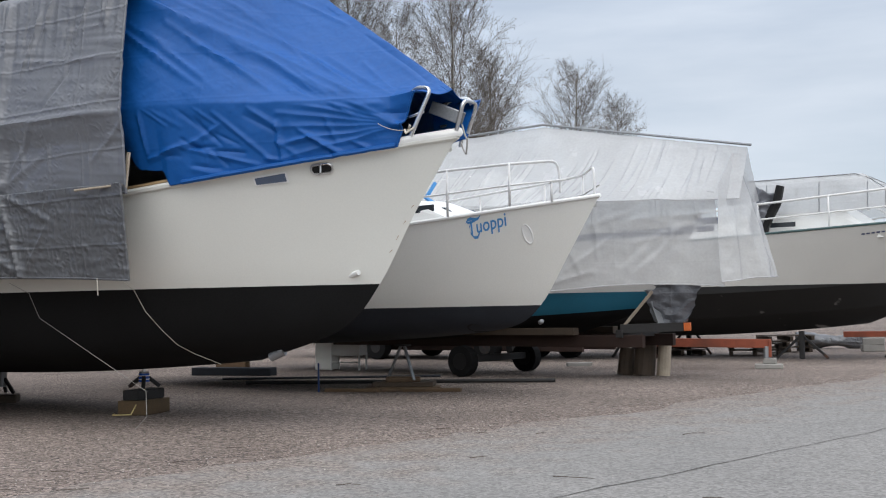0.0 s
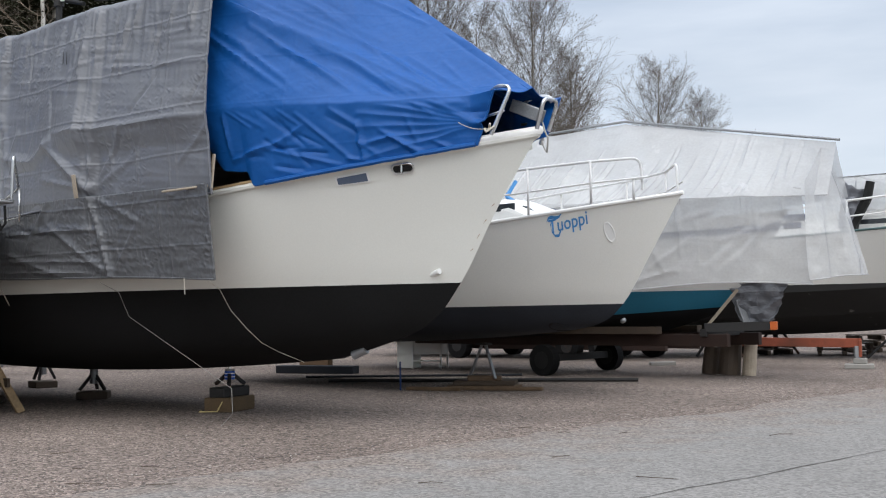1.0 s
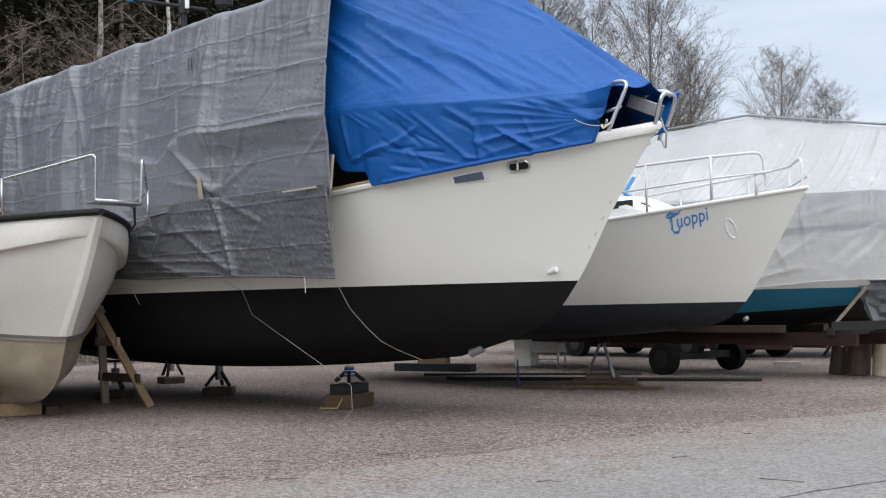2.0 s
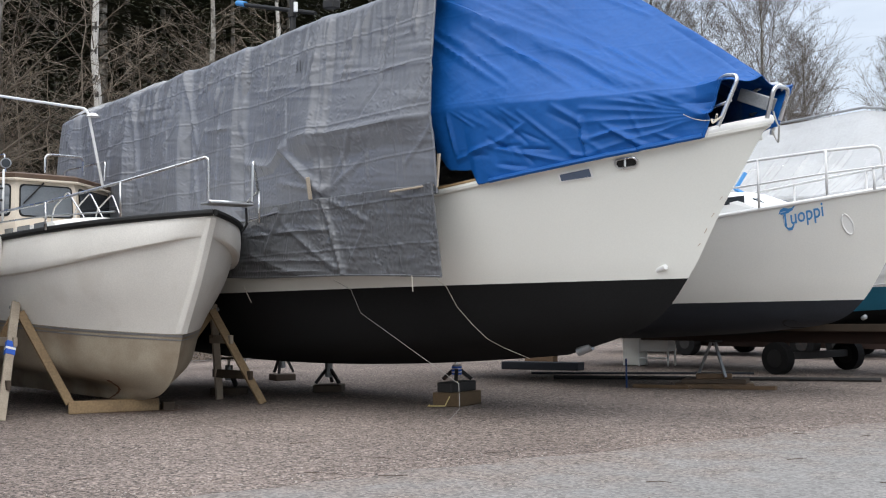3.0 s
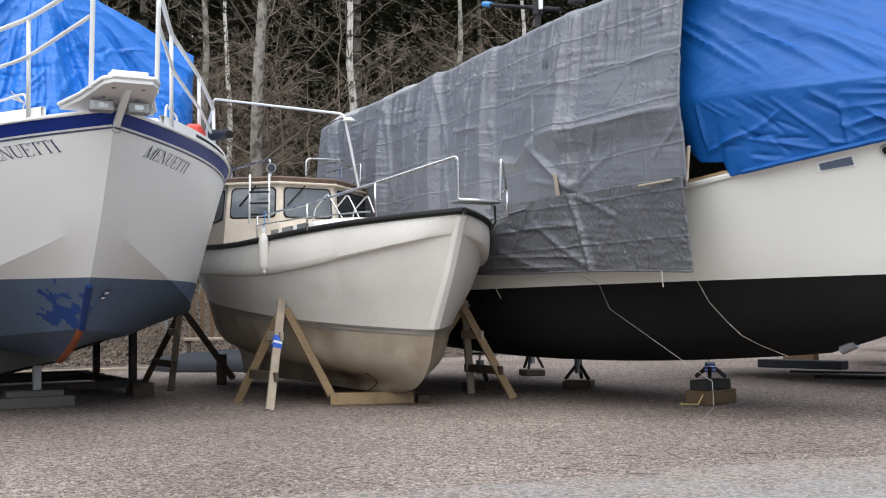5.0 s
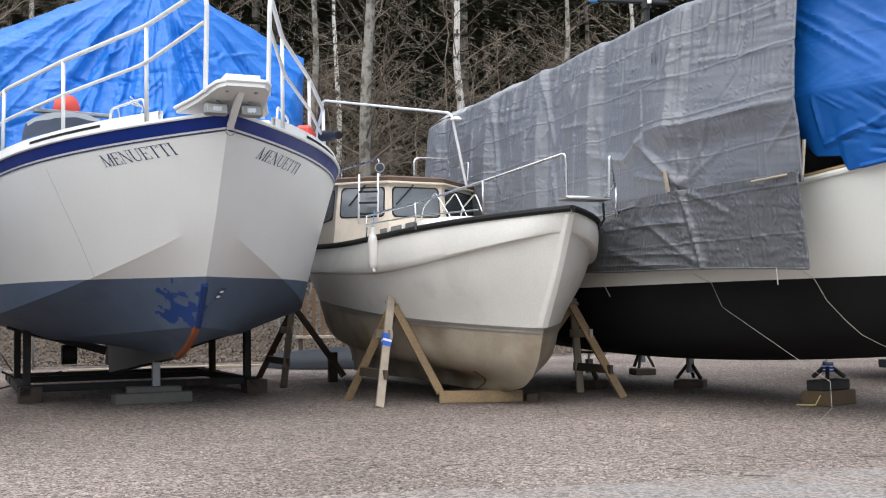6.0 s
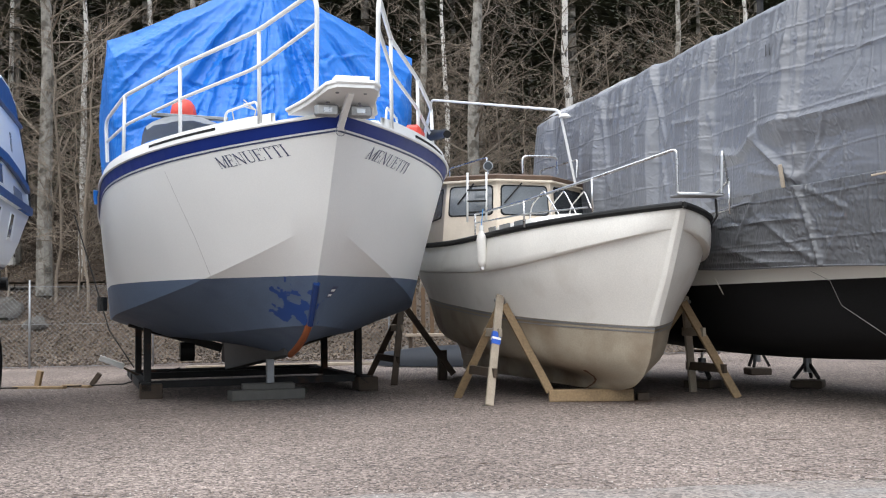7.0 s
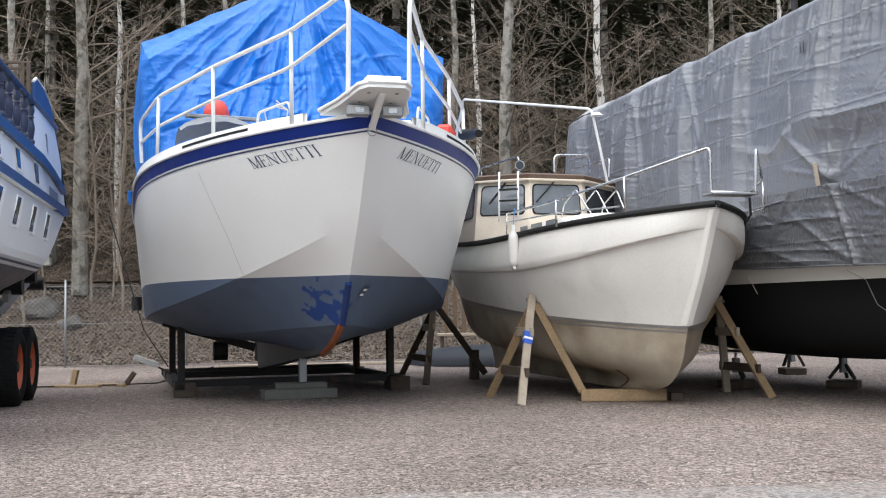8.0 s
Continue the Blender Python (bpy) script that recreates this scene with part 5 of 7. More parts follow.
part("reflector", boxed((0.1, 0.16, 0.13), (0.62, -0.02, 0.84), (0, 0, 20)), ORANGE, trailer, "orange reflector")
part("wooden_prop", beam((-0.35, -0.35, 0.86), (0.05, -0.1, 1.42), 0.06, 0.05), PALEPINE, trailer, "pale wooden prop")
part("steel_prop_arm", beam((0.2, -0.1, 0.86), (0.0, 0.0, 1.25), 0.12, 0.04), GREYSTEEL, trailer)
for k, (x, y, r, h, mt) in enumerate(((3.12, 19.30, 0.14, 0.46, DARKWOOD), (3.40, 19.05, 0.19, 0.56, DARKWOOD), (3.68, 18.80, 0.115, 0.62, PALEPINE))):
    log = part("log", tube([(0.012 * i, 0.006 * i, h * i / 5) for i in range(6)], r, 14, taper=r * 0.93), mt)
    log.matrix_world = pose(x, y, 0)
    tagged(log, "dark barked upright log under a trailer" if k < 2 else "pale debarked upright log under a trailer", "log", "logs propping the trailer")
cap = part("wedge", boxed((0.3, 0.2, 0.07), (0, 0, 0.035)), PALEPINE)
cap.matrix_world = pose(3.68, 18.8, 0.62, 0, 0, 20)
tagged(cap, "split wood wedge on top of a log", "wedge")
tow = thing("tow_bar", pose(0, 0, 0), "red steel tow bar resting on concrete blocks", "tow bar")
part("bar", beam((2.6, 21.6, 0.52), (6.0, 20.45, 0.46), 0.12, 0.16), REDSTEEL, tow)
part("end_plate", boxed((0.05, 0.16, 0.3), (5.98, 20.45, 0.36), (0, 0, -18)), REDSTEEL, tow)
part("foot_post", boxed((0.1, 0.1, 0.22), (5.92, 20.45, 0.3)), GREYSTEEL, tow)
block_pile(pose(5.95, 20.45, 0, 0, 0, -20), [(0.5, 0.25, 0.09), (0.22, 0.2, 0.1)], "stacked concrete slabs under a tow bar", [CONCRETE])
slab = part("slab", boxed((0.5, 0.2, 0.07), (0, 0, 0.035)), CONCRETE)
slab.matrix_world = pose(2.72, 22.54, 0, 0, 0, 4)
tagged(slab, "pale concrete slab lying on gravel", "slab")


# ---------------------------------------------------------------- an added dark hull and trailer, filling in the deep shade behind
B8 = berth(3.6, 24.6, -38)
H8 = Hull([(-1.2, -8.4, 0.35, 0.2, 0.3, 0.2, 2, 0.3, 0.8), (-0.5, -8.7, 0.7, 0.5, 0.6, 1.1, 2.0, 0.6, 0.8),
           (0.0, -8.9, 1.3, 1.3, 1.3, 1.4, 2.0, 0.55, 0.85), (0.5, -9.1, 2.1, 2.0, 2.0, 1.5, 2.2, 0.5, 0.85)])
rear = thing("shade_fill_boat", B8, "white boat with black bottom, added low behind the others to fill in shade", "boat")
part("upper_hull", H8.skin(2, 3, 40), GREYW, rear, smooth=0.7)
part("lower_hull", H8.skin(0, 2, 40), BLACK, rear, "black bottom", smooth=0.7)
part("deck", H8.deck(0.03), WHITE, rear)
rear_tr = thing("low_trailer", B8, "dark low boat trailer with black tyres, added under the shade-filling boat", "trailer")
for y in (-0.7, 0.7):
    part("side_beam", boxed((7.6, 0.1, 0.16), (-4.0, y, 0.3)), SHADERUST, rear_tr)
for x in (-1.6, -2.5, -5.8):
    for y in (-1.05, 1.05):
        wh = part("wheel", tube([(x, y - 0.12, 0.31), (x, y + 0.12, 0.31)], 0.31, 22), TYRE, rear_tr, "black tyre")
        part("rim", tube([(x, y - 0.13, 0.31), (x, y + 0.13, 0.31)], 0.15, 16), DARKSTEEL, wh)
    part("axle", boxed((0.1, 2.0, 0.1), (x, 0, 0.3)), DARKSTEEL, rear_tr)


def pallet(m):
    """A wooden pallet: five boards on three bearers."""
    p = thing("pallet", m, "dark weathered wooden pallet on gravel under a boat", "pallet", "pallets under the cruiser")
    for k in range(5):
        part("deck_board", boxed((1.2, 0.12, 0.022), (0, -0.34 + 0.17 * k, 0.13)), DARKWOOD, p)
    for k in range(3):
        part("bearer", boxed((0.09, 0.8, 0.1), (-0.54 + 0.54 * k, 0, 0.06)), DARKWOOD, p)
    return p


for x, y, z, a in ((5.6, 26.9, 0, 10), (5.65, 26.95, 0.145, 16), (7.3, 26.2, 0, -14), (7.3, 26.2, 0.145, -10), (8.4, 27.6, 0, 4), (8.4, 27.6, 0.145, 0), (8.45, 27.6, 0.29, 6)):
    pallet(pose(x, y, z, 0, 0, a))


# ---------------------------------------------------------------- the old white double-ender
B3 = berth(-6.21, 11.32, -34)
H3 = Hull([(-1.1, -7.4, 0.14, 0.17, 0.3, 0.15, 5, 0.3, 0.5), (-0.62, -7.5, 0.24, 0.42, 0.55, 0.22, 5, 0.3, 0.5), (-0.29, -7.7, 0.5, 0.64, 0.9, 1.0, 3.4, 0.5, 0.35),
           (-0.1, -8.0, 0.93, 1.24, 1.5, 1.24, 3.3, 0.5, 0.35), (0.28, -8.2, 1.55, 1.66, 1.9, 1.38, 3.9, 0.5, 0.4), (0.635, -8.4, 2.25, 2.1, 2.5, 1.4, 4.1, 0.5, 0.45)])
old = thing("double_ender", B3, "old white fibreglass double-ended boat with stained bottom", "boat")
part("upper_hull", H3.skin(3, 5, nv=14), OLDW, old, smooth=0.7)
part("lower_hull", H3.skin(0, 3, nv=24), SCUM, old, "brown-stained bottom", smooth=0.7)
part("deck", H3.deck(0.08), OLDW, old)
for side in (-1, 1):
    part("rubber_fender", tube([p + Vector((0, side * 0.01, 0.02)) for p in H3.line(5, side)], 0.038, 8), BLACKRUB, old, "black rubber gunwale", smooth=0.7)
    prof = ((0.0, 0.0), (0.2, 0.022), (0.4, 0.042), (0.6, 0.058), (0.78, 0.07), (0.9, 0.074), (0.955, 0.06), (0.985, 0.03), (1.0, 0.0))
    part("moulded_strake", grid_mesh([[H3.at(0.003 + 0.99 * (i / 90) ** 1.6, 4.97 - q * (0.38 + 0.5 * smoothstep(2, 45, i)), side, o * smoothstep(0, 14, i) + 0.002) for q, o in prof] for i in range(91)]), OLDW, old, "moulded rounded strake", smooth=0.6)
    part("boot_line", grid_mesh([[H3.at((i / 40) ** 1.4, v, side, 0.005) for v in (2.94, 2.99)] for i in range(41)]), GREYSTEEL, old, "dark grey waterline stripe")
    part("boot_line", grid_mesh([[H3.at((i / 40) ** 1.4, v, side, 0.005) for v in (2.86, 2.89)] for i in range(41)]), GREYSTEEL, old)
# stem bar and keel shoe
part("stem_bar", grid_mesh([[H3.at(0, 3.02 + 1.88 * i / 24) + Vector(o) for o in ((-0.09, -0.075, 0), (0.0, -0.05, 0), (0.022, -0.035, 0), (0.022, 0.035, 0), (0.0, 0.05, 0), (-0.09, 0.075, 0))] for i in range(25)]), OLDW, old, "flat moulded stem bar")
part("keel", boxed((5.6, 0.2, 0.26), (-4.45, 0, 0.27)), SCUM, old)
# rust run low on the forefoot
part("rust_run", grid_mesh([[H3.at(0.108 + e * (0.004 + 0.0015 * math.sin(2.1 * i)), 1.62 - 0.098 * i, -1, 0.006) for e in (-1, 1)] for i in range(17)]), RUSTRUN, old, "rust-brown run of dried water")
# pulpit and rails
part("pulpit_platform", boxed((0.24, 0.52, 0.025), (0.93, 0, 2.335), bevel=0.008), GREYSTEEL, old)
for side in (-1, 1):
    part("pulpit_frame", tube([(1.0, side * 0.26, 2.35), (1.02, side * 0.27, 2.82), (0.15, side * 0.85, 2.6), (-1.0, side * 1.22, 2.46), (-2.6, side * 1.32, 2.44)], 0.016, 8, bend=0.06), STEEL, old, smooth=0.7)
    part("lower_rail", tube([(0.1, side * 0.9, 2.28), (-1.0, side * 1.24, 2.3), (-2.6, side * 1.34, 2.32)], 0.01, 6), STEEL, old, smooth=0.7)
    rail_posts(old, [((0.15, side * 0.86, 2.22), (0.15, side * 0.86, 2.6)), ((-1.0, side * 1.24, 2.14), (-1.0, side * 1.24, 2.46)), ((-2.6, side * 1.34, 2.1), (-2.6, side * 1.34, 2.44))], 0.013, STEEL)
part("pulpit_lower_bar", tube([(1.02, -0.27, 2.35), (1.02, 0.27, 2.35)], 0.014, 8), STEEL, old, smooth=0.7)
cord([(0.98, 0.2, 2.3), (0.96, 0.22, 2.12), (0.9, 0.2, 2.05)], 0.014, "black chain hanging from a pulpit", B3, material=BLACKRUB)


# wheelhouse with a three-faced front; its outline from the starboard quarter round to the port quarter
ring = [(-5.9, -1.2), (-4.06, -1.34), (-3.58, -0.69), (-3.66, 0.2), (-4.62, 1.16), (-5.9, 1.1)]


def wall_at(k, z, out=0.0):
    """A place on the wheelhouse wall: k along its outline, raked inwards with height, out metres proud."""
    i = min(int(k), len(ring) - 2)
    a, b = Vector(ring[i]), Vector(ring[i + 1])
    d = (b - a).normalized()
    p = a.lerp(b, k - i) + Vector((d.y, -d.x)) * out
    s = 1 - 0.09 * (z - 2.5)
    return Vector((-5.0 + (p.x + 5.0) * s, p.y * s, z))


CREAMWOOD = mat("cream_wheelhouse", (0.66, 0.575, 0.47), 0.5, vary=0.08)
part("cabin_side", grid_mesh([[wall_at(k, z) for k in range(6)] for z in (1.9, 2.3, 3.06)]), CREAMWOOD, old, "cream-yellow painted wheelhouse wall")
for k0, k1 in ((0.1, 0.9), (1.07, 1.93), (2.06, 2.94), (3.07, 3.93), (4.1, 4.9)):
    def rounded(out, inset):
        """A window with rounded corners."""
        n = 5
        ln = (Vector(ring[int(k0)]) - Vector(ring[int(k0) + 1])).length
        r = 0.06
        lo, hi, a, b = 2.52 + inset, 2.97 - inset, k0 + inset / ln, k1 - inset / ln
        pts = []
        for cx, cz, t0 in ((b - r / ln, hi - r, 0), (a + r / ln, hi - r, 90), (a + r / ln, lo + r, 180), (b - r / ln, lo + r, 270)):
            for q in range(n):
                t = radians(t0 + 90 * q / (n - 1))
                pts.append(wall_at(cx + r / ln * math.cos(t), cz + r * math.sin(t), out))
        bm = bmesh.new()
        bm.faces.new([bm.verts.new(p) for p in pts])
        return bm
    fr = part("window_frame", rounded(0.006, 0.0), BLACKRUB, old, "black rubber window seal")
    part("window_pane", rounded(0.012, 0.02), PANE if k0 < 3 else GLASS, fr, "pane coloured grey for its reflection" if k0 < 3 else "dark reflecting pane")
roof_rows = [[Vector((-5.0 + (wall_at(k, 3.06).x + 5.0) * s, wall_at(k, 3.06).y * s, z)) for k in range(6)] for z, s in ((3.03, 1.05), (3.1, 1.07), (3.13, 1.0), (3.2, 0.6), (3.22, 0.05))]
part("cabin_roof", grid_mesh(roof_rows), mat("brown_roof", (0.12, 0.075, 0.05), 0.55, vary=0.25), old, "dark brown wheelhouse roof")
part("roof_trim", tube([Vector((-5.0 + (wall_at(k, 3.06).x + 5.0) * 1.05, wall_at(k, 3.06).y * 1.05, 3.03)) for k in range(6)], 0.02, 6), CREAMWOOD, old, "cream wooden roof edge")
part("cabin_trunk", coachroof(-1.7, -4.0, 0.86, 2.0, 2.32, 0.4), OLDW, old, "white raised cabin trunk")
for k in range(3):
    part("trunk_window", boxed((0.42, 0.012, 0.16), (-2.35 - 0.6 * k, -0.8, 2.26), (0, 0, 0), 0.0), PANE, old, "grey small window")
# roof rail, search light, gallows
part("gallows", tube([(-4.15, 0.78, 3.08), (-4.15, 0.55, 4.19), (-7.7, -0.49, 4.98), (-7.7, -0.49, 2.4)], 0.022, 8, bend=0.12), WHITETUBE, old, "white tube gallows frame", smooth=0.7)
part("gallows_lamp", tube([(-4.12, 0.62, 4.08), (-4.12, 0.62, 4.13)], 0.1, 14, taper=0.05), WHITE, old, "small round white lamp")
for side in (-1, 1):
    part("roof_rail", tube([(-3.9, side * 0.7, 3.12), (-3.9, side * 0.72, 3.4), (-5.6, side * 0.78, 3.45), (-5.6, side * 0.78, 3.12)], 0.013, 6, bend=0.06), STEEL, old, smooth=0.7)
part("roof_hoop", tube([(-3.8, -0.2, 3.16), (-3.8, -0.2, 3.42), (-3.8, 0.35, 3.42), (-3.8, 0.35, 3.16)], 0.016, 6, bend=0.08), STEEL, old, smooth=0.7)
sl = part("search_light", tube([(-4.0, -0.66, 3.27), (-3.88, -0.71, 3.27)], 0.05, 14, taper=0.074), GREYSTEEL, old, "round search light")
part("lens", tube([(-3.882, -0.709, 3.27), (-3.868, -0.715, 3.27)], 0.058, 14), GLASS, sl, "dark lamp glass")
part("bracket", tube([(-3.93, -0.69, 3.1), (-3.93, -0.69, 3.22)], 0.015, 6), DARKSTEEL, sl)
for ka, kb in ((1.55, 1.25), (2.45, 2.12)):
    part("wiper", tube([wall_at(ka, 3.0, 0.03), wall_at(kb, 2.7, 0.03)], 0.011, 5), BLACKRUB, old)
lad = thing("boarding_ladder", B3, "white tube boarding ladder hung on a wheelhouse", "ladder")
for k in (0, 1):
    part("stile", tube([(-3.5 - 0.14 * k, -0.88 - 0.24 * k, 2.42), (-3.58 - 0.14 * k, -0.84 - 0.24 * k, 3.14)], 0.016, 8), WHITETUBE, lad, smooth=0.7)
for k in range(3):
    part("rung", beam((-3.54, -0.86, 2.56 + 0.16 * k), (-3.68, -1.1, 2.56 + 0.16 * k), 0.05, 0.025), BLACKRUB, lad, "black rung")
for k in range(3):
    part("hatch_handle", tube([(-2.2 - 0.1 * k, -0.3 + 0.3 * k, 2.42), (-2.6, -0.35 + 0.3 * k, 2.78), (-3.2, -0.3 + 0.3 * k, 2.62), (-3.3, -0.3 + 0.3 * k, 2.42)], 0.011, 8, bend=0.08), STEEL, old, "thin steel tube handle", smooth=0.7)
fen = thing("fender", B3, "dirty white inflatable fender hanging on a line", "fender")
fy = H3.at(*H3.find(-2.0, 1.98), -1).y - 0.1
part("body", grid_mesh([[(-2.0 + r * math.cos(a * 0.5236), fy + r * math.sin(a * 0.5236), z) for a in range(12)] for z, r in ((1.7, 0.01), (1.705, 0.03), (1.73, 0.055), (1.78, 0.065), (2.06, 0.065), (2.11, 0.056), (2.145, 0.035), (2.17, 0.028), (2.19, 0.01))], close=True), OLDW, fen, smooth=0.9)
part("lower_eye", tube([(-2.04, fy, 1.69), (-1.96, fy, 1.69)], 0.022, 8), WHITE, fen)
part("eye", tube([(-2.0, fy, 2.18), (-2.0, fy, 2.24)], 0.03, 8), WHITE, fen)
part("line", tube([(-2.0, fy, 2.22), (-2.1, fy + 0.06, 2.46)], 0.006, 6), LIGHTBLUE, fen, "light blue line")
# supports
timber_stand(B3 @ pose(-1.98, -1.2, 0), 1.28, 0.66, (0.42, 0.47, 0.12), "sawn timber leg stand beside a white hull", True)
timber_stand(B3 @ pose(-1.56, 1.16, 0, 0, 0, 180), 1.22, 0.57, (0.18, 0.78, 0.1), "sawn timber leg stand beside a white hull")
back = timber_stand(B3 @ pose(-6.5, -1.35, 0), 1.3, 0.95, (0.15, 0.8, 0.1), "dark timber leg stand near a stern")
for ob in back.children:
    if ob.name.startswith(("leg", "brace")):
        ob.data.materials[0] = DARKWOOD
kp = part("keel_plank", boxed((0.16, 1.05, 0.15), (0, 0, 0.075), bevel=0.008), PINE)
kp.matrix_world = B3 @ pose(-1.4, -0.25, 0, 0, 0, -18)
tagged(kp, "pale sawn timber crosswise under a keel", "timber")
kp2 = part("keel_block", boxed((0.2, 0.14, 0.1), (0, 0, 0.05), bevel=0.008), DARKWOOD)
kp2.matrix_world = B3 @ pose(-1.2, 0.36, 0, 0, 0, -18)
tagged(kp2, "dark wood block against a keel timber", "block")
kp3 = part("keel_post", boxed((0.14, 0.14, 0.5), (0, 0, 0.25), bevel=0.008), DARKWOOD)
kp3.matrix_world = B3 @ pose(-6.5, -0.7, 0)
tagged(kp3, "dark timber post under a stern", "post")

# ---------------------------------------------------------------- the tall hard-chine yacht
B6 = berth(-8.88, 8.54, -32)
H6 = Hull([(-1.6, -9.0, 0.62, 0.7, 0.8, 0.06, 2, 0.3, 1), (-0.5, -9.2, (1.02, 0.82, 3.0), 0, 0, 1.3, 2.2, 0.5, 0.9),
           (0.45, -9.3, (2.17, 1.1, 5.0), 0, 0, 2.05, 1.95, 0.45, 0.94), (1.12, -9.6, 3.18, 2.84, 2.8, 2.24, 2.6, 0.42, 0.92)], chine=True)
tall = thing("motor_yacht", B6, "tall white hard-chine motor yacht with blue-grey bottom", "boat")


def cut_skin(hull, z, above):
    bm = hull.skin(0, len(hull.lines) - 1, 50, 4 * (len(hull.lines) - 1))
    geom = list(bm.verts) + list(bm.edges) + list(bm.faces)
    bmesh.ops.bisect_plane(bm, geom=geom, plane_co=(0, 0, z), plane_no=(0, 0, 1), clear_inner=above, clear_outer=not above)
    return bm


part("upper_hull", cut_skin(H6, 1.57, True), WHITE, tall, smooth=0.2)
part("lower_hull", cut_skin(H6, 1.57, False), BLUEGREY, tall, "faded blue-grey bottom", smooth=0.2)
part("deck", H6.deck(0.02), WHITE, tall)
for side in (-1, 1):
    S = [(i / 40) ** 1.4 for i in range(41)]

    def below(s, d):
        """The level d metres under the sheer."""
        return 3 - d / (H6.at(s, 3).z - H6.at(s, 2).z)

    part("blue_band", grid_mesh([[H6.at(s, below(s, d), side, 0.005) for d in (0.135, 0.07, 0.012)] for s in S]), BANDBLUE, tall, "dark blue painted band")
    part("pin_stripe", grid_mesh([[H6.at(s, below(s, d), side, 0.005) for d in (0.172, 0.155)] for s in S]), INK, tall, "dark pin stripe")
    part("toe_rail", grid_mesh([[H6.at(s, 3, side) + Vector((0, side * d, z)) for d, z in ((0.012, -0.022), (0.03, -0.01), (0.03, 0.015), (-0.03, 0.022), (-0.04, 0))] for s in S]), WHITE, tall, "white moulded toe rail", smooth=0.7)
    part("bulwark", grid_mesh([[H6.at(s, 3, side) + Vector((0, side * -0.015, z)) for z in (0.015, 0.115)] + [H6.at(s, 3, side) + Vector((0, side * -0.06, z)) for z in (0.115, 0.015)] for s in [0.05 + 0.57 * i / 24 for i in range(25)]], close=True), WHITE, tall, "white capping board")
    part("scupper_slot", grid_mesh([[H6.at(s, 3, side) + Vector((0, side * -0.009, z)) for z in (0.045, 0.075)] for s in [0.1 + 0.09 * i / 8 for i in range(9)]]), BLACKRUB, tall, "dark slot in the capping board")
    # guard rail
    top = [(-2.95, side * 2.16, 3.16), (-2.95, side * 2.18, 3.7), (-2.0, side * 1.98, 3.86), (-0.8, side * 1.42, 4.0), (0.5, side * 0.72, 4.14), (1.45, side * 0.34, 4.3), (1.52, side * 0.31, 4.16), (1.44, side * 0.31, 3.3)]
    part("top_rail", tube(top, 0.024, 8, bend=0.16), WHITETUBE, tall, smooth=0.7)
    part("mid_rail", tube([(-2.95, side * 2.17, 3.42), (-2.0, side * 1.97, 3.5), (-0.8, side * 1.42, 3.62), (0.5, side * 0.74, 3.74), (1.47, side * 0.32, 3.98)], 0.02, 8, bend=0.2), WHITETUBE, tall, smooth=0.7)
    rail_posts(tall, [((-2.0, side * 2.0, 3.02), (-2.0, side * 1.98, 3.86)), ((-0.8, side * 1.42, 3.06), (-0.8, side * 1.42, 4.0)), ((0.5, side * 0.72, 3.14), (0.5, side * 0.72, 4.14))], 0.022, WHITETUBE)
    part("grab_hoop", tube([(-0.25, side * 1.0, 3.1), (-0.2, side * 0.98, 3.38), (0.3, side * 0.72, 3.42), (0.38, side * 0.68, 3.14)], 0.014, 8, bend=0.06), WHITETUBE, tall, smooth=0.7)
    part("vent_box", boxed((0.25, 0.18, 0.16), (0.0, side * 0.62, 3.22), bevel=0.03), WHITE, tall)
    lamp = part("bow_lamp", boxed((0.1, 0.24, 0.12), (1.26, side * 0.17, 3.17), (0, 0, 0), 0.02), GREYSTEEL, tall, "clear rectangular bow lamp")
    part("lens", boxed((0.02, 0.2, 0.09), (1.315, side * 0.17, 3.17), bevel=0.005), LENS, lamp, "clear ribbed lens")
    part("reflector", boxed((0.006, 0.09, 0.05), (1.328, side * 0.17, 3.17), bevel=0.002), STEEL, lamp, "bright reflector")
# bow platform
plat = bmesh.new()
outline = [(0.75, -0.46), (1.15, -0.34), (1.7, -0.25), (1.8, -0.18), (1.8, 0.18), (1.7, 0.25), (1.15, 0.34), (0.75, 0.46)]
lowv = [plat.verts.new((x, y, 3.18 + 0.1 * (x - 0.55))) for x, y in outline]
topv = [plat.verts.new((x, y * 1.03, 3.235 + 0.1 * (x - 0.55))) for x, y in outline]
plat.faces.new(lowv)
plat.faces.new(topv)
for i in range(len(outline)):
    j = (i + 1) % len(outline)
    plat.faces.new((lowv[i], lowv[j], topv[j], topv[i]))
part("bow_platform", plat, WHITE, tall, "white moulded bow platform")
part("platform_rim", tube([(x, y * 1.03, 3.235 + 0.1 * (x - 0.55)) for x, y in outline], 0.022, 8), WHITE, tall, smooth=0.7)
part("platform_bracket", beam((1.12, 0, 3.02), (1.6, 0, 3.3), 0.06, 0.06), WHITE, tall)
for x, y in ((1.3, -0.16), (1.3, 0.16), (1.62, -0.14), (1.62, 0.14)):
    part("platform_bolt", tube([(x, y, 3.17 + 0.1 * (x - 0.55)), (x, y, 3.19 + 0.1 * (x - 0.55))], 0.018, 8), GREYSTEEL, tall)
part("platform_step", boxed((0.16, 0.34, 0.05), (1.6, 0, 3.42)), WHITE, tall)
part("towing_ring", tube([Vector((1.14, 0.05 * math.sin(t * 0.5236), 2.99 + 0.05 * math.cos(t * 0.5236))) for t in range(14)], 0.005, 5), GREYSTEEL, tall, smooth=0.7)
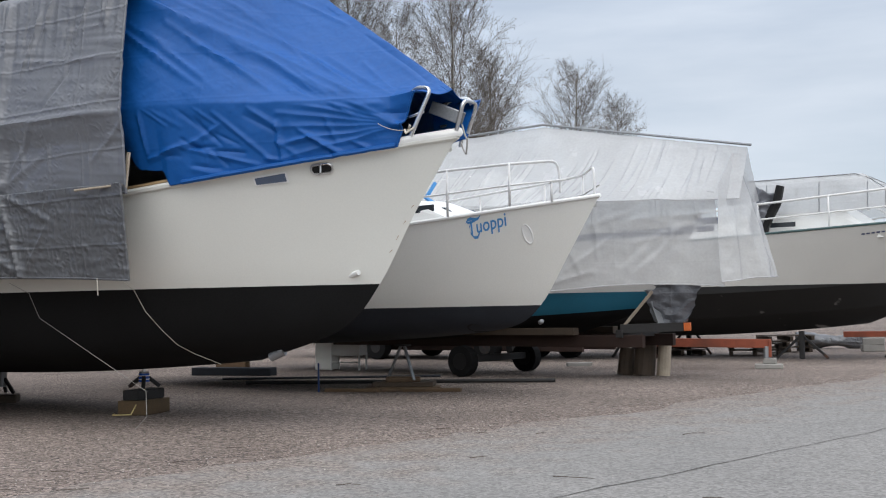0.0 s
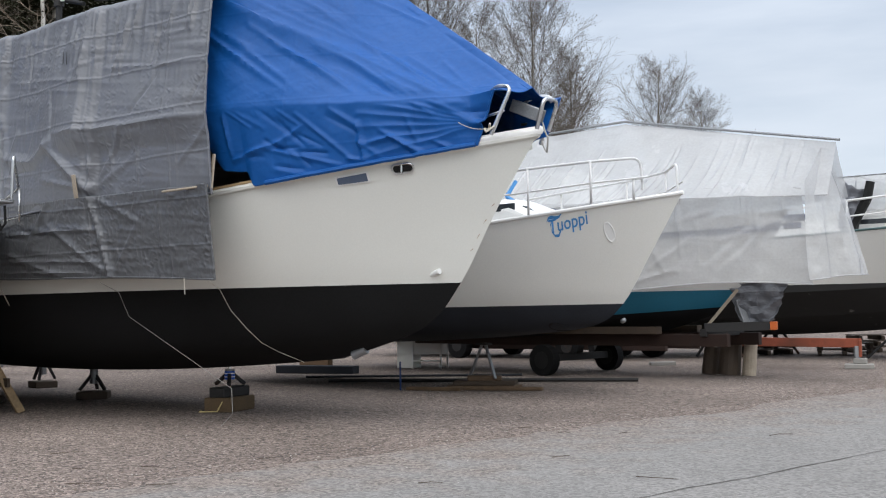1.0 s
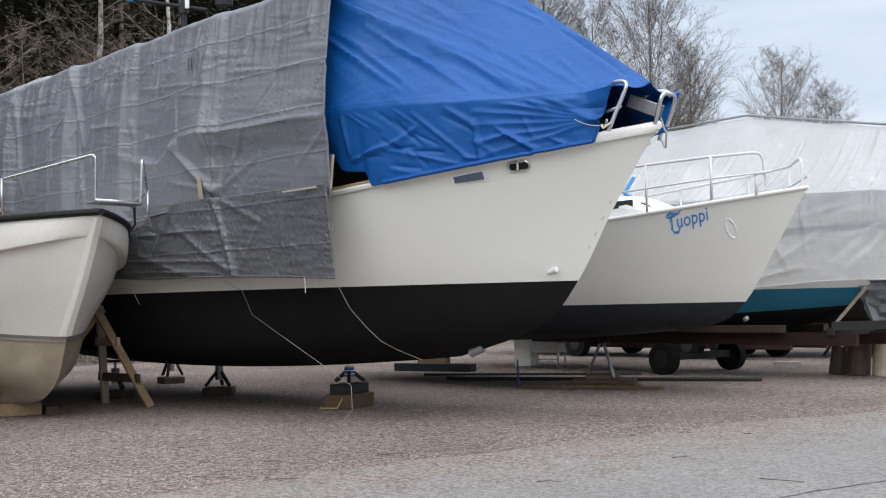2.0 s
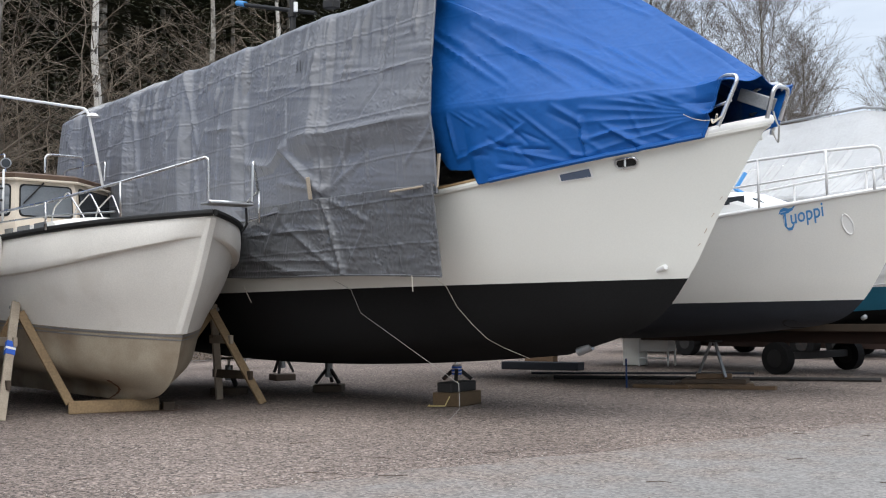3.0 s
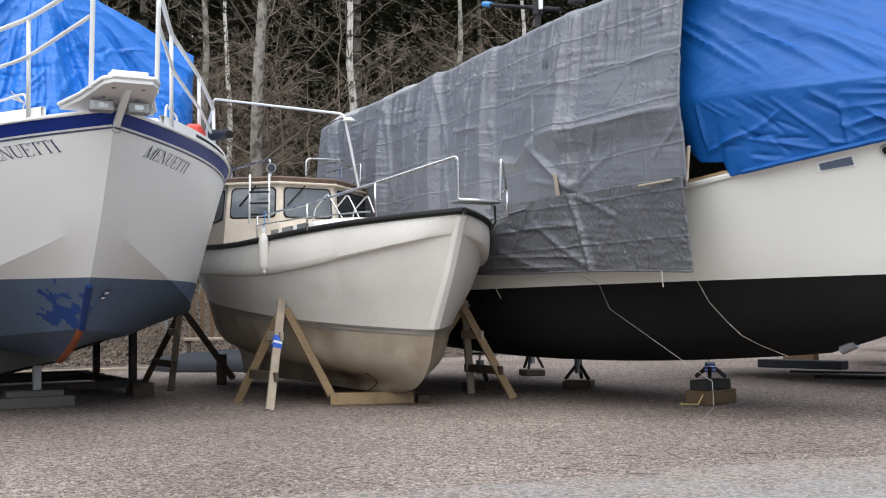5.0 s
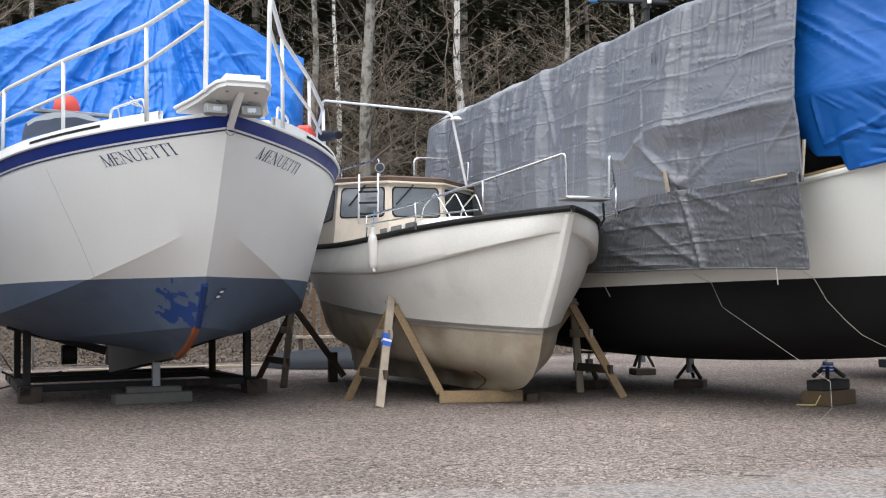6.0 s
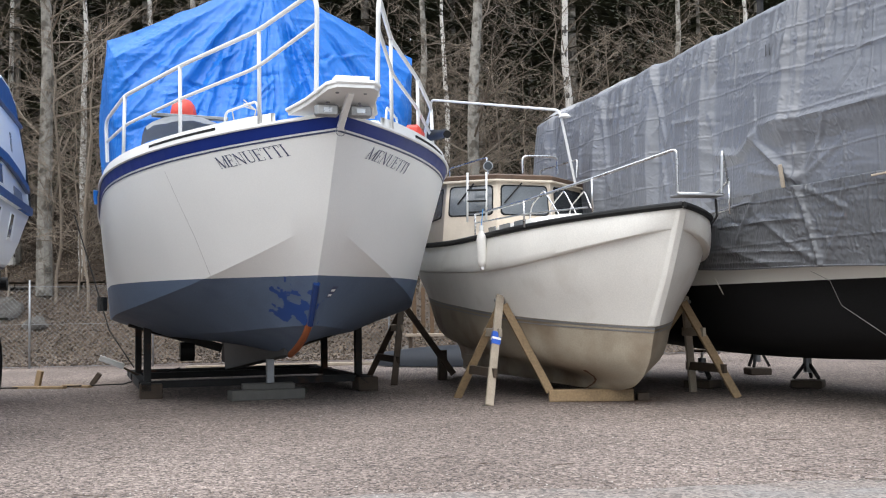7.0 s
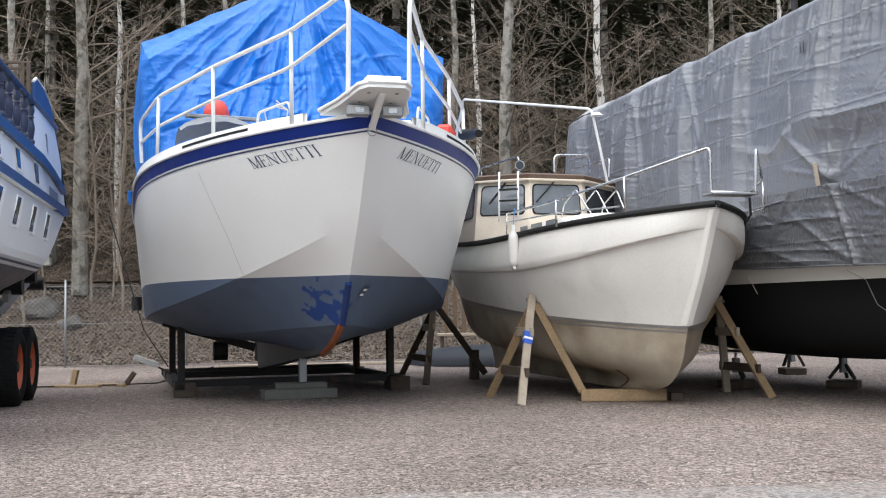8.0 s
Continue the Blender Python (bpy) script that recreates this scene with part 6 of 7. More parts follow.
part("name_lettering", serif_letters("MENUETTI", 0.12, lambda x, y: H6.at(*H6.find(-0.1 + 0.67 * x, 2.735 + 0.075 * x + y, -1), -1, 0.005)), INK, tall, "dark painted name")
part("name_lettering", serif_letters("MENUETTI", 0.12, lambda x, y: H6.at(*H6.find(0.57 - 0.65 * x, 2.805 - 0.08 * x + y, 1), 1, 0.005)), INK, tall, "dark painted name")
part("hull_seam", grid_mesh([[H6.at(*H6.find(x + e, z), -1, 0.004) for e in (-0.004, 0.004)] for x, z in ((-0.79, 2.78), (-0.82, 2.4), (-0.85, 2.04), (-0.93, 1.6))]), mat("seam_grey", (0.56, 0.55, 0.54), 0.6), tall, "thin grey plating seam")
part("stem_guard", tube([(-0.5, 0, 1.14), (-0.58, 0, 1.0), (-0.85, 0, 0.87), (-1.25, 0, 0.745), (-1.75, 0, 0.64)], 0.042, 8, bend=0.2), mat("orange_primer", (0.3, 0.085, 0.025), 0.65, vary=0.3), tall, "rust-orange stem guard", smooth=0.7)
part("stem_bar", tube([H6.at(0, v) + Vector((0.01, 0, 0)) for v in (1.0, 1.2, 1.4)], 0.04, 8), BLUE, tall, smooth=0.7)
plate = part("draught_plate", H6.patch([(-0.5, 1.33), (-0.42, 1.33), (-0.38, 1.46), (-0.46, 1.46)], 1, 0.012), INK, tall, "small black and white marking plate")
for z in (1.35, 1.405):
    part("white_mark", H6.patch([(-0.485 + 0.3 * (z - 1.33), z), (-0.43 + 0.3 * (z - 1.33), z), (-0.422 + 0.3 * (z - 1.33), z + 0.025), (-0.477 + 0.3 * (z - 1.33), z + 0.025)], 1, 0.016), WHITE, plate, "white mark")
fin = bmesh.new()
side_a = [fin.verts.new((x, -0.09, z)) for x, z in ((-1.7, 0.64), (-3.8, 0.48), (-7.5, 0.2), (-7.7, 0.95), (-1.7, 0.95))]
side_b = [fin.verts.new((x, 0.09, z)) for x, z in ((-1.7, 0.64), (-3.8, 0.48), (-7.5, 0.2), (-7.7, 0.95), (-1.7, 0.95))]
fin.faces.new(side_a)
fin.faces.new(side_b)
for k in range(5):
    fin.faces.new((side_a[k], side_a[(k + 1) % 5], side_b[(k + 1) % 5], side_b[k]))
part("keel_fin", fin, mat("grey_steel_fin", (0.085, 0.09, 0.095), 0.6, vary=0.25), tall, "dark steel keel fin")
part("rudder", boxed((0.5, 0.06, 0.6), (-8.2, 0, 0.6)), DARKSTEEL, tall)
part("corner_fender", tube([(-8.9, -2.1, 1.5), (-8.9, -2.1, 1.25)], 0.09, 10), BLACKRUB, tall)
buoy = thing("marker_buoy", B6, "red plastic marker buoy lying on a folded dinghy", "buoy")
part("buoy_body", grid_mesh([[(-1.95 + r * math.cos(a * 0.7854), -1.28 + 1.15 * r * math.sin(a * 0.7854), z) for a in range(8)] for z, r in ((3.6, 0.05), (3.6, 0.12), (3.66, 0.14), (3.76, 0.12), (3.82, 0.08), (3.84, 0.02))], close=True), RED, buoy, smooth=0.7)
can = part("fuel_can", boxed((0.5, 0.2, 0.38), (0, 0, 0.19), bevel=0.04), RED)
can.matrix_world = B6 @ pose(-0.95, 1.42, 3.04, 0, 0, -24)
tagged(can, "red plastic fuel can on a side deck", "can")
roll = part("rolled_cover", tube([(-1.95, 1.96, 3.5), (-1.7, 1.98, 3.46), (-1.4, 1.96, 3.44), (-1.12, 1.9, 3.38)], 0.075, 10, taper=0.05), BLACKRUB, smooth=0.7)
roll.matrix_world = B6
tagged(roll, "black rolled cover lashed to a guard rail", "cover")
dg = thing("folded_dinghy", B6, "folded grey rubber dinghy lying on deck", "dinghy")
part("dinghy_body", grid_mesh([[(-0.95 - 1.2 * b, -1.78 + 1.02 * a, 3.02 + 0.52 * math.sin(math.pi * min(1, 0.08 + a * 0.92)) ** 0.28 * math.sin(math.pi * (0.1 + 0.8 * b)) ** 0.28 + 0.02 * noise.noise(Vector((a * 7, b * 7, 0)))) for a in [i / 14 for i in range(15)]] for b in [j / 10 for j in range(11)]]), mat("grey_rubber_cloth", (0.2, 0.21, 0.22), 0.6, vary=0.15), dg, smooth=0.7)
part("dinghy_board", boxed((0.12, 0.9, 0.04), (-1.4, -1.25, 3.52), (0, 0, 8)), GREYSTEEL, dg)
for y in (-0.62, 0.62):
    for k in range(3):
        cord([(-1.35, y, 3.75 - 0.04 * k), (-1.3, y + 0.14, 3.62), (-1.33, y + 0.1, 3.42), (-1.35, y - 0.1, 3.4), (-1.33, y - 0.14, 3.6)], 0.008, "coiled white line hanging before a tarpaulin", B6)
hang = part("tarpaulin_tail", tube([(-3.1, -2.3, 2.8), (-3.12, -2.31, 2.72), (-3.1, -2.3, 2.62)], 0.035, 8, taper=0.02), BRIGHTTARP, smooth=0.7)
hang.matrix_world = B6
tagged(hang, "bunched blue tarpaulin corner hanging down", "tarpaulin")


def roof_line(w):
    """The cover's section: height and breadth from one side (-1) over the ridge to the other (1)."""
    k = abs(w)
    if k < 0.62:
        q = k / 0.62
        return math.copysign(2.15 * q, w), 5.9 - 1.02 * q - 0.03 * math.sin(math.pi * q)
    q = (k - 0.62) / 0.38
    return math.copysign(2.15 + 0.04 * min(1, 4 * q) - 0.1 * q, w), 4.88 - 1.74 * q


COVER_FOLDS = [(0.25 * math.sin(a), 6.0 - 0.3, (2.0 + 0.6 * math.cos(7 * a)) * math.sin(a) * 1.5, 6.0 - (2.0 + 0.6 * math.cos(7 * a)) * 1.35 * math.cos(a), 0.55 * h, 1.6 * w) for a, h, w in ((-0.95, 0.1, 0.1), (-0.75, 0.07, 0.07), (-0.55, 0.12, 0.12), (-0.4, 0.08, 0.07), (-0.26, 0.1, 0.09), (-0.1, 0.07, 0.06), (0.06, 0.1, 0.09), (0.2, 0.07, 0.07), (0.36, 0.1, 0.1), (0.55, 0.08, 0.08), (0.75, 0.1, 0.1), (0.95, 0.07, 0.08))]
COVER_FOLDS += [(-0.36, 5.45, -1.3, 4.18, 0.075, 0.15), (-0.42, 5.34, -0.87, 4.75, 0.06, 0.06), (-0.16, 5.36, -0.3, 3.9, 0.06, 0.11),
                (0.0, 5.37, 0.25, 4.06, 0.06, 0.11), (-1.6, 4.2, -1.98, 3.65, 0.075, 0.14), (0.23, 5.19, 0.69, 4.55, 0.07, 0.08), (-2.12, 4.64, -0.95, 4.74, 0.04, 0.2)]
COVER_FOLDS += scattered_folds(21, 60, (-2.1, 1.6), (3.1, 4.8), 0.5, 1.0, (0.2, 0.6), (0.015, 0.04), (0.035, 0.06))


def yacht_cover(u, v):
    w = (v - 0.5) * 2
    y, z = roof_line(w)
    if u < 0.6:
        q = u / 0.6
        fan = 1 - abs(w)
        yb, zb = 1.9 * w / max(0.5, 1), 2.98
        xb = -2.45 + 0.35 * fan
        yy, zz = yb + (y - yb) * (0.35 * q + 0.65 * smoothstep(0, 1, q)), zb + (z - zb) * q
        ang, r = math.atan2(yy, 6.15 - zz), math.hypot(yy, 6.15 - zz)
        swing = (0.2 * (0.3 - abs(noise.noise(Vector((ang * 6.0, 0.3, 0.25 * r))))) + 0.13 * (0.3 - abs(noise.noise(Vector((ang * 14, 2.3, 0.3 * r)))))) * min(1, r * 0.7) * math.sin(math.pi * min(1, 0.15 + 0.85 * q)) + creases(yy, zz, COVER_FOLDS)
        return (xb + (-3.6 + 0.4 * fan - xb) * q ** 0.8 + swing, yy, zz)
    q = (u - 0.6) / 0.4
    fan = 1 - abs(w)
    return (-3.6 + 0.4 * fan - 5.0 * q, y, z - 0.25 * q * max(0, 1 - abs(w) / 0.62))


cover = sheet("bright_tarpaulin", yacht_cover, 260, 300, BRIGHTTARP, B6, "bright blue tarpaulin tented over a yacht's cabin", "tarpaulin", 0.02, 2.2)
part("hem", tube([Vector(yacht_cover(0, i / 60)) for i in range(61)], 0.014, 6), BRIGHTTARP, cover, "doubled lower hem", smooth=0.7)
# cradle
cradle = thing("steel_cradle", B6, "dark rusty steel cradle under a yacht", "cradle")
for y in (-1.62, 1.5):
    part("side_beam", boxed((4.2, 0.14, 0.12), (-6.0, y, 0.16)), DARKSTEEL, cradle)
    for x in (-4.2, -6.6):
        part("upright", boxed((0.12, 0.1, 0.8), (x, y * 0.98, 0.62)), DARKSTEEL, cradle)
for x in (-4.2, -6.6, -7.8):
    part("cross_beam", boxed((0.14, 3.3, 0.1), (x, -0.06, 0.18)), DARKSTEEL, cradle)
for side in (-1, 1):
    part("bilge_beam", beam((-4.6, side * 1.82, 1.06), (-4.6, side * 0.5, 0.66), 0.14, 0.12), DARKSTEEL, cradle)
    part("foot", boxed((0.4, 0.3, 0.2), (-4.1, side * 1.55, 0.1)), DARKWOOD, cradle)
block_pile(B6 @ pose(-3.0, -0.1, 0, 0, 0, 90), [(1.0, 0.3, 0.14), (0.7, 0.26, 0.08)], "dark concrete beams stacked under a keel", [DARKCONC])
post = part("keel_post", boxed((0.1, 0.1, 0.32), (0, 0, 0.16)), GREYSTEEL)
post.matrix_world = B6 @ pose(-3.0, -0.05, 0.222)
tagged(post, "short steel post under a keel", "post")
rollr = part("roller", tube([(0, -0.1, 0), (0, 0.1, 0)], 0.14, 16), BLACKRUB, cradle)
rollr.location = (-4.6, -1.0, 0.62)


# ---------------------------------------------------------------- the white yacht farther along
B5 = berth(10.4, 22.8, -33)
H5 = Hull([(-1.6, -9.4, 0.75, 0.5, 0.6, 0.1, 2, 0.3, 0.8), (-0.45, -9.7, (1.2, 0.85, 3.0), 0, 0, 1.2, 2.0, 0.55, 0.8),
           (0.15, -9.9, (1.75, 1.4, 4.0), 0, 0, 1.75, 2.1, 0.5, 0.9), (1.2, -10.2, 2.95, 2.6, 2.55, 1.85, 2.5, 0.48, 0.9)], chine=True)
far = thing("cabin_cruiser", B5, "white cabin cruiser with black bottom and clear cockpit canopy", "boat")
part("upper_hull", cut_skin(H5, 1.58, True), mat("dull_white_hull", (0.52, 0.51, 0.48), 0.45, vary=0.06, scale=1.2), far)
part("lower_hull", cut_skin(H5, 1.58, False), WORNBLACK, far, "black bottom with pale scraped patches")
part("deck", H5.deck(0.02), WHITE, far)
for side in (-1, 1):
    part("rubbing_strake", tube(H5.line(3, side), 0.024, 8), mat("grey_green_strake", (0.05, 0.1, 0.1), 0.5), far, "grey-green rubbing strake", smooth=0.7)
    part("top_rail", tube([(-5.4, side * 1.72, 3.1), (-3.4, side * 1.7, 3.28), (-0.6, side * 1.2, 3.5), (0.9, side * 0.4, 3.62)], 0.024, 8), WHITETUBE, far, smooth=0.7)
    part("mid_rail", tube([(-3.4, side * 1.7, 2.96), (-0.6, side * 1.2, 3.14), (0.9, side * 0.4, 3.26)], 0.018, 8), WHITETUBE, far, smooth=0.7)
    rail_posts(far, [((x, side * y, 2.6), (x, side * y, z)) for x, y, z in ((-3.4, 1.7, 3.28), (-2.0, 1.5, 3.4), (-0.6, 1.2, 3.5))], 0.02, WHITETUBE)
part("cabin_top", coachroof(-1.0, -6.5, 1.3, 2.5, 3.1, 0.8), WHITE, far, "white moulded cabin top")
part("cabin_vent", boxed((0.9, 0.02, 0.1), (-3.2, -1.24, 2.86)), GLASS, far)
part("windscreen_frame", tube([(-1.3, -1.05, 3.08), (-2.2, -1.0, 3.72), (-2.2, 1.0, 3.72), (-1.3, 1.05, 3.08)], 0.025, 8, bend=0.1), STEEL, far)


def canopy(u, v):
    """A boxy clear hood: raked front, flat top, upright sides."""
    x = -4.4 + 3.45 * u
    top = 3.84 - 0.34 * smoothstep(0.86, 1.0, u)
    w = 2 * v - 1
    k = min(1, (1 - abs(w)) / 0.22)
    return (x, math.copysign(min(1, abs(w) / 0.78), w) * (1.12 + 0.1 * (1 - k)), 3.08 + (top - 3.08) * k ** 0.7)


can5 = sheet("clear_canopy", canopy, 60, 60, FILM, B5, "clear plastic canopy over a cockpit", "canopy", 0.015, 1.5, thick=False)
for u in (0.3, 0.62, 0.9, 1.0):
    part("canopy_hoop", tube([canopy(u, i / 24) for i in range(25)], 0.012, 6), GREYSTEEL, can5)
for w in (0.11, 0.89):
    part("canopy_bar", tube([canopy(i / 12, w) for i in range(13)], 0.012, 6), GREYSTEEL, can5)
for k in range(7):
    on_side(H5, "name_mark", [(-1.4 + 0.09 * k, 2.56 + 0.01 * k), (-1.34 + 0.09 * k, 2.56 + 0.01 * k), (-1.33 + 0.09 * k, 2.59 + 0.01 * k), (-1.39 + 0.09 * k, 2.59 + 0.01 * k)], INK, far, 0.012, label="unreadable dark name mark")
dt = sheet("rolled_tarpaulin", lambda u, v: (-3.5 + 0.45 * u - 0.2 * (1 - v), -1.45 - 0.2 * math.sin(math.pi * u), 2.72 + 0.95 * v * (1 - 0.15 * u)), 12, 20, GREYTARP, B5, "grey rolled tarpaulin with black edge at a cockpit side", "tarpaulin", 0.1, 3.0)
part("black_edge", tube([(-2.97, -1.5, 3.66), (-3.05, -1.52, 3.3), (-3.27, -1.5, 2.95), (-3.4, -1.48, 2.7)], 0.09, 7, taper=0.12), BLACKRUB, dt, "black folded edge", smooth=0.7)
for x, y, h in ((-6.6, -0.9, 0.95), (-2.9, -0.5, 0.6), (-0.8, 0.2, 0.8), (-6.0, 1.0, 0.9)):
    st = thing("steel_prop", B5 @ pose(x, y, 0), "tall dark steel prop with slanting braces", "boat stand", "steel props")
    part("post", boxed((0.1, 0.1, h), (0, 0, h / 2)), DARKSTEEL, st)
    for s1 in (-1, 1):
        part("brace", beam((s1 * 0.55, 0, 0.02), (0, 0, h * 0.85), 0.06, 0.05), DARKSTEEL, st)
bundle = sheet("crumpled_tarpaulin", lambda u, v: (-0.9 + 1.8 * u, 0.32 * math.cos(math.pi * 2 * v) * (0.8 + 0.3 * math.sin(5 * u)), max(0.0, 0.22 + 0.24 * math.sin(math.pi * 2 * v) * (0.8 + 0.25 * math.sin(7 * u + 1)))), 30, 24, DARKTARP, pose(10.2, 29.3, 0.0, 0, 0, -12), "crumpled grey tarpaulin bundle lying on gravel", "tarpaulin", 0.05, 3.0)
bar = thing("tow_bar", pose(0, 0, 0), "red steel beam resting on a concrete block", "tow bar")
part("bar", beam((9.9, 27.6, 0.42), (14.5, 26.2, 0.42), 0.14, 0.14), REDSTEEL, bar)
block_pile(pose(10.5, 27.3, 0, 0, 0, -15), [(0.5, 0.4, 0.17), (0.5, 0.4, 0.16)], "stacked grey concrete blocks under a beam", [CONCRETE])

# ---------------------------------------------------------------- the ornate blue and white boat on a wheeled trailer
B7 = berth(-16.636, 8.095, -37)
orn = thing("ornate_boat", B7, "white boat with blue bands and turned balusters, on a trailer", "boat")
BLUETRIM = mat("blue_trim", (0.014, 0.055, 0.17), 0.45, vary=0.15)
ORNHULL = mat("pale_grey_hull", (0.62, 0.62, 0.62), 0.4, vary=0.08, scale=1.5)
REVEAL = mat("white_window_reveal", (0.78, 0.78, 0.77), 0.45, vary=0.06)
STERN = [(1.45, 3.3), (1.76, 2.75), (2.17, 1.58), (2.47, 0.93), (2.68, 0.42), (2.78, 0.32), (3.42, 0.95), (3.84, 1.63), (4.1, 2.01)]
SIDE = 1.3


def stern_x(z):
    """Where the raked stern lies at a height."""
    for (z0, x0), (z1, x1) in zip(STERN, STERN[1:]):
        if z <= z1:
            return x0 + (x1 - x0) * max(0, (z - z0) / (z1 - z0))
    return STERN[-1][1]


def side_y(x, z):
    """Half-breadth, drawn in towards the keel and far forward."""
    return (SIDE - 0.5 * (1 - smoothstep(1.4, 2.0, z)) ** 2) * (1 - 0.8 * smoothstep(6.5, 9.5, x))


def orn_skin(z0, z1, n=6, x_from=None, out=0.0):
    """Both sides, stern and top edge of a strip of the hull between two heights."""
    bm = bmesh.new()
    rows = []
    for j in range(n + 1):
        z = z0 + (z1 - z0) * j / n
        x0 = stern_x(z) if x_from is None else x_from
        X = [x0 + (9.5 - x0) * (i / 24) ** 1.6 for i in range(25)]
        rows.append([(x, -side_y(x, z) - out, z) for x in reversed(X)] + [(x, side_y(x, z) + out, z) for x in X])
    grid_mesh(rows, bm, close=True)
    return bm


def wall_panel(outline, y, thick):
    """A flat panel standing fore and aft, by its outline in x and z."""
    bm = bmesh.new()
    a = [bm.verts.new((x, y, z)) for x, z in outline]
    b = [bm.verts.new((x, y - thick, z)) for x, z in outline]
    bm.faces.new(a)
    bm.faces.new(b[::-1])
    for k in range(len(a)):
        bm.faces.new((a[k], a[(k + 1) % len(a)], b[(k + 1) % len(a)], b[k]))
    return bm


part("bottom_paint", orn_skin(1.45, 1.755, 4), NAVYTRIM, orn, "dark blue bottom paint")
part("hull", orn_skin(1.76, 2.68, 10), ORNHULL, orn, "pale grey hull side")
part("waterline_stripe", orn_skin(1.79, 1.815, 1, out=0.004), NAVYTRIM, orn, "thin dark stripe")
part("keel", boxed((6.0, 0.5, 0.6), (6.2, 0, 1.3), bevel=0.1), NAVYTRIM, orn, "dark blue bottom")
part("blue_band", orn_skin(2.69, 2.81, 2, out=0.05), BLUETRIM, orn, "broad blue painted band")
part("gallery_side", orn_skin(2.82, 3.16, 4), WHITE, orn, "white gallery wall")
part("gallery_deck", boxed((6.6, 2.4, 0.05), (5.1, 0, 3.2)), WHITE, orn)
for side in (-1, 1):
    part("blue_band", wall_panel([(8.0, 3.16), (8.0, 3.28), (2.9, 3.28), (1.9, 3.21), (0.9, 3.08), (0.82, 2.98), (1.9, 3.1), (2.9, 3.16)], side * (SIDE + 0.04) + 0.025, 0.06), BLUETRIM, orn, "blue painted band")
    part("quarter_wall", wall_panel([(3.55, 3.28), (3.55, 3.84), (1.7, 3.84), (0.98, 3.4), (0.92, 3.1), (1.9, 3.22), (2.9, 3.28)], side * SIDE + 0.02, 0.05), WHITE, orn, "white quarter wall")
    part("end_board", wall_panel([(3.45, 3.86), (3.45, 4.14), (3.25, 4.22), (2.6, 4.2), (2.0, 4.08), (1.65, 3.86)], side * SIDE + 0.02, 0.04), BLUETRIM, orn, "blue end board")
    part("board_edge", tube([(3.45, side * SIDE, 4.15), (3.25, side * SIDE, 4.23), (2.6, side * SIDE, 4.21), (2.0, side * SIDE, 4.09), (1.64, side * SIDE, 3.86)], 0.022, 6), WHITE, orn, "white board edge")
    part("quarter_moulding", tube([(1.6, side * (SIDE + 0.03), 3.85), (2.4, side * (SIDE + 0.03), 3.87), (3.6, side * (SIDE + 0.03), 3.88)], 0.035, 6), BLUETRIM, orn)
    part("handrail", tube([(3.55, side * SIDE, 3.86), (8.0, side * SIDE, 3.88)], 0.05, 8), NAVYTRIM, orn, "dark blue handrail", smooth=0.7)
    part("lower_rail", tube([(3.55, side * SIDE, 3.31), (8.0, side * SIDE, 3.31)], 0.035, 8), NAVYTRIM, orn, smooth=0.7)
    part("stern_fender", tube([(stern_x(2.7 + 0.06 * i) - 0.1, side * (SIDE - 0.06), 2.7 + 0.06 * i) for i in range(23)], 0.075, 8), BLACKRUB, orn, "black rubber stern edging", smooth=0.7)
part("transom", grid_mesh([[(stern_x(z) + 0.02, y * SIDE * 0.98, z) for y in (-1, 0, 1)] for z in [2.8 + 0.13 * i for i in range(9)]]), WHITE, orn)
part("inner_wall", boxed((4.6, 0.05, 0.62), (5.9, 0.85, 3.55)), WHITE, orn)
for k in range(9):
    x = 3.62 + 0.5 * k
    prof = ((3.33, 0.05), (3.36, 0.05), (3.38, 0.03), (3.44, 0.04), (3.52, 0.05), (3.6, 0.036), (3.64, 0.028), (3.66, 0.045), (3.68, 0.028), (3.74, 0.045), (3.8, 0.03), (3.82, 0.05), (3.86, 0.05))
    part("baluster", grid_mesh([[(x + r * math.cos(a * 0.6283), SIDE + r * math.sin(a * 0.6283), z) for a in range(10)] for z, r in prof], close=True), NAVYTRIM, orn, "turned dark blue baluster", smooth=0.9)


def orn_window(outline, split):
    """A recessed light: white frame, dark pane at its after part and the bright reveal beside it."""
    (xa, za), (xb, zb), (xc, zc), (xd, zd) = outline
    fr = part("window_frame", wall_panel(outline, SIDE + 0.014, 0.02), REVEAL, orn, "white window reveal")
    part("window_pane", wall_panel([(xa, za + 0.03), (xb, zb - 0.03), (xb + (xc - xb) * split, zb - 0.03), (xa + (xd - xa) * split, za + 0.03)], SIDE + 0.02, 0.012), GLASS, fr, "dark pane")


for k in range(4):
    x = 2.62 + 1.16 * k
    orn_window([(x, 2.19), (x - 0.36, 2.59), (x - 0.76, 2.59), (x - 0.38, 2.19)], 0.5)
for x0, x1, z0, z1 in ((4.64, 4.17, 2.87, 3.14), (3.31, 2.72, 2.85, 3.14), (5.9, 5.45, 2.87, 3.14)):
    orn_window([(x0, z0), (x0 + 0.1, z1), (x1 + 0.12, z1), (x1, z0)], 0.45)
orn_window([(2.41, 3.36), (2.58, 3.66), (2.23, 3.66), (2.06, 3.36)], 0.5)
part("grille", wall_panel([(1.98, 2.84), (2.03, 2.97), (1.27, 2.95), (1.16, 2.83)], SIDE + 0.01, 0.02), GREYSTEEL, orn, "grey stern grille")
for y in (-1.24, 1.2, 1.27):
    part("awning_post", boxed((0.05, 0.045, 0.5), (3.62, y, 4.1)), DARKWOOD, orn)
